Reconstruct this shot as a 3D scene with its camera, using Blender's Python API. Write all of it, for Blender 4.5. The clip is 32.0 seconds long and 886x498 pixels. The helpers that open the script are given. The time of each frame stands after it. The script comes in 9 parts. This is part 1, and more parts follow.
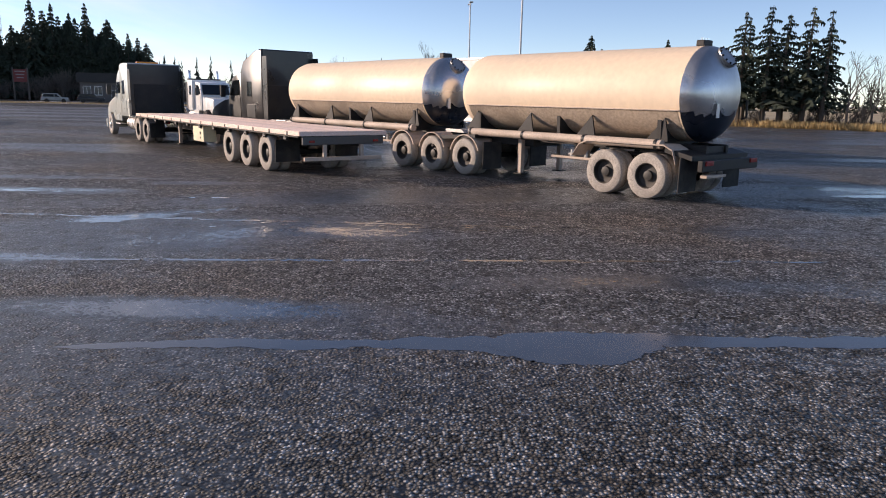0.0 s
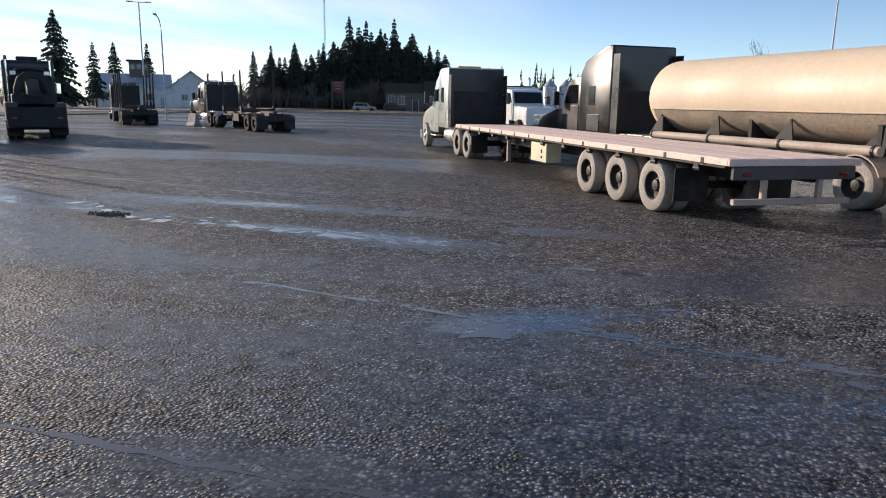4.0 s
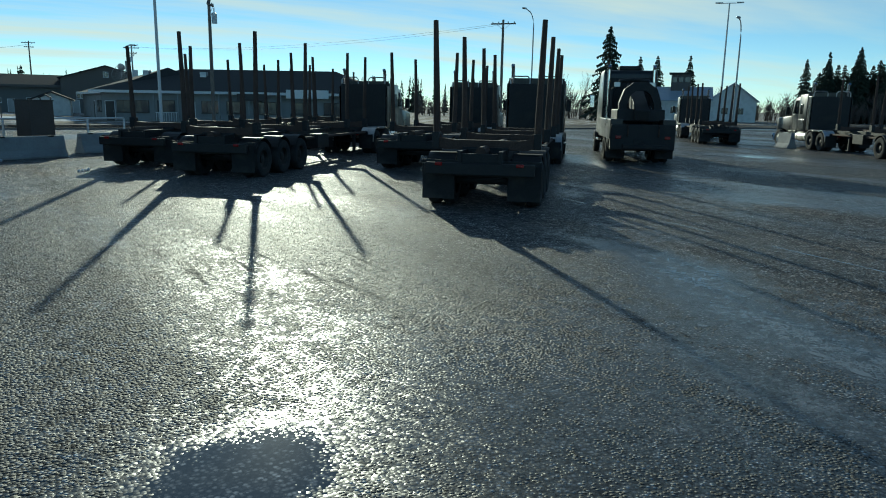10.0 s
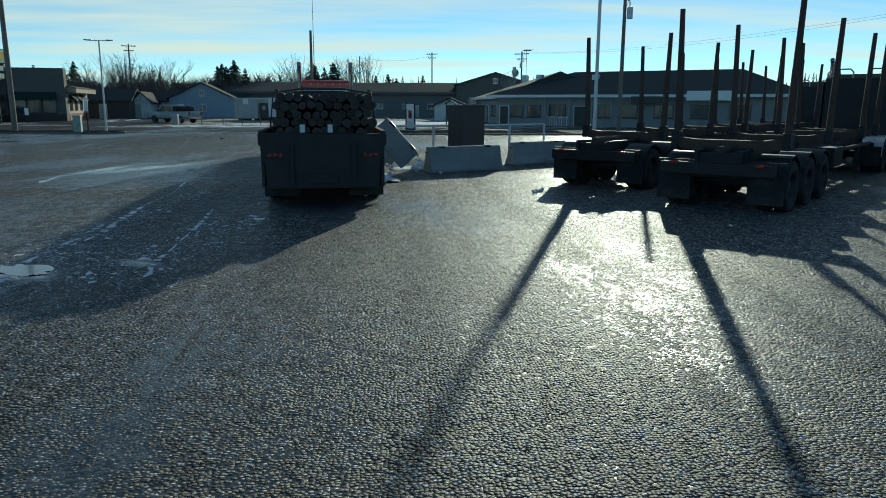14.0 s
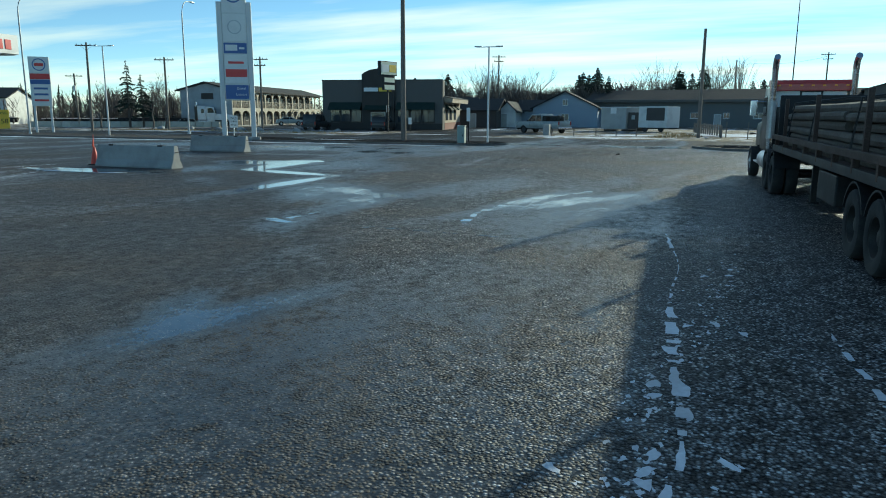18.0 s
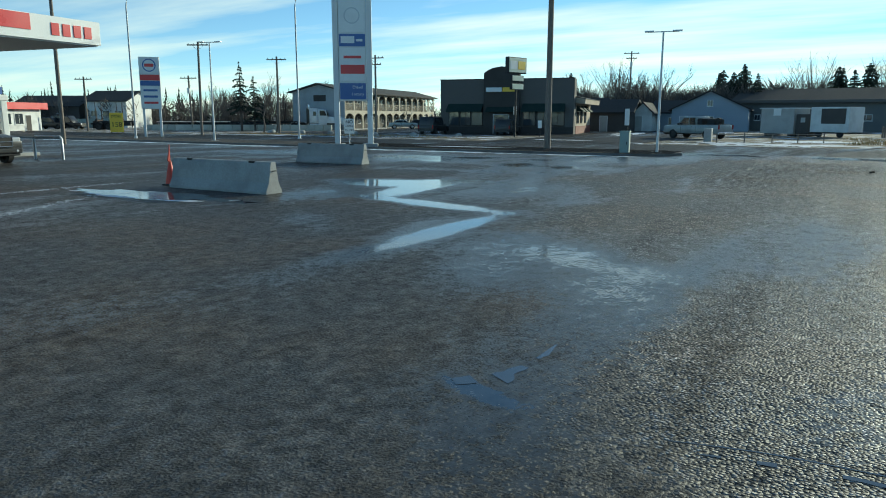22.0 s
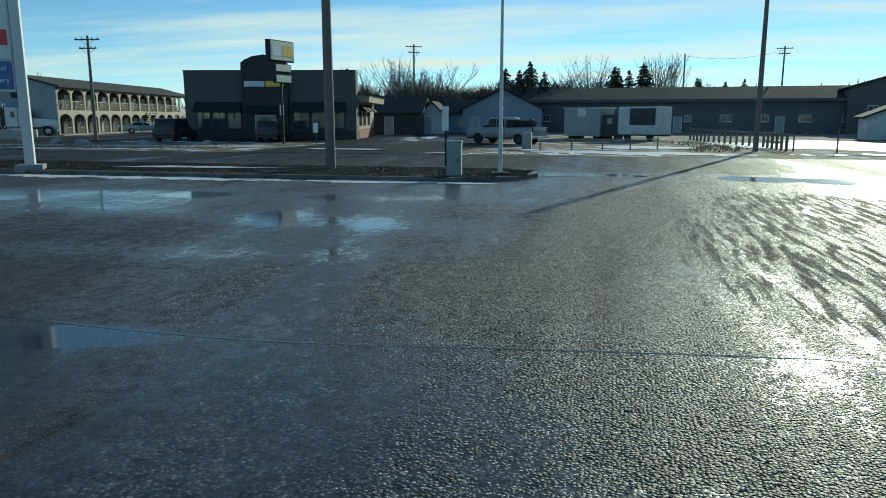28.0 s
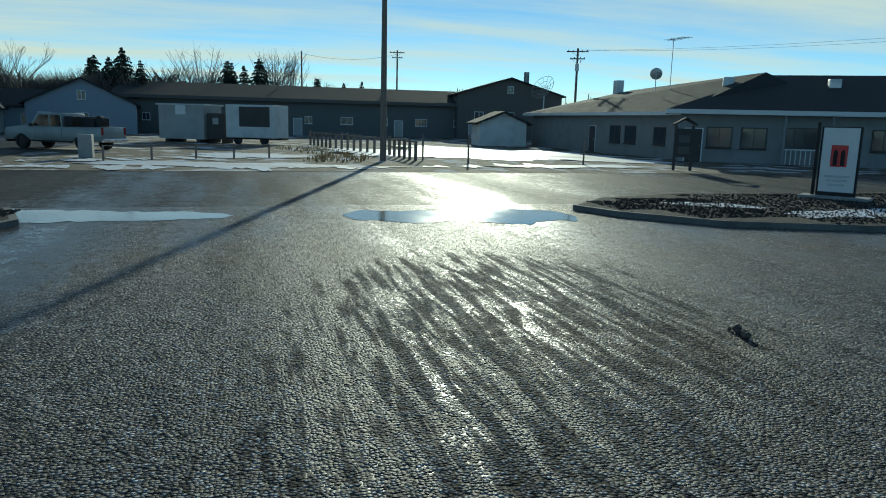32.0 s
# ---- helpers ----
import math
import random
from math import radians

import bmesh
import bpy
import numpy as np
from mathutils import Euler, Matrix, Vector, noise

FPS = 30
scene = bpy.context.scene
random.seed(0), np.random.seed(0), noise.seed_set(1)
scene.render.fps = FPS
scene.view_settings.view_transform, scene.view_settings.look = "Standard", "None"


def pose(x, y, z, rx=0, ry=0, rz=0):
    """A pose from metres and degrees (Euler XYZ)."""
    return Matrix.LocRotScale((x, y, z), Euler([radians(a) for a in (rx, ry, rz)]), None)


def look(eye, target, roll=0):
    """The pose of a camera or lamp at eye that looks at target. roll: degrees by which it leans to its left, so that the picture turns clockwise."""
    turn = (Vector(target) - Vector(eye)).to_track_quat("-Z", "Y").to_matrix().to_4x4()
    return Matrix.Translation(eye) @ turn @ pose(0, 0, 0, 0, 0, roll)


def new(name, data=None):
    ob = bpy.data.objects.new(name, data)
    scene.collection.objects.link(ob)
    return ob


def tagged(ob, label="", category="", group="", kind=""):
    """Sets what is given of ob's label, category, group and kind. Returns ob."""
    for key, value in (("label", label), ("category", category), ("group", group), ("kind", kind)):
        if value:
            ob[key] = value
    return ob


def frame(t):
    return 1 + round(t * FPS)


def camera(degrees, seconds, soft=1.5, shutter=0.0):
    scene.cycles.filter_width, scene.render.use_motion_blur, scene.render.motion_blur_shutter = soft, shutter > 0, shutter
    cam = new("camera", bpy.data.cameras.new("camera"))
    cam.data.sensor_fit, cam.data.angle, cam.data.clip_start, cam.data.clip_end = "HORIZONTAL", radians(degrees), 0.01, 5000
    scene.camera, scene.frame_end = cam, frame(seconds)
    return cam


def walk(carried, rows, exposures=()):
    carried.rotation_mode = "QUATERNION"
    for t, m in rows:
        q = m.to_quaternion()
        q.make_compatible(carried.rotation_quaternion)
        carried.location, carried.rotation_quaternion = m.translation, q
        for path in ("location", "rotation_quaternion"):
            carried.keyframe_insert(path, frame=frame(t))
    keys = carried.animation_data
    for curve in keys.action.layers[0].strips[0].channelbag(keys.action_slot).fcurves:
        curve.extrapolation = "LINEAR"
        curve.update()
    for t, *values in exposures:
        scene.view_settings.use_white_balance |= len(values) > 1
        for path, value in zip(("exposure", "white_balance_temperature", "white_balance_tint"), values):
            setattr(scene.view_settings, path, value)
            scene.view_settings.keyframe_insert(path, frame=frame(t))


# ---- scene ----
cam = camera(63.80, 32.0, 1.0)

walk(cam, [
    (0, look((7.220, 4.038, 2.123), (7.703, 13.809, 0.052), 1.11)),
    (1, look((6.702, 5.697, 2.123), (6.527, 15.484, 0.075), 1.03)),
    (2, look((5.915, 7.196, 2.127), (4.909, 16.937, 0.104), 0.88)),
    (3, look((4.958, 8.695, 2.098), (2.913, 18.270, 0.064), 0.70)),
    (3.5, look((4.382, 9.435, 2.061), (1.751, 18.867, 0.029), 0.71)),
    (5.5, look((1.817, 11.555, 2.117), (-2.911, 20.137, 0.119), 1.00)),
    (6, look((1.058, 12.093, 2.104), (-4.208, 20.360, 0.124), 0.78)),
    (7, look((-0.478, 12.956, 2.077), (-6.575, 20.642, 0.140), 0.90)),
    (8, look((-2.001, 13.748, 2.077), (-8.825, 20.799, 0.147), 1.00)),
    (9, look((-3.601, 14.218, 2.059), (-11.176, 20.453, 0.124), 0.84)),
    (10, look((-5.543, 14.474, 2.122), (-13.863, 19.662, 0.158), 1.04)),
    (11, look((-7.324, 14.364, 2.111), (-16.297, 18.298, 0.107), 0.82)),
    (12, look((-8.880, 14.114, 2.092), (-18.254, 16.947, 0.068), 0.64)),
    (13, look((-10.641, 13.686, 2.098), (-20.279, 15.434, 0.082), 0.60)),
    (14, look((-12.290, 13.079, 2.084), (-22.069, 13.751, 0.108), 0.25)),
    (15, look((-13.999, 12.217, 2.117), (-23.795, 11.664, 0.183), 0.15)),
    (15.5, look((-15.076, 11.746, 2.089), (-24.816, 10.529, 0.178), 0.19)),
    (17.5, look((-18.800, 8.946, 2.081), (-28.060, 5.662, 0.221), 0.62)),
    (18, look((-19.328, 8.472, 2.098), (-28.396, 4.695, 0.227), 0.20)),
    (19, look((-20.853, 7.054, 2.110), (-29.598, 2.585, 0.226), -0.01)),
    (20, look((-22.562, 5.444, 2.113), (-31.054, 0.505, 0.246), 0.08)),
    (21, look((-24.337, 4.035, 2.105), (-32.732, -1.073, 0.252), -0.04)),
    (22, look((-26.425, 2.471, 2.082), (-34.850, -2.591, 0.242), 0.09)),
    (23, look((-28.612, 1.073, 2.090), (-37.144, -3.815, 0.273), -0.02)),
    (24, look((-30.698, -0.103, 2.082), (-39.366, -4.753, 0.286), -0.15)),
    (24.5, look((-31.765, -0.612, 2.098), (-40.513, -5.113, 0.303), -0.40)),
    (26.5, look((-36.956, -2.848, 2.125), (-46.158, -6.329, 0.335), -0.22)),
    (27, look((-38.252, -3.286, 2.111), (-47.585, -6.396, 0.316), -0.14)),
    (28, look((-40.865, -3.879, 2.099), (-50.434, -6.135, 0.272), -0.00)),
    (29, look((-43.422, -4.183, 2.100), (-53.155, -5.537, 0.249), 0.35)),
    (30, look((-46.063, -4.119, 2.099), (-55.893, -4.331, 0.273), 0.79)),
    (31, look((-48.735, -3.626, 2.081), (-58.512, -2.536, 0.282), 1.27)),
    (32, look((-51.593, -2.444, 2.086), (-61.057, 0.265, 0.327), 1.44)),
], exposures=[
    (0, 0.6, 6950, 21), (3.5, 0.55, 6850, 19), (5.5, 0.25, 5750, -15), (9, -0.2, 5700, -17),
    (12, -0.08, 5700, -16), (15, -0.12, 5700, -17), (18, 0.4, 5850, -15), (24, 0.4, 5850, -15), (28, 0.0, 5700, -17), (32, -0.25, 5700, -17),
])

# ---- light ----
SUN_AZ, SUN_EL = radians(72.0), radians(15.5)      # turned to the left from +y
sun_dir = Vector((-math.sin(SUN_AZ) * math.cos(SUN_EL), math.cos(SUN_AZ) * math.cos(SUN_EL), math.sin(SUN_EL)))
sun = new("sun", bpy.data.lights.new("sun", "SUN"))
sun.data.energy, sun.data.angle, sun.data.color = 3.7, radians(0.55), (1.0, 0.86, 0.70)
sun.matrix_world = look(sun_dir * 100, (0, 0, 0))

world = bpy.data.worlds.new("sky")
scene.world = world
world.use_nodes = True
wn, wl = world.node_tree.nodes, world.node_tree.links
sky = wn.new("ShaderNodeTexSky")
sky.sky_type, sky.sun_disc = "NISHITA", False
sky.sun_elevation, sky.sun_rotation = SUN_EL, -SUN_AZ
sky.air_density, sky.dust_density, sky.ozone_density, sky.altitude = 0.7, 0.0, 2.0, 800
bg = wn["Background"]
bg.inputs["Strength"].default_value = 0.12
# thin streaks of high cloud
tc = wn.new("ShaderNodeTexCoord")
sep = wn.new("ShaderNodeSeparateXYZ")
wl.new(tc.outputs["Generated"], sep.inputs[0])
zz = wn.new("ShaderNodeMath"); zz.operation = "ADD"; zz.inputs[1].default_value = 0.06
wl.new(sep.outputs["Z"], zz.inputs[0])
dx = wn.new("ShaderNodeMath"); dx.operation = "DIVIDE"
dy = wn.new("ShaderNodeMath"); dy.operation = "DIVIDE"
wl.new(sep.outputs["X"], dx.inputs[0]); wl.new(zz.outputs[0], dx.inputs[1])
wl.new(sep.outputs["Y"], dy.inputs[0]); wl.new(zz.outputs[0], dy.inputs[1])
comb = wn.new("ShaderNodeCombineXYZ")
wl.new(dx.outputs[0], comb.inputs[0]); wl.new(dy.outputs[0], comb.inputs[1])
cmap = wn.new("ShaderNodeMapping")
cmap.inputs["Rotation"].default_value = (0, 0, radians(12))
cmap.inputs["Scale"].default_value = (0.75, 0.22, 1)
wl.new(comb.outputs[0], cmap.inputs[0])
cn = wn.new("ShaderNodeTexNoise")
cn.inputs["Scale"].default_value, cn.inputs["Detail"].default_value, cn.inputs["Roughness"].default_value = 0.9, 7, 0.55
wl.new(cmap.outputs[0], cn.inputs["Vector"])
cr = wn.new("ShaderNodeValToRGB")
cr.color_ramp.elements[0].position, cr.color_ramp.elements[1].position = 0.43, 0.66
wl.new(cn.outputs["Fac"], cr.inputs[0])
# cloud lies over the sun's half of the sky
half = wn.new("ShaderNodeVectorMath"); half.operation = "DOT_PRODUCT"
half.inputs[1].default_value = (-0.95, -0.05, 0.0)
wl.new(tc.outputs["Generated"], half.inputs[0])
hr = wn.new("ShaderNodeMapRange")
hr.inputs["From Min"].default_value, hr.inputs["From Max"].default_value = 0.1, 0.75
wl.new(half.outputs["Value"], hr.inputs["Value"])
cm = wn.new("ShaderNodeMath"); cm.operation = "MULTIPLY"
wl.new(cr.outputs["Color"], cm.inputs[0]); wl.new(hr.outputs[0], cm.inputs[1])
cm2 = wn.new("ShaderNodeMath"); cm2.operation = "MULTIPLY"; cm2.inputs[1].default_value = 0.92
wl.new(cm.outputs[0], cm2.inputs[0])
mix = wn.new("ShaderNodeMix"); mix.data_type = "RGBA"
wl.new(cm2.outputs[0], mix.inputs["Factor"])
wl.new(sky.outputs[0], mix.inputs[6])
mix.inputs[7].default_value = (7.5, 7.0, 6.0, 1)
wl.new(mix.outputs[2], bg.inputs["Color"])


# ---- materials ----
def mat(name, base, rough=0.6, metal=0.0, scale=6.0, var=0.18, bump=0.0, grime=None, grime_amount=0.35, spec=0.5, coat=0.0, stretch=(1, 1, 1), rnd=0.0, edge=(0.45, 0.7)):
    m = bpy.data.materials.new(name)
    m.use_nodes = True
    n, l = m.node_tree.nodes, m.node_tree.links
    b = n["Principled BSDF"]
    co = n.new("ShaderNodeTexCoord")
    mp = n.new("ShaderNodeMapping")
    mp.inputs["Scale"].default_value = stretch
    l.new(co.outputs["Object"], mp.inputs[0])
    fine = n.new("ShaderNodeTexNoise")
    fine.inputs["Scale"].default_value, fine.inputs["Detail"].default_value = scale * 6, 5
    wide = n.new("ShaderNodeTexNoise")
    wide.inputs["Scale"].default_value, wide.inputs["Detail"].default_value = scale * 0.35, 4
    l.new(mp.outputs[0], fine.inputs["Vector"]); l.new(mp.outputs[0], wide.inputs["Vector"])
    hsv = n.new("ShaderNodeHueSaturation")
    hsv.inputs["Color"].default_value = (*base, 1)
    mr = n.new("ShaderNodeMapRange")
    mr.inputs["From Min"].default_value, mr.inputs["From Max"].default_value = 0.3, 0.7
    mr.inputs["To Min"].default_value, mr.inputs["To Max"].default_value = 1 - var, 1 + var
    l.new(fine.outputs["Fac"], mr.inputs["Value"])
    val = mr.outputs[0]
    if rnd:
        oi = n.new("ShaderNodeObjectInfo")
        rr = n.new("ShaderNodeMapRange")
        rr.inputs["To Min"].default_value, rr.inputs["To Max"].default_value = 1 - rnd, 1 + rnd
        l.new(oi.outputs["Random"], rr.inputs["Value"])
        mu = n.new("ShaderNodeMath"); mu.operation = "MULTIPLY"
        l.new(val, mu.inputs[0]); l.new(rr.outputs[0], mu.inputs[1])
        val = mu.outputs[0]
    l.new(val, hsv.inputs["Value"])
    col = hsv.outputs[0]
    if grime:
        ramp = n.new("ShaderNodeMapRange")
        ramp.inputs["From Min"].default_value, ramp.inputs["From Max"].default_value = edge
        ramp.inputs["To Max"].default_value = grime_amount
        l.new(wide.outputs["Fac"], ramp.inputs["Value"])
        mx = n.new("ShaderNodeMix"); mx.data_type = "RGBA"
        l.new(ramp.outputs[0], mx.inputs["Factor"]); l.new(col, mx.inputs[6])
        mx.inputs[7].default_value = (*grime, 1)
        col = mx.outputs[2]
    l.new(col, b.inputs["Base Color"])
    r2 = n.new("ShaderNodeMapRange")
    r2.inputs["From Min"].default_value, r2.inputs["From Max"].default_value = 0.3, 0.7
    r2.inputs["To Min"].default_value, r2.inputs["To Max"].default_value = max(0.02, rough - 0.1), min(1, rough + 0.12)
    l.new(wide.outputs["Fac"], r2.inputs["Value"]); l.new(r2.outputs[0], b.inputs["Roughness"])
    b.inputs["Metallic"].default_value = metal
    b.inputs["Specular IOR Level"].default_value = spec
    b.inputs["Coat Weight"].default_value = coat
    if bump:
        bp = n.new("ShaderNodeBump")
        bp.inputs["Strength"].default_value, bp.inputs["Distance"].default_value = 0.6, bump
        l.new(fine.outputs["Fac"], bp.inputs["Height"]); l.new(bp.outputs[0], b.inputs["Normal"])
    return m


MUD = (0.12, 0.10, 0.08)
M = dict(
    tank=mat("tank_aluminium", (0.80, 0.635, 0.46), 0.55, 0.0, 1.2, 0.05, 0, (0.66, 0.53, 0.40), 0.5),
    tank_steel=mat("tank_polished_steel", (0.55, 0.55, 0.56), 0.30, 0.85, 1.5, 0.05, 0, (0.3, 0.28, 0.26), 0.6),
    # tank colour darkened for the shaded underside, with patches of dirt
    tank_shade_dirt=mat("tank_shaded_dusty_belly", (0.44, 0.355, 0.275), 0.7, 0.1, 2.5, 0.2, 0, MUD, 0.5),
    white=mat("white_paint", (0.78, 0.78, 0.76), 0.3, 0, 3, 0.05, 0, (0.45, 0.42, 0.37), 0.4, coat=0.3),
    darkgrey=mat("dark_grey_paint", (0.07, 0.073, 0.075), 0.45, 0.1, 3, 0.1, 0, (0.11, 0.1, 0.09), 0.5),
    greypaint=mat("grey_truck_paint", (0.30, 0.32, 0.31), 0.35, 0.2, 3, 0.05, 0, (0.2, 0.19, 0.17), 0.5, coat=0.3),
    silver=mat("silver_green_paint", (0.46, 0.50, 0.47), 0.3, 0.2, 3, 0.05, 0, (0.36, 0.33, 0.28), 0.5, coat=0.3),
    black=mat("black_paint", (0.012, 0.013, 0.015), 0.35, 0, 3, 0.2, 0, (0.05, 0.046, 0.042), 0.5, coat=0.1),
    darkgreen=mat("dark_green_paint", (0.02, 0.06, 0.05), 0.35, 0, 3, 0.1, 0, (0.07, 0.06, 0.05), 0.6, coat=0.3),
    red=mat("red_paint", (0.42, 0.03, 0.03), 0.35, 0, 3, 0.1, 0, (0.1, 0.06, 0.05), 0.4, coat=0.3),
    navy=mat("navy_paint", (0.012, 0.018, 0.03), 0.3, 0, 3, 0.15, 0, (0.05, 0.045, 0.04), 0.4),
    chassis=mat("chassis_black_steel", (0.016, 0.016, 0.017), 0.6, 0.2, 4, 0.3, 0.002, (0.06, 0.053, 0.044), 0.55),
    steel=mat("bare_steel", (0.42, 0.42, 0.42), 0.42, 0.85, 5, 0.15, 0, (0.2, 0.17, 0.14), 0.5),
    rust=mat("rusty_steel", (0.085, 0.055, 0.042), 0.8, 0.2, 6, 0.3, 0.003, (0.07, 0.05, 0.04), 0.6),
    chrome=mat("chrome", (0.8, 0.8, 0.82), 0.12, 1.0, 4, 0.03),
    tyre=mat("tyre_dusty_rubber", (0.42, 0.38, 0.335), 0.9, 0, 5, 0.3, 0.003, (0.22, 0.20, 0.18), 0.7),
    tread=mat("rubber", (0.02, 0.02, 0.02), 0.9, 0, 8, 0.25, 0.003, (0.1, 0.09, 0.08), 0.5),
    rim=mat("rim_steel", (0.035, 0.033, 0.03), 0.6, 0.2, 8, 0.2, 0, (0.12, 0.10, 0.085), 0.5),
    rim_alu=mat("rim_aluminium", (0.62, 0.62, 0.60), 0.35, 0.8, 8, 0.1, 0, (0.3, 0.26, 0.22), 0.5),
    glass=mat("dark_window_glass", (0.02, 0.025, 0.03), 0.06, 0, 2, 0.05, spec=0.8),
    dusty=mat("dust_caked_aluminium", (0.50, 0.41, 0.34), 0.75, 0.1, 4, 0.15, 0.002, (0.34, 0.27, 0.22), 0.6),
    deck=mat("wood_deck", (0.84, 0.64, 0.55), 0.7, 0, 6, 0.2, 0.004, (0.78, 0.64, 0.55), 0.6, stretch=(0.2, 1, 1), rnd=0.12),
    alu=mat("aluminium", (0.66, 0.64, 0.62), 0.38, 0.8, 5, 0.1, 0, (0.4, 0.36, 0.3), 0.5),
    yellow_box=mat("cream_toolbox", (0.78, 0.72, 0.48), 0.5, 0, 4, 0.08, 0, (0.45, 0.4, 0.3), 0.5),
    amber=mat("amber_lens", (0.85, 0.28, 0.03), 0.2, 0, 4, 0.1),
    redlens=mat("red_lens", (0.26, 0.012, 0.012), 0.2, 0, 4, 0.1),
    lens=mat("clear_lens", (0.7, 0.72, 0.74), 0.08, 0.2, 4, 0.05),
    concrete=mat("concrete", (0.36, 0.36, 0.345), 0.85, 0, 4, 0.12, 0.004, (0.22, 0.21, 0.2), 0.6),
    wood=mat("weathered_pole_wood", (0.20, 0.165, 0.135), 0.85, 0, 5, 0.3, 0.006, (0.26, 0.22, 0.18), 0.5, stretch=(1, 1, 0.15)),
    bark=mat("bark", (0.10, 0.08, 0.065), 0.9, 0, 6, 0.35, 0.01, (0.2, 0.18, 0.15), 0.5, stretch=(1, 1, 0.3)),
    logend=mat("cut_log_ends", (0.045, 0.038, 0.032), 0.8, 0, 8, 0.2, 0.004, (0.05, 0.042, 0.036), 0.5, rnd=0.25),
    galv=mat("galvanised_steel", (0.55, 0.57, 0.58), 0.45, 0.7, 6, 0.1, 0, (0.4, 0.4, 0.4), 0.4),
    water=mat("puddle_water", (0.05, 0.05, 0.052), 0.1, 0, 0.6, 0.2, spec=1.0),
    ice=mat("packed_snow_and_ice", (0.72, 0.75, 0.80), 0.5, 0, 3, 0.12, 0.01, (0.35, 0.34, 0.33), 0.6),
)


def ground_mat(name, dry, wet, stone=40.0, bump=0.02, wet_lo=0.56, wet_hi=0.70, wet_scale=0.16, rough=0.36, gloss=0.12, tilt=0.42, film_tilt=0.05, brown=None, light=2.6, damp=(), spec=0.38, wet_spec=0.2, mud=(), fine_west=False):
    """Coarse asphalt by world position: every stone has its own tint and tilt; worn brown areas; damp areas under a film of water."""
    m = bpy.data.materials.new(name)
    m.use_nodes = True
    n, l = m.node_tree.nodes, m.node_tree.links
    b = n["Principled BSDF"]

    def math_(op, a, c=None, d=None):
        q = n.new("ShaderNodeMath"); q.operation = op
        for k, v in enumerate((a, c, d)):
            if v is None:
                continue
            if isinstance(v, (int, float)):
                q.inputs[k].default_value = v
            else:
                l.new(v, q.inputs[k])
        return q.outputs[0]

    def ranged(v, a0, a1, b0, b1, smooth=False):
        q = n.new("ShaderNodeMapRange")
        if smooth:
            q.interpolation_type = "SMOOTHSTEP"
        for k, w in zip(("From Min", "From Max", "To Min", "To Max"), (a0, a1, b0, b1)):
            q.inputs[k].default_value = w
        l.new(v, q.inputs["Value"])
        return q.outputs[0]

    def noise_(scale, detail, vec, distortion=0.0):
        q = n.new("ShaderNodeTexNoise")
        q.inputs["Scale"].default_value, q.inputs["Detail"].default_value, q.inputs["Distortion"].default_value = scale, detail, distortion
        l.new(vec, q.inputs["Vector"])
        return q.outputs["Fac"]

    geo = n.new("ShaderNodeNewGeometry")
    pos = geo.outputs["Position"]
    vor = n.new("ShaderNodeTexVoronoi")
    vor.inputs["Scale"].default_value = stone
    l.new(pos, vor.inputs["Vector"])
    mp = n.new("ShaderNodeMapping")
    mp.inputs["Rotation"].default_value = (0, 0, radians(18))
    mp.inputs["Scale"].default_value = (0.4, 1.3, 1)
    l.new(pos, mp.inputs[0])
    low = noise_(wet_scale, 8, mp.outputs[0], 0.8)
    mid = noise_(3.0, 5, pos)
    poke = math_("ADD", low, math_("MULTIPLY", math_("SUBTRACT", mid, 0.5), 0.16))
    ragged = noise_(0.9, 8, pos, 0.6)
    clump = noise_(7.0, 4, pos)
    poke = math_("ADD", poke, math_("MULTIPLY", math_("SUBTRACT", ragged, 0.5), 0.20))
    poke = math_("ADD", poke, math_("MULTIPLY", math_("SUBTRACT", clump, 0.5), 0.26))
    poke = math_("ADD", poke, math_("MULTIPLY", math_("SUBTRACT", vor.outputs["Distance"], 0.35), 0.30))
    # places that stay wet: (x, y, length, width, yaw, strength)
    for cx, cy, lx, ly, yaw, amt_ in damp:
        mq = n.new("ShaderNodeMapping"); mq.vector_type = "TEXTURE"
        mq.inputs["Location"].default_value = (cx, cy, 0)
        mq.inputs["Rotation"].default_value = (0, 0, radians(yaw))
        mq.inputs["Scale"].default_value = (lx / 2, ly / 2, 1000)
        l.new(pos, mq.inputs[0])
        ln = n.new("ShaderNodeVectorMath"); ln.operation = "LENGTH"
        l.new(mq.outputs[0], ln.inputs[0])
        poke = math_("ADD", poke, ranged(ln.outputs["Value"], 0.25, 1.25, amt_, 0.0, True))
    # tyre tracks run with the traffic
    mt = n.new("ShaderNodeMapping")
    mt.inputs["Rotation"].default_value = (0, 0, radians(9))
    mt.inputs["Scale"].default_value = (0.07, 1.1, 1)
    l.new(pos, mt.inputs[0])
    track = noise_(1.0, 6, mt.outputs[0], 0.5)
    poke = math_("ADD", poke, math_("MULTIPLY", math_("SUBTRACT", track, 0.5), 0.12))
    film = ranged(poke, wet_lo, wet_hi, 0, 1, True)
    gl = math_("ADD", ranged(track, 0.35, 0.65, spec * 0.4, spec * 1.6), math_("MULTIPLY", film, wet_spec))
    pool = ranged(poke, 0.77, 0.84, 0, 1, True)
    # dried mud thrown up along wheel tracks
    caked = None
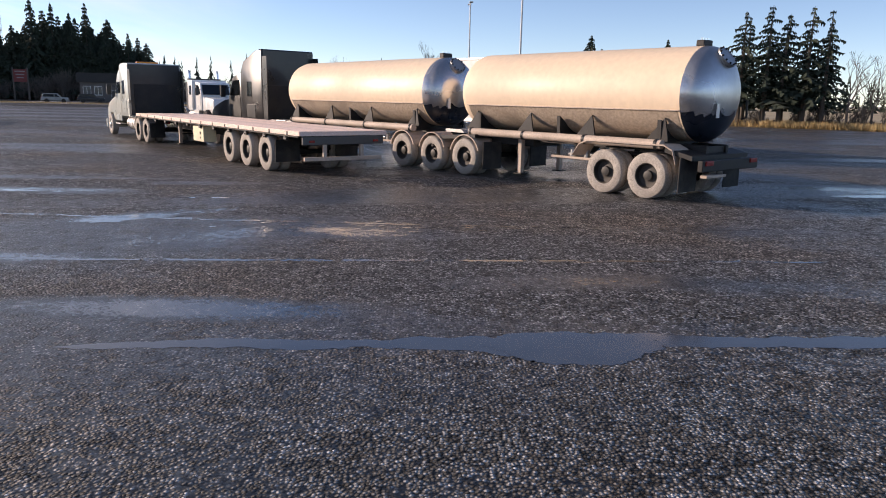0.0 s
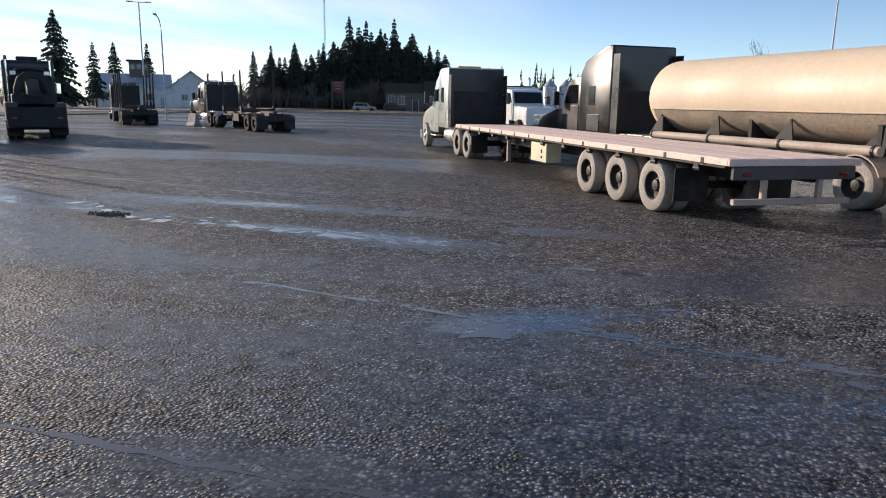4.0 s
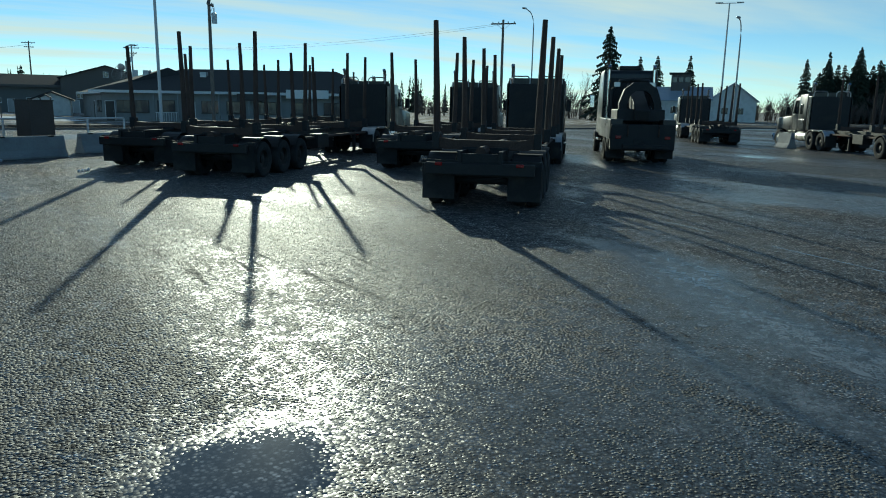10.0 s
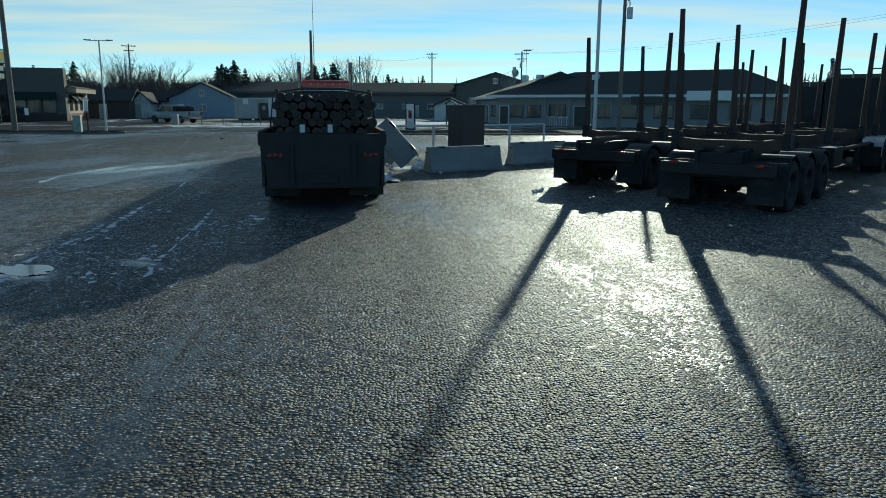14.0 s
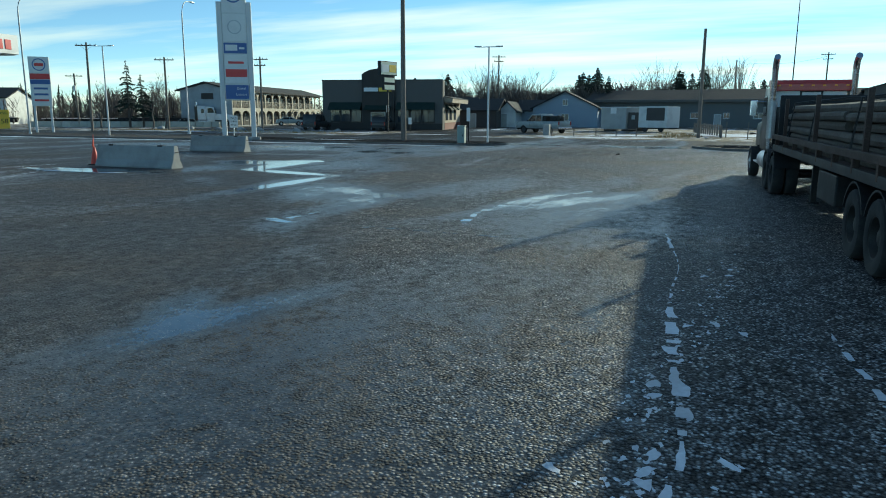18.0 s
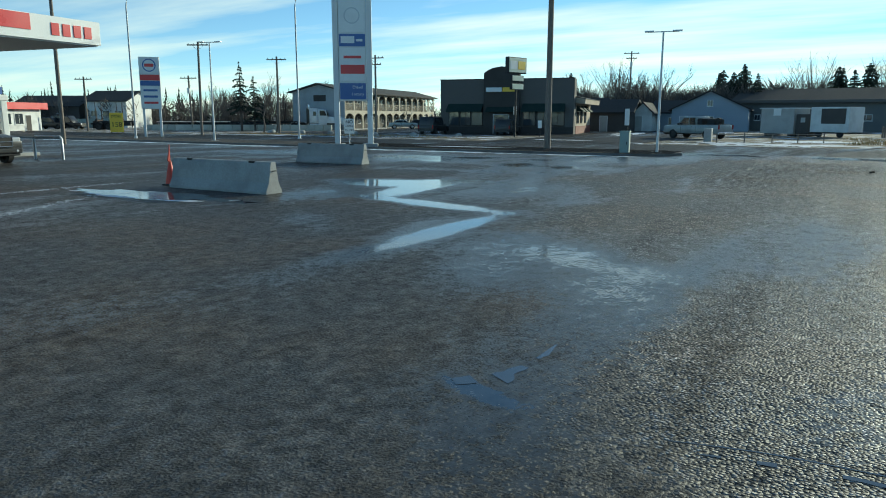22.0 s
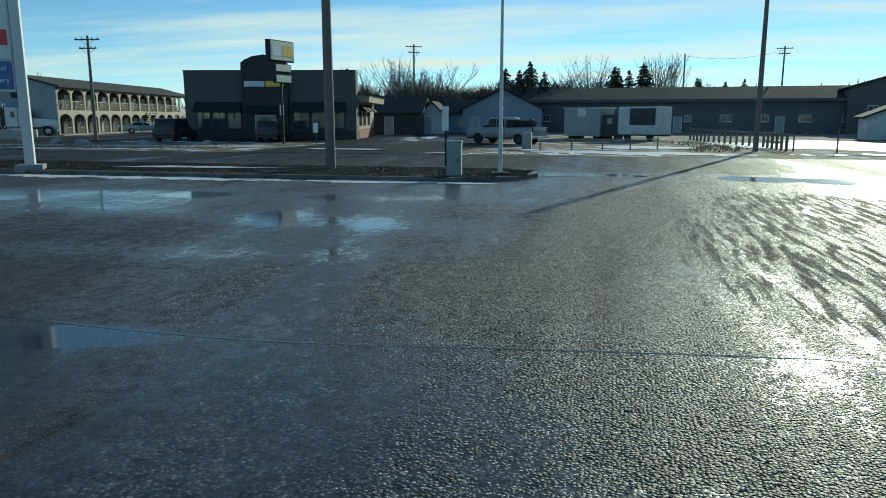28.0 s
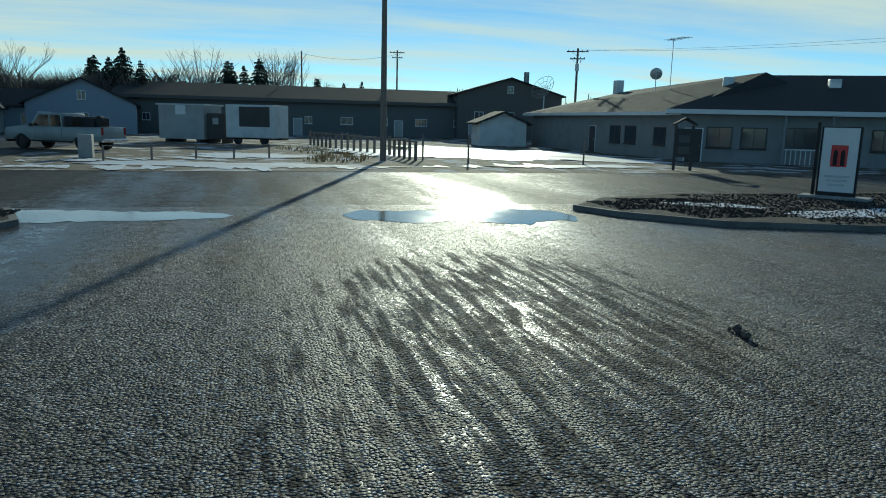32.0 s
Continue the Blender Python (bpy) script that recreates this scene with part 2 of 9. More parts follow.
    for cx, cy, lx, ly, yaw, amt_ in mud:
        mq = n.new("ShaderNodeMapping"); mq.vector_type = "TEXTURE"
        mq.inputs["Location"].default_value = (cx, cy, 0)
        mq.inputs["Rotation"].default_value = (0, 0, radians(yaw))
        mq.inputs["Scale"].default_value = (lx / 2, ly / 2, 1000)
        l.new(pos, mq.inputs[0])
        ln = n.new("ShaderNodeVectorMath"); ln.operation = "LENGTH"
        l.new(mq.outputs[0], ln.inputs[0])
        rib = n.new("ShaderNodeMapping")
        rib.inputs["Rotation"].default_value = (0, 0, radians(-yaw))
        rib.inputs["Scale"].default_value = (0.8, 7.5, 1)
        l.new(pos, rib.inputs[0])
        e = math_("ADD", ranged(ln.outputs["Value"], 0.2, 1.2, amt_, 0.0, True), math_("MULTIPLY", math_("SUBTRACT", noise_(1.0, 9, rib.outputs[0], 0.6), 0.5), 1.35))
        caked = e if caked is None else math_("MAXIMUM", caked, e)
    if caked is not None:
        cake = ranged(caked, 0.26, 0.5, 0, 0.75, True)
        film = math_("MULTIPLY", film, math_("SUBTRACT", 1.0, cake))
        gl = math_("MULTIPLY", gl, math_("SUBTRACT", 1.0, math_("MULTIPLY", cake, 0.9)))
    l.new(math_("ADD", gl, math_("MULTIPLY", pool, 0.6)), b.inputs["Specular IOR Level"])
    worn = ranged(noise_(0.28, 6, pos), 0.46, 0.68, 0, 1)
    dmix = n.new("ShaderNodeMix"); dmix.data_type = "RGBA"
    dmix.inputs[6].default_value = (*dry, 1)
    dmix.inputs[7].default_value = (*(brown or dry), 1)
    l.new(worn, dmix.inputs["Factor"])
    wmix = n.new("ShaderNodeMix"); wmix.data_type = "RGBA"
    l.new(film, wmix.inputs["Factor"]); l.new(dmix.outputs[2], wmix.inputs[6])
    wmix.inputs[7].default_value = (*wet, 1)
    sepc = n.new("ShaderNodeSeparateColor")
    l.new(vor.outputs["Color"], sepc.inputs[0])
    tint = math_("ADD", 0.45, math_("MULTIPLY", math_("POWER", sepc.outputs[0], 3.0), light))
    if fine_west:
        # the south-western part was laid later: smaller stone, darker and flatter
        sx = n.new("ShaderNodeSeparateXYZ")
        l.new(pos, sx.inputs[0])
        over = math_("SUBTRACT", sx.outputs["Y"], math_("MULTIPLY", math_("ADD", sx.outputs["X"], 34.0), 0.62))
        over = math_("ADD", over, math_("MULTIPLY", math_("SUBTRACT", ragged, 0.5), 2.5))
        coarse = math_("MAXIMUM", ranged(over, -1.6, 0.6, 0.3, 1.0, True), ranged(sx.outputs["X"], -27.0, -19.0, 0.3, 1.0, True))
        grain = noise_(48.0, 4, pos)
        fine = ranged(grain, 0.3, 0.7, 0.35, 1.6)
        cm_ = n.new("ShaderNodeMix")
        l.new(coarse, cm_.inputs["Factor"]); l.new(fine, cm_.inputs[2]); l.new(tint, cm_.inputs[3])
        tint = cm_.outputs[0]
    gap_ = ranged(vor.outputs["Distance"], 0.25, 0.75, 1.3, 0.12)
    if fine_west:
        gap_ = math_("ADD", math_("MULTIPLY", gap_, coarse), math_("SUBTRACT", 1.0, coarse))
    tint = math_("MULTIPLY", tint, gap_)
    tint = math_("MULTIPLY", tint, ranged(mid, 0.3, 0.7, 0.65, 1.35))
    tint = math_("MULTIPLY", tint, ranged(clump, 0.35, 0.65, 0.66, 1.34))
    if fine_west:
        tint = math_("MULTIPLY", tint, ranged(coarse, 0.3, 1.0, 0.56, 1.0))
    tint = math_("MULTIPLY", tint, ranged(track, 0.35, 0.65, 1.15, 0.85))
    hsv = n.new("ShaderNodeHueSaturation")
    l.new(wmix.outputs[2], hsv.inputs["Color"]); l.new(tint, hsv.inputs["Value"])
    l.new(hsv.outputs[0], b.inputs["Base Color"])
    ro = math_("SUBTRACT", ranged(film, 0, 1, rough, gloss), math_("MULTIPLY", pool, gloss - 0.08))
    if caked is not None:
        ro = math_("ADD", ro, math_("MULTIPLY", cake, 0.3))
    l.new(ro, b.inputs["Roughness"])
    # stones lean each their own way; water lies level
    lean = n.new("ShaderNodeVectorMath"); lean.operation = "SUBTRACT"
    l.new(vor.outputs["Color"], lean.inputs[0]); lean.inputs[1].default_value = (0.5, 0.5, 0.5)
    amt = math_("MULTIPLY", ranged(film, 0, 1, tilt * 2, film_tilt * 2), math_("SUBTRACT", 1.0, pool))
    if fine_west:
        amt = math_("MULTIPLY", amt, ranged(coarse, 0.3, 1.0, 0.5, 1.0))
    sc = n.new("ShaderNodeVectorMath"); sc.operation = "SCALE"
    l.new(lean.outputs[0], sc.inputs[0]); l.new(amt, sc.inputs["Scale"])
    flat = n.new("ShaderNodeVectorMath"); flat.operation = "MULTIPLY"
    l.new(sc.outputs[0], flat.inputs[0]); flat.inputs[1].default_value = (1, 1, 0)
    add = n.new("ShaderNodeVectorMath"); add.operation = "ADD"
    add.inputs[1].default_value = (0, 0, 1)
    l.new(flat.outputs[0], add.inputs[0])
    nrm = n.new("ShaderNodeVectorMath"); nrm.operation = "NORMALIZE"
    l.new(add.outputs[0], nrm.inputs[0])
    bp = n.new("ShaderNodeBump")
    bp.inputs["Distance"].default_value = bump
    l.new(math_("MULTIPLY", ranged(film, 0, 1, 0.9, 0.1), math_("SUBTRACT", 1.0, pool)), bp.inputs["Strength"])
    high = math_("MULTIPLY", vor.outputs["Distance"], -1.0)
    if fine_west:
        high = math_("ADD", math_("MULTIPLY", high, ranged(coarse, 0.3, 1.0, 0.12, 1.0)), math_("MULTIPLY", grain, ranged(coarse, 0.3, 1.0, 0.5, 0.0)))
    l.new(high, bp.inputs["Height"])
    l.new(nrm.outputs[0], bp.inputs["Normal"])
    l.new(bp.outputs[0], b.inputs["Normal"])
    return m


DAMP = [
    (2.3, 21.5, 4, 0.9, 5, 0.20), (-1.5, 20.0, 6, 0.9, 2, 0.22), (5.0, 11.1, 4.5, 0.9, -3, 0.21), (6.9, 15.2, 4.5, 1.1, -6, 0.17), (1.9, 13.3, 3.0, 0.7, 4, 0.2), (2.6, 16.8, 3.2, 0.8, 30, 0.2),
    (9.0, 12.2, 4.0, 1.0, 6, 0.18), (18.0, 21.8, 8, 3.5, 10, 0.22), (-4.4, 20.3, 9, 0.8, -2, 0.15), (-4.0, 22.3, 12, 0.9, 0, 0.16),
    (-10.0, 21.3, 8, 1.6, -17, 0.13), (-13.0, 23.0, 7, 2.2, -30, 0.12), (-36.5, -4.4, 7, 1.7, 5, 0.24), (-36.0, -2.0, 8, 3.4, 25, 0.18),
    (-37.2, -7.2, 3.5, 1.6, 56, 0.16), (-37.0, 5.0, 13, 1.2, 155, 0.15), (-31.0, 0.0, 6, 1.6, 40, 0.16), (-25.0, 3.5, 4.5, 0.9, 165, 0.22), (-56.5, -17.5, 15, 4.0, 96, 0.12),
    (-54.5, -10.5, 13, 2.6, 85, 0.13), (-50.5, -11.5, 10, 1.8, 98, 0.13), (-58.5, -14, 16, 2.2, 92, 0.14), (-53.5, -22, 12, 2.6, 100, 0.16), (-57, -25, 16, 4, 92, 0.13), (-44, -9.5, 10, 5, -15, 0.10), (-53, -10.6, 20, 1.6, 186, 0.06),
    (-25.5, 8.6, 14, 6.5, 8, -0.15), (-33.0, 3.0, 16, 5, 20, -0.05),
    (-45.0, -10.7, 5.4, 3.0, 92, 0.42), (-46.5, -9.0, 2.8, 0.9, 100, 0.36), (-43.3, -8.8, 5.4, 1.4, 9, 0.40), (-40.8, -6.4, 5.8, 1.1, 78, 0.42), (-37.9, -4.2, 5.6, 0.8, 1, 0.33), (-31.0, 0.05, 1.0, 0.3, 70, 0.38),
    (-55.5, -5.0, 7, 4.5, 20, -0.14), (-53, 0.5, 24, 11, 4, -0.13), (-50, -5.4, 10, 4.4, 4, -0.13), (-13, 18, 16, 10, 20, -0.07), (-33, -8, 14, 9, 0, -0.12), (-24, 0, 14, 6, -30, -0.08),
    (-54.5, -1.0, 15, 0.5, -2, 0.09), (-52.0, -1.8, 12, 0.45, 5, 0.09), (-49.3, -2.5, 9, 0.6, 8, 0.08), (-55.5, 0.2, 14, 0.5, -6, 0.08),
    (-27.6, 2.0, 5.5, 1.4, -2, 0.12), (-33.5, 0.2, 5, 1.6, 10, 0.14), (-36.0, 3.6, 7, 0.8, -12, 0.18), (-25.2, 2.9, 2.4, 0.9, 28, 0.16), (-36.3, -0.9, 3.4, 1.6, 60, 0.14),
    (0.0, 19.6, 4.5, 1.0, 4, 0.2), (4.6, 11.0, 4.2, 0.9, -2, 0.08), (-8.8, 19.5, 2.4, 0.8, -10, 0.12),
    (-9.35, 15.5, 1.6, 1.25, 150, 0.46), (2.3, 16.4, 1.7, 0.6, 30, 0.42), (-21.3, 8.3, 1.6, 0.8, 62, 0.3), (-21.8, 9.7, 1.1, 0.5, 55, 0.3),
]
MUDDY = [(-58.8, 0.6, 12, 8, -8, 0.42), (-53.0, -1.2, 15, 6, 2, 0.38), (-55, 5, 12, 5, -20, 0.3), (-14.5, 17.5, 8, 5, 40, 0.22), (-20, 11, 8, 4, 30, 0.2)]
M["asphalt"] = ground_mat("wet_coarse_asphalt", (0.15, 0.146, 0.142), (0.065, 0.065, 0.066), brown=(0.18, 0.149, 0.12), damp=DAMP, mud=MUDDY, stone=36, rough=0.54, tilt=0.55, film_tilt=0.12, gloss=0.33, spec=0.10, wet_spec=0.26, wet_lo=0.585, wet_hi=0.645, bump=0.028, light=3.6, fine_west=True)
M["road"] = ground_mat("road_asphalt", (0.075, 0.072, 0.068), (0.03, 0.03, 0.03), stone=70, bump=0.004, wet_lo=0.58, wet_hi=0.72, brown=(0.09, 0.085, 0.078), tilt=0.35, rough=0.65, light=1.2, spec=0.12, film_tilt=0.12, gloss=0.3)
M["field"] = mat("dry_stubble_field", (0.42, 0.33, 0.19), 0.95, 0, 0.15, 0.2, 0.05, (0.22, 0.18, 0.12), 0.6)
M["verge"] = mat("frozen_grass_verge", (0.13, 0.105, 0.07), 0.95, 0, 1.5, 0.5, 0.05, (0.66, 0.67, 0.70), 0.85, edge=(0.53, 0.60))
M["gravel"] = mat("gravel_bed", (0.062, 0.054, 0.046), 0.95, 0, 5.0, 0.5, 0.03, (0.14, 0.125, 0.11), 0.5)
M["soil"] = mat("dark_frozen_soil", (0.040, 0.034, 0.029), 1.0, 0, 7.0, 0.5, 0.05, (0.075, 0.066, 0.057), 0.5)
M["kerb"] = mat("kerb_concrete", (0.17, 0.165, 0.155), 0.85, 0, 4, 0.2, 0.006, (0.08, 0.075, 0.07), 0.6)
M["snow"] = mat("old_snow", (0.80, 0.82, 0.85), 0.6, 0, 0.5, 0.08, 0.03, (0.34, 0.30, 0.24), 0.7)


# ---- mesh helpers ----
def box(bm, c, s, rot=None, bevel=0.0, taper=(1, 1)):
    vs = []
    for z in (-1, 1):
        kx, ky = (taper if z > 0 else (1, 1))
        for x, y in ((-1, -1), (1, -1), (1, 1), (-1, 1)):
            v = Vector((x * s[0] / 2 * kx, y * s[1] / 2 * ky, z * s[2] / 2))
            vs.append(bm.verts.new((rot @ v if rot else v) + Vector(c)))
    fs = [bm.faces.new([vs[i] for i in q]) for q in ((3, 2, 1, 0), (4, 5, 6, 7), (0, 1, 5, 4), (1, 2, 6, 5), (2, 3, 7, 6), (3, 0, 4, 7))]
    if bevel:
        es = list({e for f in fs for e in f.edges})
        bmesh.ops.bevel(bm, geom=es, offset=bevel, segments=2, affect="EDGES", profile=0.5)
    return bm


def ring(bm, c, ax, ay, r, n):
    return [bm.verts.new(c + ax * (r * math.cos(2 * math.pi * i / n)) + ay * (r * math.sin(2 * math.pi * i / n))) for i in range(n)]


def tube(bm, pts, radii, n=8, caps=True):
    """A round bar through the points, with a radius at each."""
    pts = [Vector(p) for p in pts]
    if not isinstance(radii, (list, tuple)):
        radii = [radii] * len(pts)
    prev = None
    for i, p in enumerate(pts):
        d = (pts[min(i + 1, len(pts) - 1)] - pts[max(i - 1, 0)]).normalized()
        ref = Vector((0, 0, 1)) if abs(d.z) < 0.95 else Vector((1, 0, 0))
        ax = d.cross(ref).normalized()
        ay = d.cross(ax).normalized()
        rg = ring(bm, p, ax, ay, radii[i], n)
        if prev:
            for k in range(n):
                bm.faces.new((prev[k], prev[(k + 1) % n], rg[(k + 1) % n], rg[k]))
        elif caps:
            bm.faces.new(rg[::-1])
        prev = rg
    if caps:
        bm.faces.new(prev)
    return bm


def lathe(bm, prof, origin=(0, 0, 0), axis="z", n=24):
    """Turns a profile of (along, radius) round an axis."""
    o = Vector(origin)
    a, u, v = {"x": ((1, 0, 0), (0, 1, 0), (0, 0, 1)), "y": ((0, 1, 0), (0, 0, 1), (1, 0, 0)), "z": ((0, 0, 1), (1, 0, 0), (0, 1, 0))}[axis]
    a, u, v = Vector(a), Vector(u), Vector(v)
    prev = None
    for h, r in prof:
        if r < 1e-4:
            rg = [bm.verts.new(o + a * h)]
        else:
            rg = ring(bm, o + a * h, u, v, r, n)
        if prev:
            for k in range(n):
                q = [prev[k % len(prev)], prev[(k + 1) % len(prev)], rg[(k + 1) % len(rg)], rg[k % len(rg)]]
                q2 = []
                for w in q:
                    if w not in q2:
                        q2.append(w)
                if len(q2) > 2:
                    bm.faces.new(q2)
        prev = rg
    return bm


def prism(bm, prof, y0, y1, bevel=0.0, axis="y"):
    """A side profile of (along, up), drawn out from y0 to y1."""
    def p(a, h, w):
        return (a, w, h) if axis == "y" else ((w, a, h) if axis == "x" else (a, h, w))
    A = [bm.verts.new(p(a, h, y0)) for a, h in prof]
    B = [bm.verts.new(p(a, h, y1)) for a, h in prof]
    fs = [bm.faces.new(A), bm.faces.new(B[::-1])]
    for i in range(len(prof)):
        j = (i + 1) % len(prof)
        fs.append(bm.faces.new((A[j], A[i], B[i], B[j])))
    if bevel:
        bmesh.ops.bevel(bm, geom=list({e for f in fs for e in f.edges}), offset=bevel, segments=2, affect="EDGES", profile=0.5)
    return bm


def quad(bm, *ps):
    return bm.faces.new([bm.verts.new(p) for p in ps])


def mesh_of(name, bm, material, smooth=False):
    bmesh.ops.recalc_face_normals(bm, faces=bm.faces)
    me = bpy.data.meshes.new(name)
    bm.to_mesh(me)
    bm.free()
    me.materials.append(material)
    if smooth:
        me.shade_smooth()
        me.set_sharp_from_angle(angle=radians(38))
    return me


def part(name, bm, material, parent=None, label="", smooth=False, at=None):
    ob = new(name, bm if isinstance(bm, bpy.types.Mesh) else mesh_of(name, bm, material, smooth))
    if parent:
        ob.parent = parent
    if at is not None:
        ob.matrix_basis = at
    if label:
        ob["label"] = label
    return ob


def thing(name, at, label, category, group="", kind=""):
    ob = new(name)
    ob.empty_display_size = 0.3
    ob.matrix_basis = at
    return tagged(ob, label, category, group, kind)


def setting(name, bm, material, label, category="", smooth=False, at=None, kind="structure"):
    return tagged(part(name, bm, material, None, "", smooth, at), label, category or name.replace("_", " "), "", kind)


def B():
    return bmesh.new()


def BX(c, s, bevel=0.0, rot=None, taper=(1, 1)):
    return box(bmesh.new(), c, s, rot, bevel, taper)


# ---- ground ----
def sheet(x0, x1, y0, y1, z, step):
    bm = B()
    nx, ny = max(1, int((x1 - x0) / step)), max(1, int((y1 - y0) / step))
    vs = [[bm.verts.new((x0 + (x1 - x0) * i / nx, y0 + (y1 - y0) * j / ny, z)) for j in range(ny + 1)] for i in range(nx + 1)]
    for i in range(nx):
        for j in range(ny):
            bm.faces.new((vs[i][j], vs[i + 1][j], vs[i + 1][j + 1], vs[i][j + 1]))
    return bm


setting("ground", sheet(-2500, 2500, -2500, 2500, -0.03, 250), M["verge"], "flat frozen ground with dry grass reaching the horizon", "ground")
setting("parking_lot", sheet(-69.0, 60, -120, 108, 0.0, 60), M["asphalt"], "wet coarse asphalt truck lot with puddles", "parking lot")
setting("road", sheet(-80.5, -69.0, -400, 400, -0.01, 40), M["road"], "grey asphalt service road across the lot's end", "road")

# ---- vehicles: local x ahead, y to the left ----
R_T = 0.515


def wheel_meshes():
    t = lathe(B(), [(-0.13, 0.29), (-0.145, 0.34), (-0.15, 0.43), (-0.135, 0.49), (-0.10, R_T), (0.10, R_T), (0.135, 0.49), (0.15, 0.43), (0.145, 0.34), (0.13, 0.29)], axis="y", n=28)
    r = lathe(B(), [(0.125, 0.30), (0.12, 0.275), (0.02, 0.255), (0.0, 0.17), (0.015, 0.12), (0.07, 0.11), (0.085, 0.06), (0.085, 0)], axis="y", n=20)
    r2 = lathe(B(), [(0.125, 0.30), (0.12, 0.275), (0.07, 0.25), (0.09, 0.17), (0.10, 0.12), (0.16, 0.10), (0.18, 0.06), (0.18, 0)], axis="y", n=20)
    return dict(tyre=mesh_of("tyre", t, M["tyre"], True), dish=mesh_of("rim", r, M["rim"], True), alu=mesh_of("rim", r2, M["rim_alu"], True))


WM = wheel_meshes()
WM["dark"] = WM["tyre"].copy()
WM["dark"].materials[0] = M["tread"]
DUST = ["tyre"]          # which tyre the next trucks get


def wheel(parent, x, side, y=1.10, alu=False, dual=False, r=1.0):
    """A wheel at the left (side 1) or right (-1); a dual has a second tyre inside."""
    turn = pose(x, side * y, R_T * r, 0, 0, 0 if side > 0 else 180) @ Matrix.Diagonal((r, 1, r, 1))
    w = part("wheel", WM[DUST[0]], None, parent, at=turn)
    part("rim", WM["alu" if alu else "dish"], None, w)
    if dual:
        part("inner_tyre", WM[DUST[0]], None, parent, at=pose(x, side * (y - 0.33), R_T * r, 0, 0, 0 if side > 0 else 180) @ Matrix.Diagonal((r, 1, r, 1)))
    return w


def mudflap(p, x, side, w=0.62, h=0.62, z=0.55):
    part("mudflap", BX((x, side * 0.92, z), (0.02, w, h), 0.006), M["tread"], p)


def fender(p, x, side, r=0.62, mat_="alu", a0=25, a1=155, w=0.62):
    bm = B()
    prev = None
    for i in range(11):
        a = radians(a0 + (a1 - a0) * i / 10)
        q = []
        for rr in (r, r + 0.03):
            for y in (0.93 - w / 2, 0.93 + w / 2):
                q.append(bm.verts.new((x + rr * math.cos(a), side * y, R_T + rr * math.sin(a))))
        if prev:
            for k in ((0, 1), (1, 3), (3, 2), (2, 0)):
                bm.faces.new((prev[k[0]], prev[k[1]], q[k[1]], q[k[0]]))
        prev = q
    part("fender", bm, M[mat_], p)


def frame_rails(p, x0, x1, z=0.95, h=0.28):
    for s in (1, -1):
        part("frame_rail", BX(((x0 + x1) / 2, s * 0.43, z), (x1 - x0, 0.09, h), 0.01), M["chassis"], p)
    n = max(2, int((x1 - x0) / 1.6))
    for i in range(n + 1):
        part("crossmember", BX((x0 + 0.1 + (x1 - x0 - 0.2) * i / n, 0, z), (0.09, 0.8, h * 0.7), 0.008), M["chassis"], p)


def axle(p, x, z=R_T):
    part("axle", tube(B(), [(x, -0.95, z), (x, 0.95, z)], 0.075, 10), M["chassis"], p)


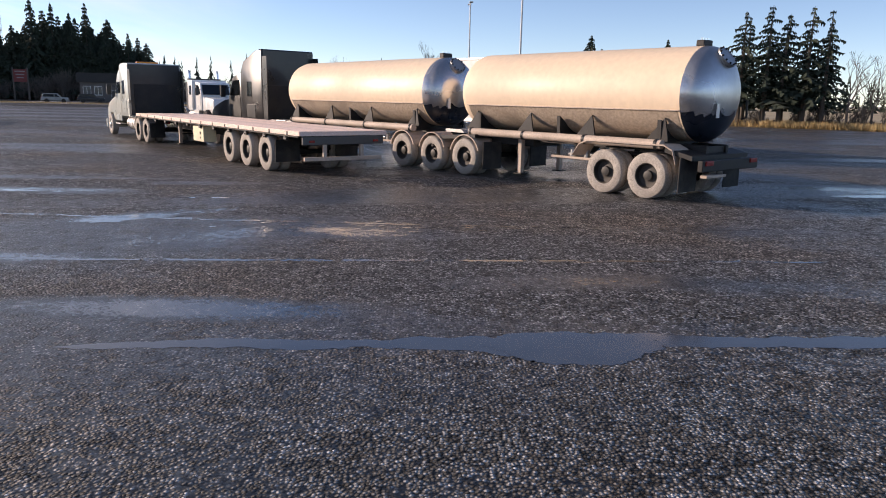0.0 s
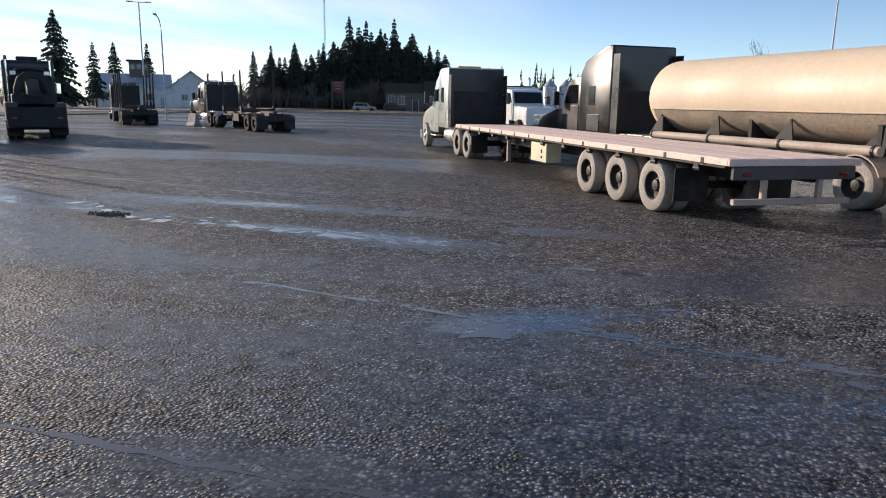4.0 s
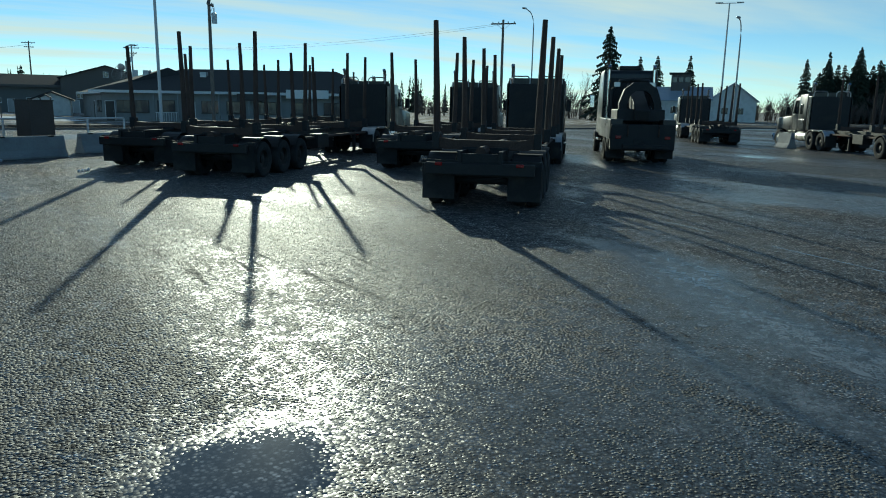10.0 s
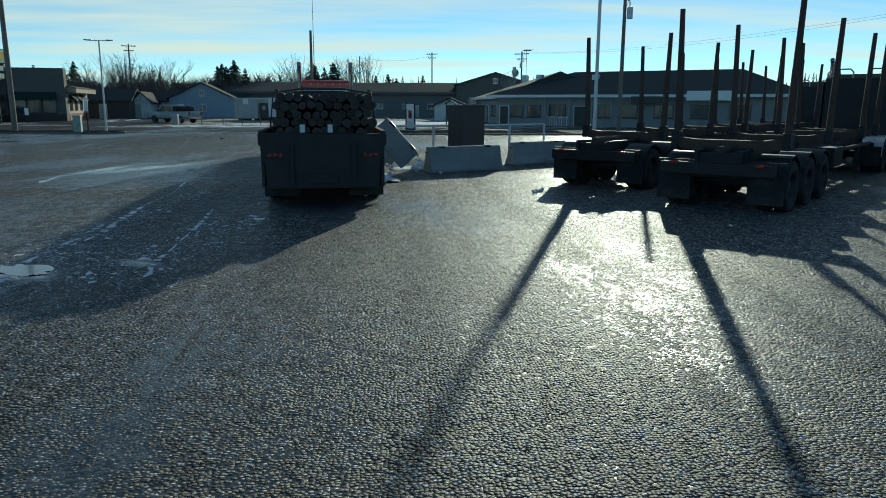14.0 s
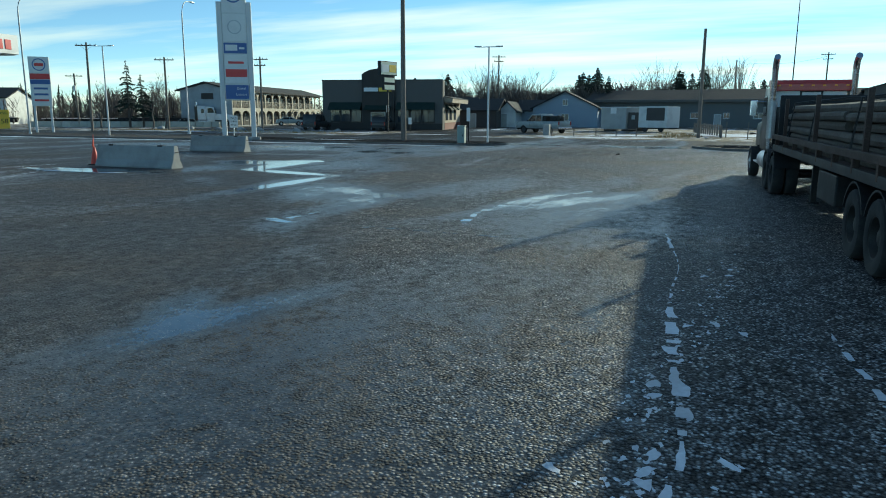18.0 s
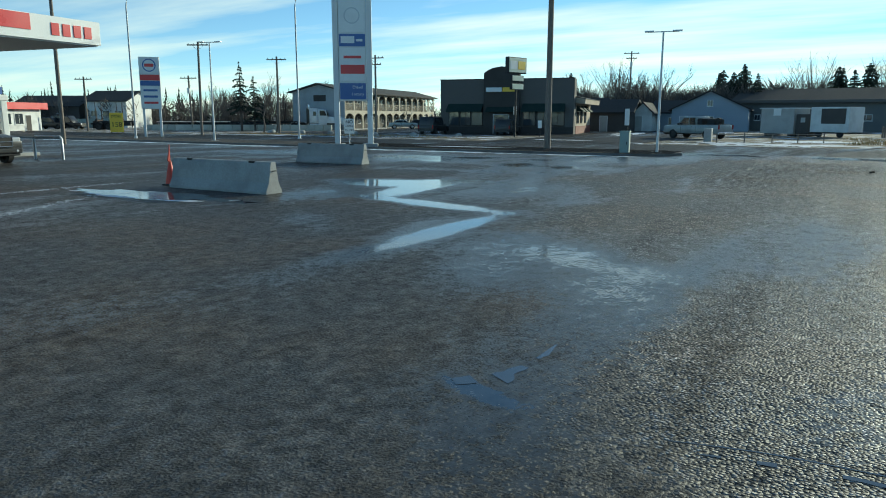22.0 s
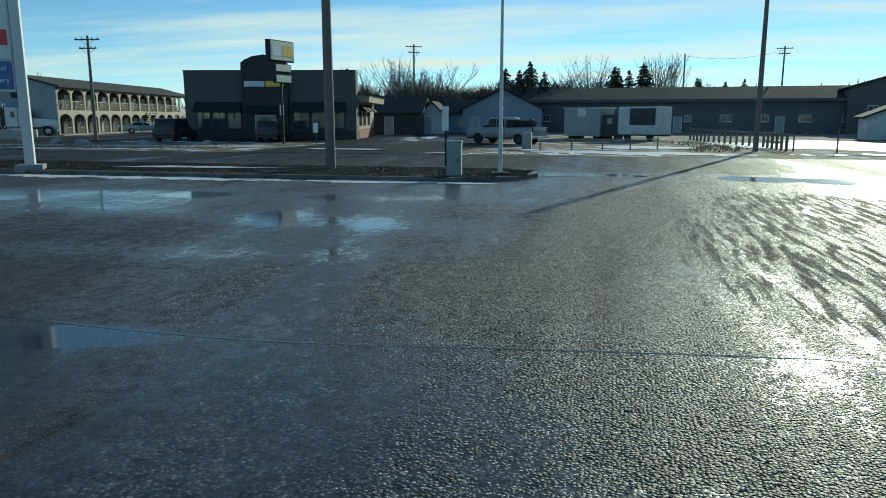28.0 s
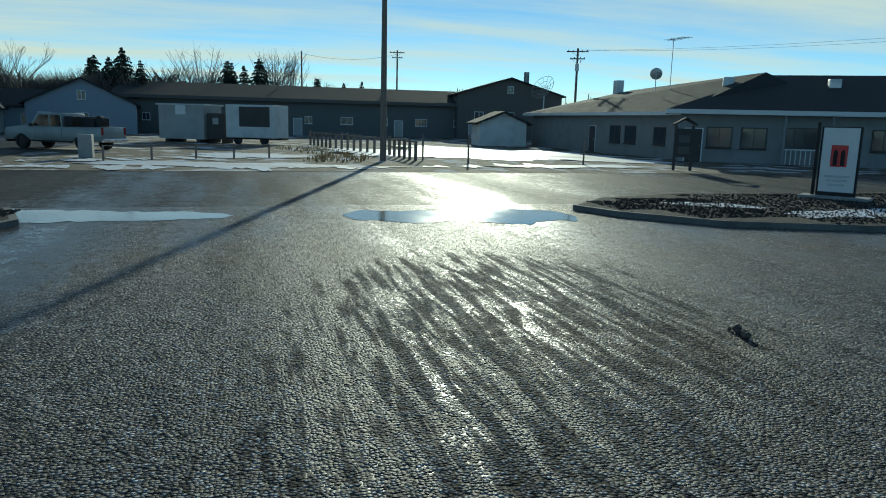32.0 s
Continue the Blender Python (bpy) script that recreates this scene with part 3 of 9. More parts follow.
def tractor(name, at, paint, label, H=3.45, wb=6.0, sleeper=1.9, aero=True, cab0=1.55, slope=0.0, stacks=False, rack=False, beacon=False, group="", roof="black", back="black", visor=None, marker=False):
    """A highway tractor, x = 0 at the drive axles' middle."""
    p = thing(name, at, label, "truck", group)
    frame_rails(p, -1.3, wb + 0.7)
    for x in (-0.68, 0.68):
        axle(p, x)
        for s in (1, -1):
            wheel(p, x, s, 1.10, dual=True)
    axle(p, wb)
    for s in (1, -1):
        wheel(p, wb, s, 1.06, alu=True)
    cab1 = cab0 + sleeper                      # back of the cab
    dash = cab1 + 1.45                         # foot of the windscreen
    nose = wb + 1.05
    zb = 1.0
    ht = H
    if aero:
        slp = [(cab0, zb), (cab0, ht - 0.06), (cab0 + 0.08, ht), (cab0 + 0.5, ht - slope * 0.08), (cab1 - 0.2, ht - slope * 0.6), (cab1 + 0.1, ht - 0.12 - slope), (cab1 + 0.1, zb)]
        cabp = [(cab1 + 0.1, zb), (cab1 + 0.1, ht - 0.12 - slope), (cab1 + 0.75, ht - 0.45 - slope * 0.8), (dash - 0.42, ht - 0.75 - slope * 0.5), (dash, 2.02), (dash + 0.08, 1.5), (dash + 0.05, zb)]
        hood = [(dash - 0.05, 0.85), (dash, 1.98), (dash + 0.5, 1.88), (nose - 0.5, 1.62), (nose - 0.12, 1.38), (nose, 0.95), (nose - 0.02, 0.62), (wb + 0.62, 0.6), (wb + 0.56, 0.95), (wb + 0.32, 1.18), (wb - 0.32, 1.18), (wb - 0.56, 0.95), (wb - 0.6, 0.7)]
    else:
        slp = [(cab0, zb), (cab0, ht - 0.25), (cab0 + 0.1, ht - 0.15), (cab1, ht - 0.2), (cab1, zb)]
        cabp = [(cab1 + 0.02, zb), (cab1 + 0.02, ht - 0.35), (cab1 + 0.2, ht - 0.28), (dash - 0.3, ht - 0.38), (dash - 0.05, 2.0), (dash, 1.5), (dash, zb)]
        hood = [(dash - 0.05, 0.95), (dash, 1.95), (nose - 0.15, 1.8), (nose - 0.05, 1.7), (nose, 0.8), (wb + 0.62, 0.75), (wb + 0.5, 1.0), (wb + 0.3, 1.18), (wb - 0.3, 1.18), (wb - 0.56, 0.95)]
    if sleeper > 0.3:
        part("sleeper", prism(B(), slp, -1.2, 1.2, 0.05), M[paint], p, smooth=True)
        part("sleeper_back", BX((cab0 - 0.015, 0, (zb + ht) / 2), (0.03, 2.3, ht - zb - 0.12), 0.01), M[back], p, "black rear wall of the sleeper")
        part("back_panel", BX((cab0 - 0.045, 0, 1.85), (0.03, 1.9, 1.3), 0.012), M["chassis"], p)
        for s in (1, -1):
            part("sleeper_window", BX((cab0 + sleeper * 0.62, s * 1.205, 2.35), (0.42, 0.02, 0.62), 0.008), M["glass"], p)
            part("luggage_door", BX((cab0 + sleeper * 0.55, s * 1.206, 1.45), (0.8, 0.02, 0.55), 0.01), M[paint], p)
            part("cab_extender", BX((cab0 - 0.22, s * 1.17, (zb + ht) / 2 - 0.1), (0.4, 0.04, ht - zb - 0.4), 0.012), M[back], p)
    w = 1.16 if aero else 1.02
    part("cab", prism(B(), cabp, -w, w, 0.06), M[paint], p, smooth=True)
    part("hood", prism(B(), hood, -(w - 0.06), w - 0.06, 0.08), M[paint], p, smooth=True)
    wtop = (ht - 0.82 - slope * 0.5) if aero else (ht - 0.48)
    wx0 = dash - 0.40 if aero else dash - 0.28
    bm = B()
    quad(bm, (wx0 + 0.03, w - 0.12, wtop), (wx0 + 0.03, -w + 0.12, wtop), (dash + 0.015, -w + 0.12, 2.06), (dash + 0.015, w - 0.12, 2.06))
    bmesh.ops.solidify(bm, geom=bm.faces[:], thickness=0.012)
    part("windscreen", bm, M["glass"], p)
    for s in (1, -1):
        part("door", BX((cab1 + 0.72, s * (w + 0.004), 1.55), (1.0, 0.02, 0.95), 0.02), M[paint], p)
        bm = B()
        y = s * (w + 0.008)
        quad(bm, (cab1 + 0.28, y, 2.08), (dash - 0.18, y, 2.08), (dash - 0.48, y, wtop - 0.05), (cab1 + 0.28, y, wtop - 0.02))
        bmesh.ops.solidify(bm, geom=bm.faces[:], thickness=0.01)
        part("side_window", bm, M["glass"], p)
        mr = part("mirror", BX((dash - 0.05, s * (w + 0.28), 2.25), (0.14, 0.22, 0.5), 0.03), M["black"], p)
        part("mirror_arm", tube(B(), [(dash - 0.1, s * w, 2.4), (dash - 0.05, s * (w + 0.2), 2.42)], 0.018, 6), M["black"], mr)
        part("headlight", BX((nose - 0.16, s * (w - 0.24), 1.12), (0.22, 0.34, 0.2), 0.05), M["lens"], p)
        part("step", BX((cab1 + 0.75, s * 1.12, 0.62), (0.9, 0.3, 0.06), 0.015), M["alu"], p)
        part("side_fairing", BX((cab1 + 0.75, s * 1.17, 0.9), (1.1, 0.04, 0.28), 0.015), M[paint], p)
        part("fuel_tank", lathe(B(), [(0, 0), (0.0, 0.28), (0.03, 0.31), (1.35, 0.31), (1.38, 0.28), (1.38, 0)], (1.6, s * 0.88, 0.72), "x", 20), M["alu"], p, smooth=True)
        for k in (0.25, 1.1):
            part("tank_strap", lathe(B(), [(0, 0.305), (0, 0.322), (0.05, 0.322), (0.05, 0.305)], (1.6 + k, s * 0.88, 0.72), "x", 20), M["chassis"], p)
        fender(p, -0.68, s, a0=60, a1=178)
        fender(p, 0.68, s, a0=2, a1=120)
        part("fender_bridge", BX((0, s * 0.93, R_T + 0.63), (0.8, 0.62, 0.03), 0.008), M["alu"], p)
        mudflap(p, -1.38, s)
        part("tail_lamp", BX((-1.42, s * 0.5, 0.86), (0.05, 0.2, 0.1), 0.015), M["redlens"], p)
    part("bumper", prism(B(), [(nose - 0.25, 0.32), (nose + 0.06, 0.38), (nose + 0.08, 0.7), (nose - 0.15, 0.78)], -1.2, 1.2, 0.03), M["chrome" if not aero else paint], p, smooth=True)
    g = B()
    for i in range(9):
        box(g, (nose - 0.02 if not aero else nose - 0.06, 0, 0.86 + i * 0.07), (0.05, 1.05, 0.03))
    part("grille", g, M["chrome"], p)
    part("fifth_wheel", prism(B(), [(-0.45, 1.1), (-0.3, 1.18), (0.45, 1.18), (0.55, 1.1)], -0.42, 0.42, 0.01), M["chassis"], p)
    part("rear_bumper_beam", BX((-1.35, 0, 0.92), (0.08, 2.0, 0.12), 0.01), M["chassis"], p)
    if stacks:
        for s in (1, -1):
            st = part("exhaust_pipe", tube(B(), [(cab0 - 0.12, s * 0.98, 0.9), (cab0 - 0.12, s * 0.98, ht + 0.25), (cab0 - 0.16, s * 0.98, ht + 0.38), (cab0 - 0.26, s * 0.98, ht + 0.45)], 0.075, 12), M["chrome"], p, smooth=True)
            part("heat_shield", tube(B(), [(cab0 - 0.12, s * 0.98, 1.4), (cab0 - 0.12, s * 0.98, 2.5)], 0.11, 12), M["steel"], st)
    if rack:
        part("headache_rack", BX((cab0 - 0.35, 0, 2.0), (0.1, 2.2, 2.2), 0.02), M["chassis"], p)
        for s in (1, -1):
            part("rack_pipe", tube(B(), [(cab0 - 0.35, s * 1.05, 3.05), (cab0 - 0.35, s * 1.05, 3.28), (cab0 - 0.35, s * 0.95, 3.4), (cab0 - 0.35, s * 0.35, 3.4), (cab0 - 0.35, s * 0.25, 3.3), (cab0 - 0.35, s * 0.25, 3.05)], 0.03, 6), M["steel"], p)
    if marker:
        for i in range(7):
            part("marker_lamp", BX((cab0 + 0.12, -0.9 + 0.3 * i, ht - 0.12), (0.08, 0.12, 0.07), 0.015), M["lens"], p)
    if beacon:
        b = part("light_bar", BX((cab1 - 0.35, 0.0, ht + 0.06), (0.24, 1.0, 0.1), 0.03), M["amber"], p, "amber roof light bar")
        for s in (0.3, -0.3):
            part("bracket", BX((cab1 - 0.35, s, ht + 0.01), (0.1, 0.08, 0.06), 0.008), M["chassis"], b)
    if visor:
        part("sun_visor", BX((wx0 + 0.18, 0, wtop + 0.1), (0.3, 2 * w - 0.1, 0.2), 0.03), M[visor], p)
        for i in range(5):
            part("roof_lamp", BX((cab1 + 0.3, -0.7 + 0.35 * i, ht - 0.25), (0.1, 0.08, 0.06), 0.015), M["amber"], p)
    return p


def flatbed(at, label):
    """x = 0 at the middle axle; deck runs ahead to the kingpin."""
    p = thing("flatbed_trailer", at, label, "trailer")
    L0, L1, zt = -3.9, 13.2, 1.22
    for s in (1, -1):
        part("side_rail", BX(((L0 + L1) / 2, s * 1.27, zt - 0.06), (L1 - L0, 0.06, 0.12), 0.012), M["deck"], p)
        part("winch_track", BX(((L0 + L1) / 2, s * 1.255, zt - 0.145), (L1 - L0 - 0.2, 0.03, 0.04), 0.006), M["chassis"], p)
        for k in range(14):
            part("stake_pocket", BX((L0 + 0.7 + 1.2 * k, s * 1.295, zt - 0.07), (0.1, 0.02, 0.1), 0.005), M["chassis"], p)
    part("rear_rail", BX((L0 - 0.03, 0, zt - 0.06), (0.06, 2.6, 0.12), 0.012), M["deck"], p)
    part("rear_frame", BX((L0 - 0.01, 0, zt - 0.24), (0.08, 2.4, 0.22), 0.012), M["darkgrey"], p)
    n = 12
    pl = mesh_of("deck_plank", box(B(), (0, 0, 0), (L1 - L0 - 0.02, 2.48 / n - 0.012, 0.035), None, 0.004), M["deck"])
    for i in range(n):
        part("deck_plank", pl, None, p, at=pose((L0 + L1) / 2, -1.24 + 2.48 / n * (i + 0.5), zt - 0.018 + 0.003 * (i % 2)))
    for s in (1, -1):
        part("main_beam", prism(B(), [(L0 + 0.1, zt - 0.16), (L0 + 0.1, zt - 0.42), (2.6, zt - 0.5), (9.6, zt - 0.5), (10.4, zt - 0.25), (L1, zt - 0.22), (L1, zt - 0.16)], s * 0.5 - 0.05, s * 0.5 + 0.05, 0.008), M["chassis"], p)
    cm = mesh_of("crossmember", box(B(), (0, 0, 0), (0.07, 2.46, 0.11)), M["chassis"])
    k = L0 + 0.5
    while k < L1:
        part("crossmember", cm, None, p, at=pose(k, 0, zt - 0.115))
        k += 0.85
    win = mesh_of("strap_winch", box(tube(B(), [(-0.09, 0, 0), (0.09, 0, 0)], 0.05, 8), (0, 0, 0.05), (0.14, 0.1, 0.05)), M["chassis"])
    k = L0 + 0.9
    while k < L1 - 0.5:
        part("strap_winch", win, None, p, at=pose(k, 1.24, zt - 0.23))
        k += 1.45
    for x in (-1.5, 0, 1.5):
        axle(p, x)
        for s in (1, -1):
            wheel(p, x, s, dual=True)
            part("air_spring", lathe(B(), [(0, 0.1), (0.04, 0.14), (0.1, 0.12), (0.16, 0.14), (0.2, 0.1)], (x - 0.35, s * 0.5, 0.55), "z", 12), M["tread"], p)
    for s in (1, -1):
        part("mudflap", BX((-2.35, s * 0.92, 0.62), (0.03, 0.72, 0.62), 0.006), M["tread"], p)
        lg = part("landing_leg", BX((8.4, s * 0.75, 0.62), (0.12, 0.12, 0.9), 0.01), M["dusty"], p)
        part("foot", BX((8.4, s * 0.75, 0.15), (0.28, 0.26, 0.03), 0.006), M["chassis"], lg)
        part("tail_lamp", BX((L0 - 0.06, s * 0.95, zt - 0.26), (0.03, 0.16, 0.06), 0.01), M["redlens"], p)
        part("bumper_upright", BX((L0 + 0.02, s * 0.55, 0.78), (0.08, 0.1, 0.6), 0.008), M["dusty"], p)
    part("leg_brace", tube(B(), [(8.4, -0.75, 0.55), (8.4, 0.75, 0.55)], 0.03, 6), M["chassis"], p)
    part("rear_bumper", BX((L0, 0, 0.5), (0.1, 2.3, 0.1), 0.012), M["dusty"], p)
    tb = part("toolbox", BX((4.6, 1.0, 0.74), (1.15, 0.45, 0.52), 0.02), M["yellow_box"], p, "cream steel toolbox under the deck")
    part("latch", BX((4.35, 1.235, 0.78), (0.06, 0.02, 0.1), 0.005), M["chassis"], tb)
    part("latch", BX((4.35, 1.235, 0.62), (0.06, 0.02, 0.06), 0.005), M["chassis"], tb)
    return p


def tank_trailer(at, label, L, axles, x_tank, R=1.05, zc=2.32, pup=False):
    """x = 0 at the middle of the axles; x_tank is the rear of the tank."""
    p = thing("tank_trailer", at, label, "tank trailer", "tank trailers")
    x0, x1 = x_tank, x_tank + L
    d = 0.62
    head = [(d * (1 - math.cos(a)), R * math.sin(a)) for a in [i * math.pi / 2 / 7 for i in range(8)]]
    prof = [(x0 + h, r) for h, r in head] + [(x0 + d + (L - 2 * d) * k / 6, R) for k in range(1, 6)] + [(x1 - h, r) for h, r in head[::-1]]
    rear = [(x, r) for x, r in prof if x <= x0 + d + 1e-6]
    mid = [(x, r) for x, r in prof if x0 + d - 1e-6 <= x <= x1 + 1e-6]
    part("tank_shell", lathe(B(), mid, (0, 0, zc), "x", 48), M["tank"], p, "cream-lit aluminium tank shell", True)
    hd = part("rear_head", lathe(B(), rear, (0, 0, zc), "x", 48), M["tank_steel"], p, "polished steel domed tank end", True)
    low = lathe(B(), [(x - 0.008, r + 0.008) for x, r in rear], (0, 0, zc), "x", 48)
    bmesh.ops.delete(low, geom=[f for f in low.faces if f.calc_center_median().z > zc - 0.4 * R], context="FACES")
    part("head_skirt", low, M["navy"], hd, "dark blue lower band of the tank end", True)
    part("grab_handle", tube(B(), [(x0 - 0.02, -0.5, zc - 0.1), (x0 - 0.1, -0.52, zc - 0.12), (x0 - 0.1, -0.56, zc - 0.5), (x0 + 0.02, -0.56, zc - 0.52)], 0.025, 6), M["chassis"], p)
    # belly strip with the underside's shade in its colour, and dust; drip rail
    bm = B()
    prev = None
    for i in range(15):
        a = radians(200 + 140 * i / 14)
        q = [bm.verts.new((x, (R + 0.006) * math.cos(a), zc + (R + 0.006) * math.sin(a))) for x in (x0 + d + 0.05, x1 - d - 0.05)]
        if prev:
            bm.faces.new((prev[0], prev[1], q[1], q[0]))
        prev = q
    part("belly_skin", bm, M["tank_shade_dirt"], p, "lower tank skin, browner with shade in its colour, and dusty", True)
    for s in (1, -1):
        part("drip_rail", BX(((x0 + x1) / 2, s * (R * 0.94 + 0.02), zc - R * 0.34), (L - 2 * d, 0.03, 0.03), 0.008), M["dusty"], p)
        # long hose tube along the side, on brackets
        ht = part("hose_tube", tube(B(), [(x0 + 0.9, s * 1.12, 1.22), (x1 - 0.9, s * 1.12, 1.22)], 0.105, 14), M["dusty"], p, "dusty aluminium hose tube", True)
        for k in range(4):
            xx = x0 + 1.0 + (L - 2.0) * k / 3
            part("clamp", lathe(B(), [(0, 0.104), (0, 0.122), (0.06, 0.122), (0.06, 0.104)], (xx, s * 1.12, 1.22), "x", 14), M["chassis"], ht)
            part("bracket", prism(B(), [(xx - 0.12, 1.34), (xx - 0.12, 1.28), (xx + 0.45, 1.28), (xx - 0.02, 1.8)], s * 0.93 - 0.02, s * 0.93 + 0.02), M["chassis"], p)
    frame_rails(p, x0 + 0.2, x1 - 0.3, 1.12, 0.2)
    for k in (x0 + 1.1, (x0 + x1) / 2, x1 - 1.1):
        bm = B()
        prism(bm, [(-0.95, 1.12), (-0.55, 1.12), (0.55, 1.12), (0.95, 1.12), (0.98, 1.75), (0.6, 1.48), (0, 1.34), (-0.6, 1.48), (-0.98, 1.75)], k - 0.05, k + 0.05, axis="x")
        part("saddle", bm, M["chassis"], p)
    nx = len(axles)
    for x in axles:
        axle(p, x)
        for s in (1, -1):
            wheel(p, x, s, dual=True)
            if not pup:
                fender(p, x, s, 0.60, "dusty", a0=15, a1=160)
    lo, hi = min(axles), max(axles)
    for s in (1, -1):
        if pup:
            bm = B()
            prof2 = [(hi + 0.95, 0.82), (hi + 0.75, 1.1), (hi + 0.5, 1.2), (lo - 0.4, 1.2), (lo - 0.62, 1.1), (lo - 0.72, 0.8)]
            top = [(x, z + 0.03) for x, z in prof2]
            prism(bm, prof2 + top[::-1], s * 0.62, s * 1.27)
            part("fender", bm, M["dusty"], p)
            part("suspension", BX(((lo + hi) / 2, s * 0.45, 0.75), (2.2, 0.12, 0.3), 0.02), M["chassis"], p)
        part("mudflap", BX((lo - 0.85, s * 0.95, 0.6), (0.03, 0.7, 0.75), 0.006), M["tread"], p)
        lg = part("landing_leg", BX((x1 - 2.6, s * 0.8, 0.66), (0.13, 0.13, 0.95), 0.01), M["dusty"], p)
        part("foot", BX((x1 - 2.6, s * 0.8, 0.17), (0.3, 0.26, 0.03), 0.006), M["chassis"], lg)
        part("tail_lamp", BX((x0 - 0.17, s * 0.95, 0.88), (0.04, 0.3, 0.1), 0.01), M["redlens"], p)
    # manhole on the rear shoulder, its bolts and a top fitting
    rim = part("manhole", lathe(B(), [(0.0, 0.24), (0.05, 0.26), (0.09, 0.26), (0.09, 0.2), (0.11, 0.0)], (0, 0, 0), "z", 24), M["steel"], p, "bolted manhole cover", True,
               at=pose(x0 + 0.24, 0, zc + R * 0.72, 0, -52, 0))
    for i in range(12):
        a = i * math.pi / 6
        part("bolt", tube(B(), [(0.23 * math.cos(a), 0.23 * math.sin(a), 0.085), (0.23 * math.cos(a), 0.23 * math.sin(a), 0.125)], 0.02, 6), M["chassis"], rim)
    part("valve_block", BX((x0 + 0.75, 0, zc + R + 0.05), (0.2, 0.36, 0.14), 0.02), M["chassis"], p)
    for s in (-0.1, 0.0, 0.1):
        part("vent_cap", tube(B(), [(x0 + 0.75, s, zc + R + 0.1), (x0 + 0.75, s, zc + R + 0.17)], 0.04, 8), M["chrome"], p)
    part("number_plate_panel", BX((x0 + 0.03, 0.45, zc - 0.35), (0.03, 0.1, 0.3), 0.006), M["white"], hd)
    # piping under the belly
    part("outlet_pipe", tube(B(), [(x0 + 3.0, 0.2, 1.3), (x0 + 3.0, 0.25, 0.95), (x0 + 3.2, 0.5, 0.8), (x0 + 3.9, 0.6, 0.78)], 0.06, 8), M["steel"], p)
    part("pipe_rack", BX((x0 + 3.4, 0.75, 0.72), (1.9, 0.06, 0.06), 0.01), M["dusty"], p)
    for k in (0, 1, 2):
        part("valve", tube(B(), [(x0 + 2.8 + 0.45 * k, 0.7, 0.75), (x0 + 2.8 + 0.45 * k, 0.7, 0.98)], [0.07, 0.05], 8), M["steel"], p)
    part("rear_deck", prism(B(), [(x0 + 0.1, 0.92), (x0 + 0.1, 1.02), (lo - 0.4, 1.16), (lo - 0.4, 1.06)], -1.2, 1.2), M["chassis"], p)
    part("rear_bumper", BX((x0 - 0.1, 0, 0.82), (0.12, 2.4, 0.24), 0.02), M["chassis"], p)
    part("bumper_step", BX((x0 - 0.14, 0.7, 0.6), (0.16, 0.8, 0.06), 0.01), M["dusty"], p)
    if not pup:
        part("lead_frame", BX((lo - 1.2, 0, 1.0), (1.6, 1.1, 0.2), 0.02), M["chassis"], p)
        part("coupler", prism(B(), [(-0.6, 1.12), (-0.45, 1.22), (0.45, 1.22), (0.6, 1.12)], -0.45, 0.45, 0.01), M["steel"], p)
    return p


def bunk(p, x, z, h=2.6, lean=0.03):
    """A log bunk: a cross beam on a saddle, with curved gussets into two tapered stakes."""
    b = part("bunk", prism(B(), [(-1.18, z + 0.04), (-1.18, z + 0.26), (-1.0, z + 0.2), (-0.7, z + 0.17), (0.7, z + 0.17), (1.0, z + 0.2), (1.18, z + 0.26), (1.18, z + 0.04), (0.9, z - 0.04), (-0.9, z - 0.04)], x - 0.1, x + 0.1, 0.01, "x"), M["rust"], p)
    part("saddle", BX((x, 0, z - 0.05), (0.42, 1.0, 0.14), 0.015), M["chassis"], b)
    for s in (1, -1):
        y0, y1 = s * 1.12, s * (1.14 + lean)
        part("stake", tube(B(), [(x, s * 0.86, z + 0.1), (x, s * 1.03, z + 0.13), (x, y0, z + 0.28), (x - lean * 0.3, y0, z + 0.7), (x - lean, y1, z + h)], [0.08, 0.085, 0.085, 0.08, 0.055], 8), M["rust"], b)
        part("stake_pocket", BX((x, s * 1.12, z + 0.16), (0.26, 0.16, 0.34), 0.012), M["chassis"], b)


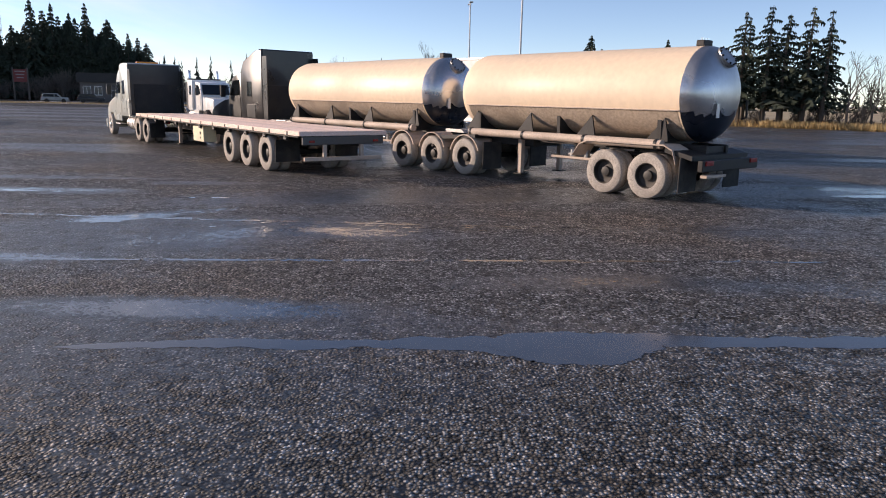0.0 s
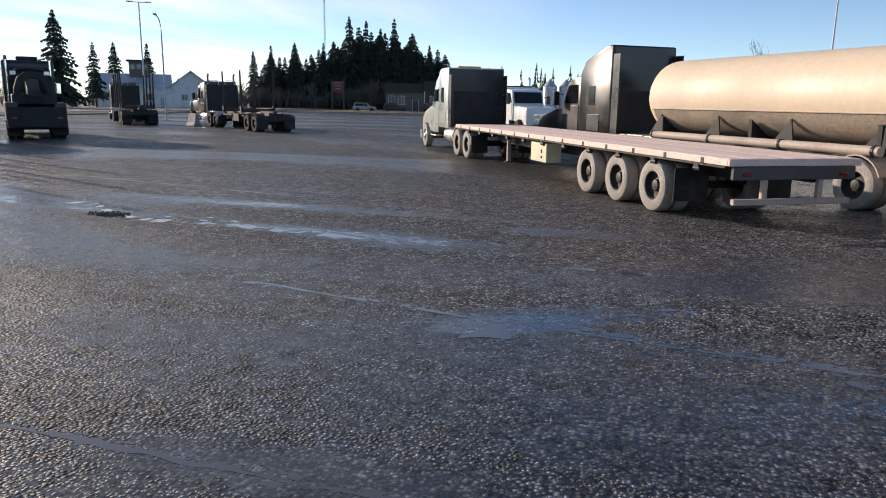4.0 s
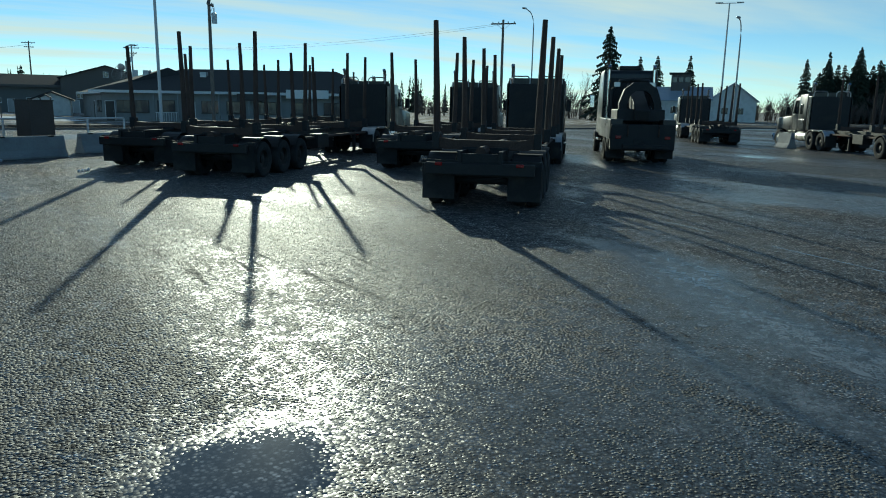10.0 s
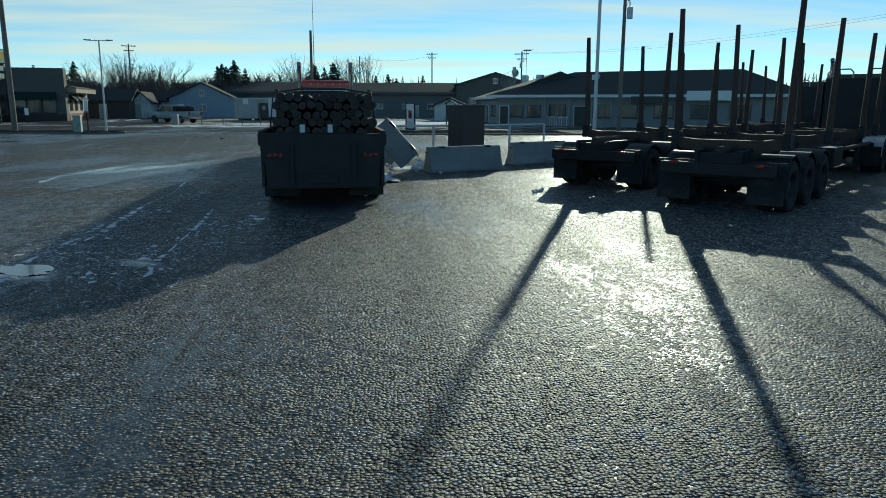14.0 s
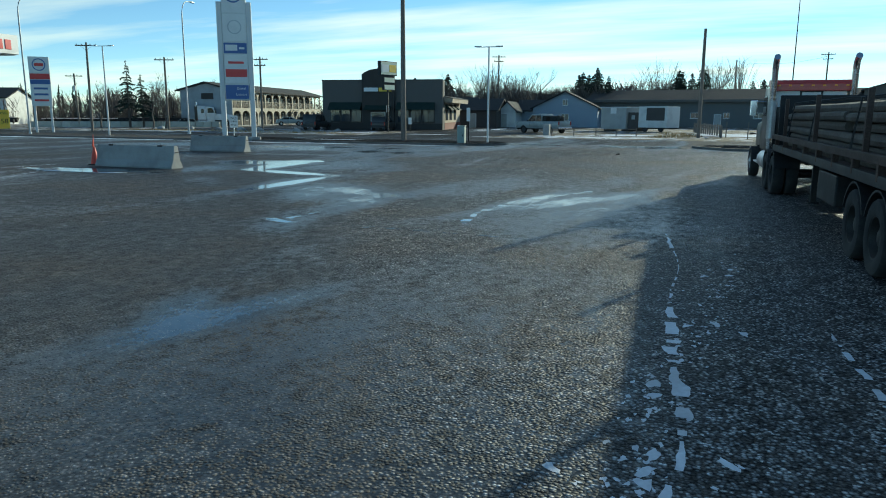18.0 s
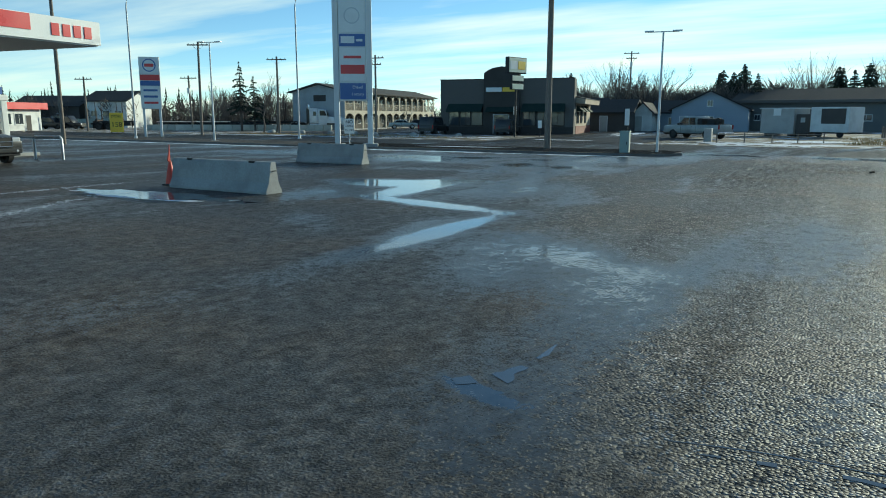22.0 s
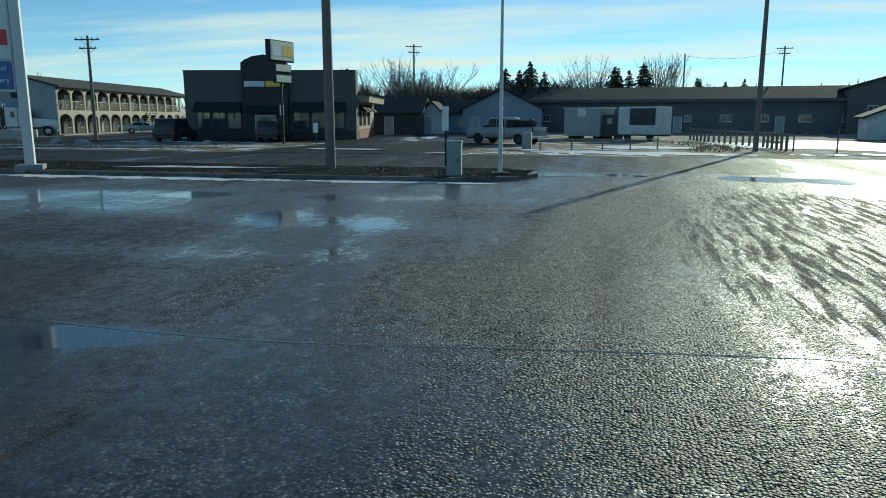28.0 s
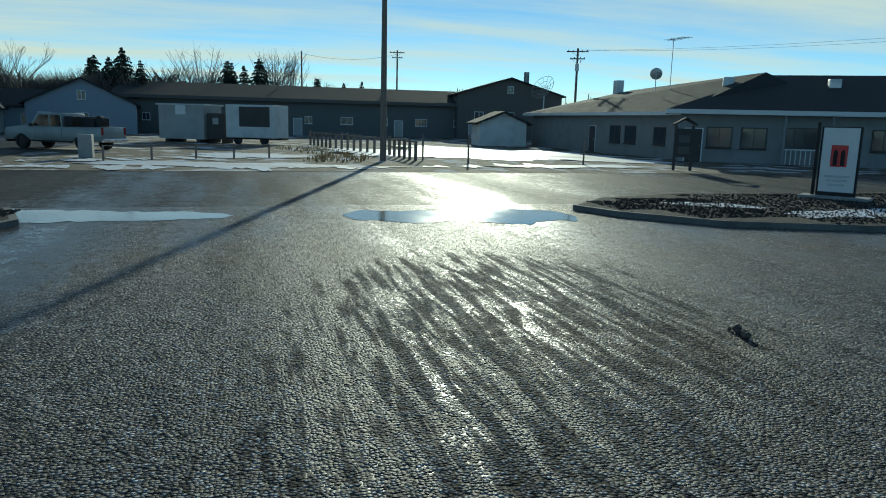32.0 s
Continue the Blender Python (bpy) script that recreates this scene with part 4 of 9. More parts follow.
def log_trailer(at, label, bunks, L, axles, stake=2.7, group="log trailers"):
    p = thing("log_trailer", at, label, "log trailer", group)
    frame_rails(p, 0.2, L, 1.05, 0.34)
    for x in bunks:
        bunk(p, x, 1.24, stake)
    hi, lo = max(axles), min(axles)
    for x in axles:
        axle(p, x)
        part("drop_hanger", BX((x - 0.7, 0, 0.82), (0.1, 1.1, 0.3), 0.012), M["chassis"], p)
        for s in (1, -1):
            wheel(p, x, s, dual=True)
            fender(p, x, s, 0.6, "chassis", 30, 150)
            part("air_spring", lathe(B(), [(0, 0.1), (0.04, 0.14), (0.1, 0.12), (0.16, 0.14), (0.2, 0.1)], (x - 0.36, s * 0.52, 0.62), "z", 12), M["tread"], p)
            part("brake_chamber", lathe(B(), [(0, 0), (0, 0.09), (0.22, 0.09), (0.22, 0)], (x + 0.2, s * 0.5, 0.56), "x", 10), M["chassis"], p)
    for s in (1, -1):
        part("suspension_beam", BX(((hi + lo) / 2, s * 0.52, 0.78), (hi - lo + 1.3, 0.12, 0.16), 0.012), M["chassis"], p)
        mudflap(p, lo - 0.72, s, 0.7, 0.75)
        part("flap_arm", BX((lo - 0.72, s * 0.8, 0.98), (0.05, 0.95, 0.07), 0.008), M["chassis"], p)
        part("tail_lamp", BX((0.12, s * 0.85, 0.95), (0.05, 0.16, 0.07), 0.015), M["redlens"], p)
        part("air_tank", lathe(B(), [(0, 0.0), (0, 0.13), (0.8, 0.13), (0.8, 0)], (hi + 1.0, s * 0.4, 0.75), "x", 12), M["chassis"], p)
        part("side_pipe", tube(B(), [(hi + 0.9, s * 0.85, 0.95), (L - 0.3, s * 0.85, 0.95)], 0.06, 7), M["rust"], p)
        part("side_box", BX((hi + 2.6, s * 0.78, 0.82), (1.1, 0.5, 0.5), 0.02), M["chassis"], p)
        lg = part("landing_leg", BX((L - 2.6, s * 0.7, 0.62), (0.12, 0.12, 0.9), 0.01), M["chassis"], p)
        part("foot", BX((L - 2.6, s * 0.7, 0.16), (0.26, 0.24, 0.03), 0.006), M["chassis"], lg)
    part("rear_bumper", BX((0.2, 0, 0.85), (0.12, 2.3, 0.25), 0.02), M["chassis"], p)
    part("spine_pipe", tube(B(), [(0.3, 0, 1.2), (L, 0, 1.2)], 0.11, 10), M["rust"], p)
    part("coupling_plate", BX((L - 0.6, 0, 1.2), (1.5, 0.95, 0.1), 0.012), M["chassis"], p)
    return p


def along(x, y, yaw, d, left=0.0):
    a = radians(yaw)
    return x + d * math.cos(a) - left * math.sin(a), y + d * math.sin(a) + left * math.cos(a)


def P(x, y, yaw, d=0.0, left=0.0):
    ax, ay = along(x, y, yaw, d, left)
    return pose(ax, ay, 0, 0, 0, yaw)


# flatbed and its tractor
FY = 123.2
flatbed(P(2.58, 25.45, FY, 0.55, -1.25), "empty flatbed trailer with a worn wooden deck and dusty tyres")
tractor("flatbed_tractor", P(2.58, 25.45, FY, 13.1, -1.25), "silver", "silver-green sleeper tractor with amber roof bar, coupled to the flatbed", 3.45, 6.5, 1.5, beacon=True, cab0=2.25)

# tanker B-train
TY = 127.9
tank_trailer(P(8.75, 24.3, TY, 1.45, -1.25), "lead tank trailer, dusty aluminium with three axles", 9.4, (-1.45, 0, 1.45), 0.1)
tank_trailer(P(11.85, 20.5, TY, -0.45, -1.25), "rear tank trailer, dusty aluminium with polished domed end", 8.0, (-0.58, 0.58), -1.75, pup=True)
tractor("tanker_tractor", P(8.75, 24.3, TY, 10.8, -1.25), "black", "black aerodynamic sleeper tractor coupled to the tank trailers", 3.95, 6.0, 1.9, slope=0.75)

# row of log trucks
LY = 137.0
DUST[0] = "dark"
log_trailer(P(-23.3, 17.3, LY, 3.5, 0.37), "empty log trailer with tall rusty stakes", (0.9, 4.6, 8.9, 11.2), 13.6, (1.1, 2.5, 3.9), 2.85)
tractor("log_tractor", P(-23.3, 17.3, LY, 16.9, 0.37), "darkgreen", "dark log tractor with headache rack and stacks", 3.3, 5.6, 1.6, aero=False, stacks=True, rack=True, marker=True)
log_trailer(P(-30.2, 18.0, LY), "empty log trailer with tall rusty stakes", (2.0, 5.6, 9.0), 11.0, (1.2, 2.6))
log_trailer(P(-30.2, 18.0, LY, 11.2), "lead log trailer with tall rusty stakes", (1.4, 4.6, 8.0), 10.5, (1.0, 2.4))
tractor("log_tractor", P(-30.2, 18.0, LY, 22.5), "black", "dark log tractor with headache rack and stacks", 3.4, 5.6, 1.2, aero=False, stacks=True, rack=True)
log_trailer(P(-17.6, 22.8, LY), "log trailer with tall leaning stakes beside the lane", (1.2, 4.9, 8.6, 11.4), 14.2, (1.2, 2.6, 4.0))
tractor("log_tractor", P(-17.6, 22.8, LY, 14.6), "black", "dark log tractor with tall headache rack", 3.4, 5.6, 1.2, aero=False, stacks=True, rack=True)
log_trailer(P(-26.2, 26.0, LY), "log trailer standing between its neighbours", (2.0, 5.6, 9.6), 11.5, (1.2, 2.6, 4.0))
tractor("log_tractor", P(-26.2, 26.0, LY, 12.0), "black", "dark log tractor between its neighbours", 3.4, 5.6, 1.2, aero=False, stacks=True, rack=True)
def wrecker(at):
    """A heavy recovery truck seen from behind: dark lockers, gear and boom, tall cab."""
    p = thing("recovery_truck", at, "black recovery truck with side lockers, boom gear and bright stacks", "truck")
    frame_rails(p, 0.2, 9.6)
    for x in (1.5, 2.9):
        axle(p, x)
        for s in (1, -1):
            wheel(p, x, s, dual=True)
    axle(p, 8.6)
    for s in (1, -1):
        wheel(p, 8.6, s, 1.06, alu=True)
        part("locker", BX((2.6, s * 1.02, 1.35), (4.8, 0.5, 0.8), 0.03), M["black"], p)
        part("tail_lamp", BX((-0.02, s * 0.95, 1.05), (0.04, 0.22, 0.12), 0.015), M["redlens"], p)
        part("mudflap", BX((0.55, s * 0.95, 0.55), (0.03, 0.7, 0.7), 0.006), M["tread"], p)
        part("arch_leg", tube(B(), [(3.4, s * 0.95, 1.7), (3.5, s * 0.92, 3.0), (3.6, s * 0.6, 3.35), (3.6, 0, 3.42)], 0.09, 8), M["chassis"], p)
        part("winch", lathe(B(), [(-0.25, 0.0), (-0.25, 0.3), (-0.2, 0.3), (-0.2, 0.2), (0.2, 0.2), (0.2, 0.3), (0.25, 0.3), (0.25, 0)], (2.9, s * 0.4, 2.0), "y", 16), M["chassis"], p)
        part("exhaust_pipe", tube(B(), [(4.75, s * 1.0, 0.9), (4.75, s * 1.0, 3.9), (4.6, s * 1.0, 4.05)], 0.08, 10), M["chrome"], p, smooth=True)
    part("tail_body", BX((0.35, 0, 1.05), (0.7, 2.5, 1.0), 0.04), M["chassis"], p, "dusty black tail body")
    part("number_panel", BX((-0.015, 0, 0.85), (0.03, 0.7, 0.25), 0.01), M["chassis"], p)
    part("boom", prism(B(), [(0.6, 1.7), (0.5, 2.1), (3.6, 3.3), (4.2, 3.2), (4.2, 2.6), (3.2, 2.4)], -0.28, 0.28, 0.03), M["chassis"], p)
    part("boom_guard", prism(B(), [(-0.82, 1.5), (-0.85, 2.4), (-0.66, 2.95), (-0.3, 3.22), (0.3, 3.22), (0.66, 2.95), (0.85, 2.4), (0.82, 1.5), (0.55, 1.5), (0.58, 2.35), (0.42, 2.75), (0.2, 2.92), (-0.2, 2.92), (-0.42, 2.75), (-0.58, 2.35), (-0.55, 1.5)], 1.3, 1.75, 0.03, "x"), M["chassis"], p)
    part("tow_bar", tube(B(), [(0.4, 0, 0.75), (-0.75, 0, 0.7)], 0.1, 8), M["chassis"], p)
    part("cross_bar", BX((-0.75, 0, 0.72), (0.16, 1.7, 0.16), 0.02), M["chassis"], p)
    for s in (1, -1):
        part("chain_hook", tube(B(), [(0.0, s * 0.6, 1.55), (-0.12, s * 0.6, 1.35), (-0.1, s * 0.6, 1.15), (-0.02, s * 0.6, 1.1)], 0.03, 6), M["rust"], p)
        part("work_lamp", BX((3.45, s * 0.75, 3.2), (0.16, 0.26, 0.2), 0.03), M["lens"], p)
        part("side_step", BX((5.9, s * 1.22, 0.75), (1.2, 0.14, 0.1), 0.015), M["chrome"], p)
        part("mirror", BX((7.2, s * 1.5, 2.5), (0.14, 0.24, 0.6), 0.03), M["chrome"], p)
    part("deck_gear", BX((2.6, 0, 1.9), (3.4, 1.9, 0.5), 0.05), M["chassis"], p)
    part("spare_tyre", lathe(B(), [(-0.14, 0.28), (-0.15, 0.45), (-0.1, 0.52), (0.1, 0.52), (0.15, 0.45), (0.14, 0.28)], (0, 0, 0), "x", 22), M["tread"], p, smooth=True, at=pose(3.9, -0.45, 2.5))
    cabp = [(4.95, 1.0), (4.95, 3.75), (5.1, 3.9), (6.6, 3.85), (7.1, 3.3), (7.6, 2.0), (7.65, 1.0)]
    part("cab", prism(B(), cabp, -1.2, 1.2, 0.06), M["black"], p, smooth=True)
    part("cab_back", BX((4.93, 0, 2.35), (0.04, 2.1, 2.4), 0.01), M["chassis"], p)
    part("hood", prism(B(), [(7.55, 0.9), (7.6, 1.98), (9.3, 1.75), (9.6, 1.5), (9.65, 0.7), (9.2, 0.65), (9.0, 1.1), (8.2, 1.15), (8.0, 0.8)], -1.05, 1.05, 0.07), M["black"], p, smooth=True)
    part("roof_beacon", BX((5.5, 0, 4.0), (0.5, 1.0, 0.2), 0.06), M["chassis"], p)
    part("bumper", BX((9.75, 0, 0.6), (0.16, 2.3, 0.35), 0.04), M["chrome"], p)
    return p


wrecker(P(-25.6, 36.2, 141))
log_trailer(P(-35.6, 54.2, LY), "empty log trailer with thin steel stakes", (1.6, 3.6, 6.2, 8.4), 10.0, (1.2, 2.6, 4.0))
tractor("log_tractor", P(-35.6, 54.2, LY, 11.5), "black", "dark log tractor ahead of its empty trailer", 3.4, 5.6, 1.2, aero=False, stacks=True, rack=True)
log_trailer(P(-21.4, 50.4, 144), "empty log trailer behind a dark tractor", (3.4, 7.0), 9.0, (0.9, 2.3))
tractor("log_tractor", P(-21.4, 50.4, 144, 9.5), "black", "dark log tractor with bright wheels and stacks", 3.4, 5.6, 1.2, aero=False, stacks=True, rack=True)

M.update(
    signcream=mat("cream_sign_face", (0.66, 0.70, 0.56), 0.4, 0, 4, 0.05),
    stucco=mat("grey_brown_stucco", (0.125, 0.115, 0.105), 0.9, 0, 3, 0.12, 0.004, (0.14, 0.13, 0.12), 0.5),
    stucco_dark=mat("dark_brown_stucco", (0.06, 0.053, 0.047), 0.9, 0, 3, 0.12, 0.004),
    tanwall=mat("tan_stucco", (0.42, 0.35, 0.27), 0.9, 0, 3, 0.1, 0.003, (0.3, 0.25, 0.2), 0.5),
    cream=mat("cream_stucco", (0.50, 0.45, 0.36), 0.9, 0, 3, 0.08, 0.003, (0.4, 0.36, 0.3), 0.4),
    motelgrey=mat("grey_siding", (0.38, 0.40, 0.41), 0.85, 0, 3, 0.08, 0.003, (0.28, 0.28, 0.27), 0.5),
    awning=mat("dark_green_awning", (0.012, 0.028, 0.022), 0.8, 0, 4, 0.15),
    shingle=mat("dark_shingles", (0.038, 0.037, 0.036), 0.95, 0, 5, 0.35, 0.01, (0.065, 0.062, 0.06), 0.5),
    blueroof=mat("blue_grey_metal_roof", (0.36, 0.42, 0.50), 0.5, 0.2, 2, 0.08, 0, (0.5, 0.53, 0.57), 0.5),
    paleblock=mat("pale_concrete_block", (0.55, 0.52, 0.44), 0.9, 0, 4, 0.12, 0.004, (0.35, 0.33, 0.28), 0.6, rnd=0.15),
    darkred=mat("dark_red_board", (0.16, 0.03, 0.03), 0.6, 0, 4, 0.12),
    palewall=mat("weathered_pale_siding", (0.42, 0.42, 0.40), 0.85, 0, 3, 0.08, 0.002, (0.3, 0.29, 0.27), 0.5),
    whitewall=mat("white_siding", (0.70, 0.70, 0.67), 0.85, 0, 3, 0.06, 0.002, (0.45, 0.44, 0.42), 0.5),
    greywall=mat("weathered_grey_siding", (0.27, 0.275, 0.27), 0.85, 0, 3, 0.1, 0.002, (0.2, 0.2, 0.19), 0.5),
    bluewall=mat("pale_blue_siding", (0.30, 0.35, 0.41), 0.85, 0, 3, 0.06, 0.002, (0.3, 0.34, 0.4), 0.5),
    longwall=mat("grey_green_siding", (0.14, 0.145, 0.14), 0.9, 0, 3, 0.12, 0.003, (0.17, 0.17, 0.16), 0.5),
    darkwall=mat("dark_brown_siding", (0.075, 0.068, 0.062), 0.9, 0, 3, 0.15, 0.003, (0.11, 0.1, 0.09), 0.5),
    pane=mat("building_window_glass", (0.05, 0.06, 0.07), 0.08, 0, 2, 0.1, spec=0.8),
    trimw=mat("white_trim", (0.72, 0.72, 0.70), 0.6, 0, 4, 0.06),
    signwhite=mat("white_sign_face", (0.80, 0.80, 0.78), 0.35, 0, 3, 0.04, 0, (0.6, 0.6, 0.58), 0.3),
    signred=mat("red_sign_face", (0.62, 0.05, 0.05), 0.35, 0, 3, 0.06),
    signblue=mat("blue_sign_face", (0.06, 0.13, 0.36), 0.35, 0, 3, 0.06),
    signyellow=mat("yellow_sign_face", (0.86, 0.58, 0.06), 0.4, 0, 3, 0.06),
    ink=mat("black_lettering", (0.01, 0.01, 0.01), 0.6),
    boxgreen=mat("green_steel_cabinet", (0.30, 0.37, 0.33), 0.6, 0, 4, 0.08, 0, (0.25, 0.27, 0.25), 0.5),
    redwood=mat("red_brown_wood", (0.20, 0.07, 0.05), 0.8, 0, 4, 0.2),
    greypole=mat("painted_light_pole", (0.45, 0.46, 0.47), 0.5, 0.3, 4, 0.08),
)


def words(text, size, material, parent, at, name="lettering"):
    cu = bpy.data.curves.new("words", "FONT")
    cu.body, cu.size, cu.align_x, cu.align_y, cu.extrude = text, size, "CENTER", "CENTER", 0.004
    tmp = bpy.data.objects.new("words", cu)
    scene.collection.objects.link(tmp)
    bpy.context.view_layer.update()
    me = bpy.data.meshes.new_from_object(tmp)
    bpy.data.objects.remove(tmp)
    me.materials.clear()
    me.materials.append(material)
    return part(name, me, None, parent, at=at)


# ---- kerbs, islands, verges ----
def island(name, pts, h, material, label):
    """A raised bed with a concrete kerb round it."""
    bm = B()
    A = [bm.verts.new((x, y, -0.02)) for x, y in pts]
    T = [bm.verts.new((x, y, h)) for x, y in pts]
    c = Vector((sum(x for x, y in pts) / len(pts), sum(y for x, y in pts) / len(pts), 0))
    I = [bm.verts.new((x + (c.x - x) / max(1e-6, math.hypot(c.x - x, c.y - y)) * 0.16, y + (c.y - y) / max(1e-6, math.hypot(c.x - x, c.y - y)) * 0.16, h)) for x, y in pts]
    n = len(pts)
    for i in range(n):
        j = (i + 1) % n
        bm.faces.new((A[i], A[j], T[j], T[i]))
        bm.faces.new((T[i], T[j], I[j], I[i]))
    kerb = setting(name, bm, M["kerb"], label, "kerb")
    b2 = B()
    b2.faces.new([b2.verts.new((v[0], v[1], h + 0.004)) for v in [(x + (c.x - x) / max(1e-6, math.hypot(c.x - x, c.y - y)) * 0.15, y + (c.y - y) / max(1e-6, math.hypot(c.x - x, c.y - y)) * 0.15) for x, y in pts]])
    bmesh.ops.triangulate(b2, faces=b2.faces[:])
    part("bed", b2, material, kerb)
    return kerb


island("kerb_south", [(-63.2, -120), (-63.3, -26), (-63.6, -9), (-64.6, -7.0), (-66.2, -6.4), (-68.0, -7.0), (-68.9, -9), (-68.6, -30), (-68.4, -120)], 0.13, M["soil"], "concrete kerb round a gravel bed")
island("kerb_north", [(-63.4, 120), (-63.4, 11), (-64.6, 7.6), (-66.4, 6.0), (-67.7, 5.5), (-69.3, 7.0), (-70.4, 10), (-70.6, 120)], 0.13, M["soil"], "concrete kerb round a gravel bed with old snow")
bm = sheet(-420, -80.5, -400, 400, 0.0, 80)
setting("verge", bm, M["verge"], "frozen grass and gravel verge beyond the road", "verge")
bm = B()
bm.faces.new([bm.verts.new((x, y, 0.012)) for x, y in ((-10, 104), (20, 84), (39.8, 70.3), (48.3, 64.4), (75, 46), (140, 0), (900, -300), (900, 900), (-10, 900))])
bmesh.ops.triangulate(bm, faces=bm.faces[:])
setting("field", bm, M["field"], "pale dry stubble field beyond the lot", "field")
setting("north_road", sheet(-69.0, -10, 108, 128, 0.004, 40), M["road"], "highway beyond the lot", "road")
for nm, (x0, x1, y0, y1) in dict(driveway=(-135, -80.5, -26, -13), motel_lot=(-165, -80.5, -62, -46), shop_lot=(-118, -96, -46, -26)).items():
    setting(nm, sheet(x0, x1, y0, y1, 0.008, 30), M["road"], "grey asphalt drive with patches of ice", nm.replace("_", " "))


# ---- barriers, cone ----
def barrier(x, y, yaw, L=3.9, h=0.86, label="grey concrete jersey barrier on the asphalt"):
    p = thing("concrete_barrier", pose(x, y, 0, 0, 0, yaw), label, "barrier", "concrete barriers")
    prof = [(-0.30, 0), (-0.30, 0.08), (-0.17, 0.30), (-0.095, h - 0.03), (-0.07, h), (0.07, h), (0.095, h - 0.03), (0.17, 0.30), (0.30, 0.08), (0.30, 0)]
    bm = B()
    prism(bm, prof, -L / 2, L / 2, 0.012, "x")
    part("block", bm, M["concrete"], p)
    for k in (-0.32, 0.32):
        part("lifting_notch", BX((L * k, 0, h - 0.02), (0.22, 0.205, 0.06), 0.006), M["chassis"], p)
    for s in (1, -1):
        part("steel_loop", tube(B(), [(s * L / 2, 0.06, 0.62), (s * (L / 2 + 0.07), 0.03, 0.62), (s * (L / 2 + 0.07), -0.03, 0.62), (s * L / 2, -0.06, 0.62)], 0.012, 6), M["rust"], p)
    return p


barrier(-40.5, -13.25, 90, 3.9)
barrier(-51.2, -18.2, 93, 3.6, 0.86, "grey concrete jersey barrier with a row of dark stripes on top")
barrier(-35.55, 15.35, 115, 2.7, 0.8)
barrier(-38.6, 18.4, 123, 2.7, 0.8)
tipped = barrier(-34.8, 12.85, 80, 1.45, 0.7, "short concrete barrier tipped up on its end beside old snow")
tipped.matrix_world = pose(-34.8, 12.85, 0.7, 0, 0, 80) @ pose(0, 0, 0, 0, 48, 0)
barrier(-40.0, 12.5, 190, 3.2, 0.8)
barrier(-31.9, 55.5, 150, 1.5, 0.95, "short white concrete barrier between trucks")
stripe = thing("barrier_stripes", pose(-51.2, -18.2, 0, 0, 0, 93), "dark hazard stripes along the barrier's top edge", "marking")
for i in range(10):
    part("stripe", BX((-1.55 + i * 0.345, 0.0, 0.865), (0.17, 0.145, 0.012), 0.003), M["ink"], stripe)

M["conered"] = mat("faded_red_plastic", (0.62, 0.075, 0.045), 0.55, 0, 8, 0.15, 0.0, (0.4, 0.08, 0.05), 0.4)
p = thing("traffic_cone", pose(-40.7, -15.75, 0, 2, -3, 0), "slim faded red cone with a drooping flag on top", "cone")
part("cone_body", lathe(B(), [(0.03, 0.16), (0.06, 0.15), (0.4, 0.105), (0.72, 0.035), (0.75, 0.02)], n=16), M["conered"], p, smooth=True)
part("cone_base", BX((0, 0, 0.018), (0.38, 0.38, 0.036), 0.012), M["chassis"], p)
part("flag_staff", tube(B(), [(0, 0, 0.7), (0.01, 0, 1.22)], 0.012, 6), M["conered"], p)
part("flag", prism(B(), [(0.012, 1.21), (0.03, 1.0), (0.09, 0.76), (0.05, 0.68), (0.015, 0.78)], -0.02, 0.02, 0.006), M["conered"], p)
part("torn_wrap", prism(B(), [(-0.05, 0.62), (-0.16, 0.34), (-0.12, 0.26), (-0.06, 0.36)], -0.03, 0.03, 0.008), M["conered"], p)


# ---- poles ----
def wood_pole(x, y, h, label="weathered wooden utility pole", arms=1, yaw=0, transformer=False, r=0.15, lean=0.0):
    p = thing("utility_pole", pose(x, y, 0, 0, lean, yaw), label, "utility pole", "utility poles")
    part("pole", tube(B(), [(0, 0, -0.1), (0, 0, h * 0.5), (0, 0, h)], [r, r * 0.88, r * 0.7], 12), M["wood"], p, smooth=True)
    for k in range(arms):
        z = h - 0.35 - 0.75 * k
        c = part("crossarm", BX((0.1, 0, z), (0.1, 2.3 if k == 0 else 1.6, 0.12), 0.01), M["wood"], p)
        for yy in (-1.0, -0.45, 0.45, 1.0):
            part("insulator", lathe(B(), [(0.06, 0.02), (0.1, 0.045), (0.16, 0.04), (0.2, 0.015)], (0.1, yy * (1 if k == 0 else 0.7), z), n=8), M["pane"], c)
        for s in (1, -1):
            part("brace", tube(B(), [(0.1, s * 0.6, z - 0.05), (0.08, 0, z - 0.55)], 0.015, 5), M["galv"], p)
    if transformer:
        part("transformer", lathe(B(), [(0, 0.0), (0, 0.2), (0.7, 0.2), (0.75, 0.12), (0.8, 0)], (0.35, 0, h - 2.4), n=14), M["galv"], p, smooth=True)
        part("cutout", BX((0.25, 0.35, h - 1.4), (0.08, 0.06, 0.3), 0.01), M["galv"], p)
    return p


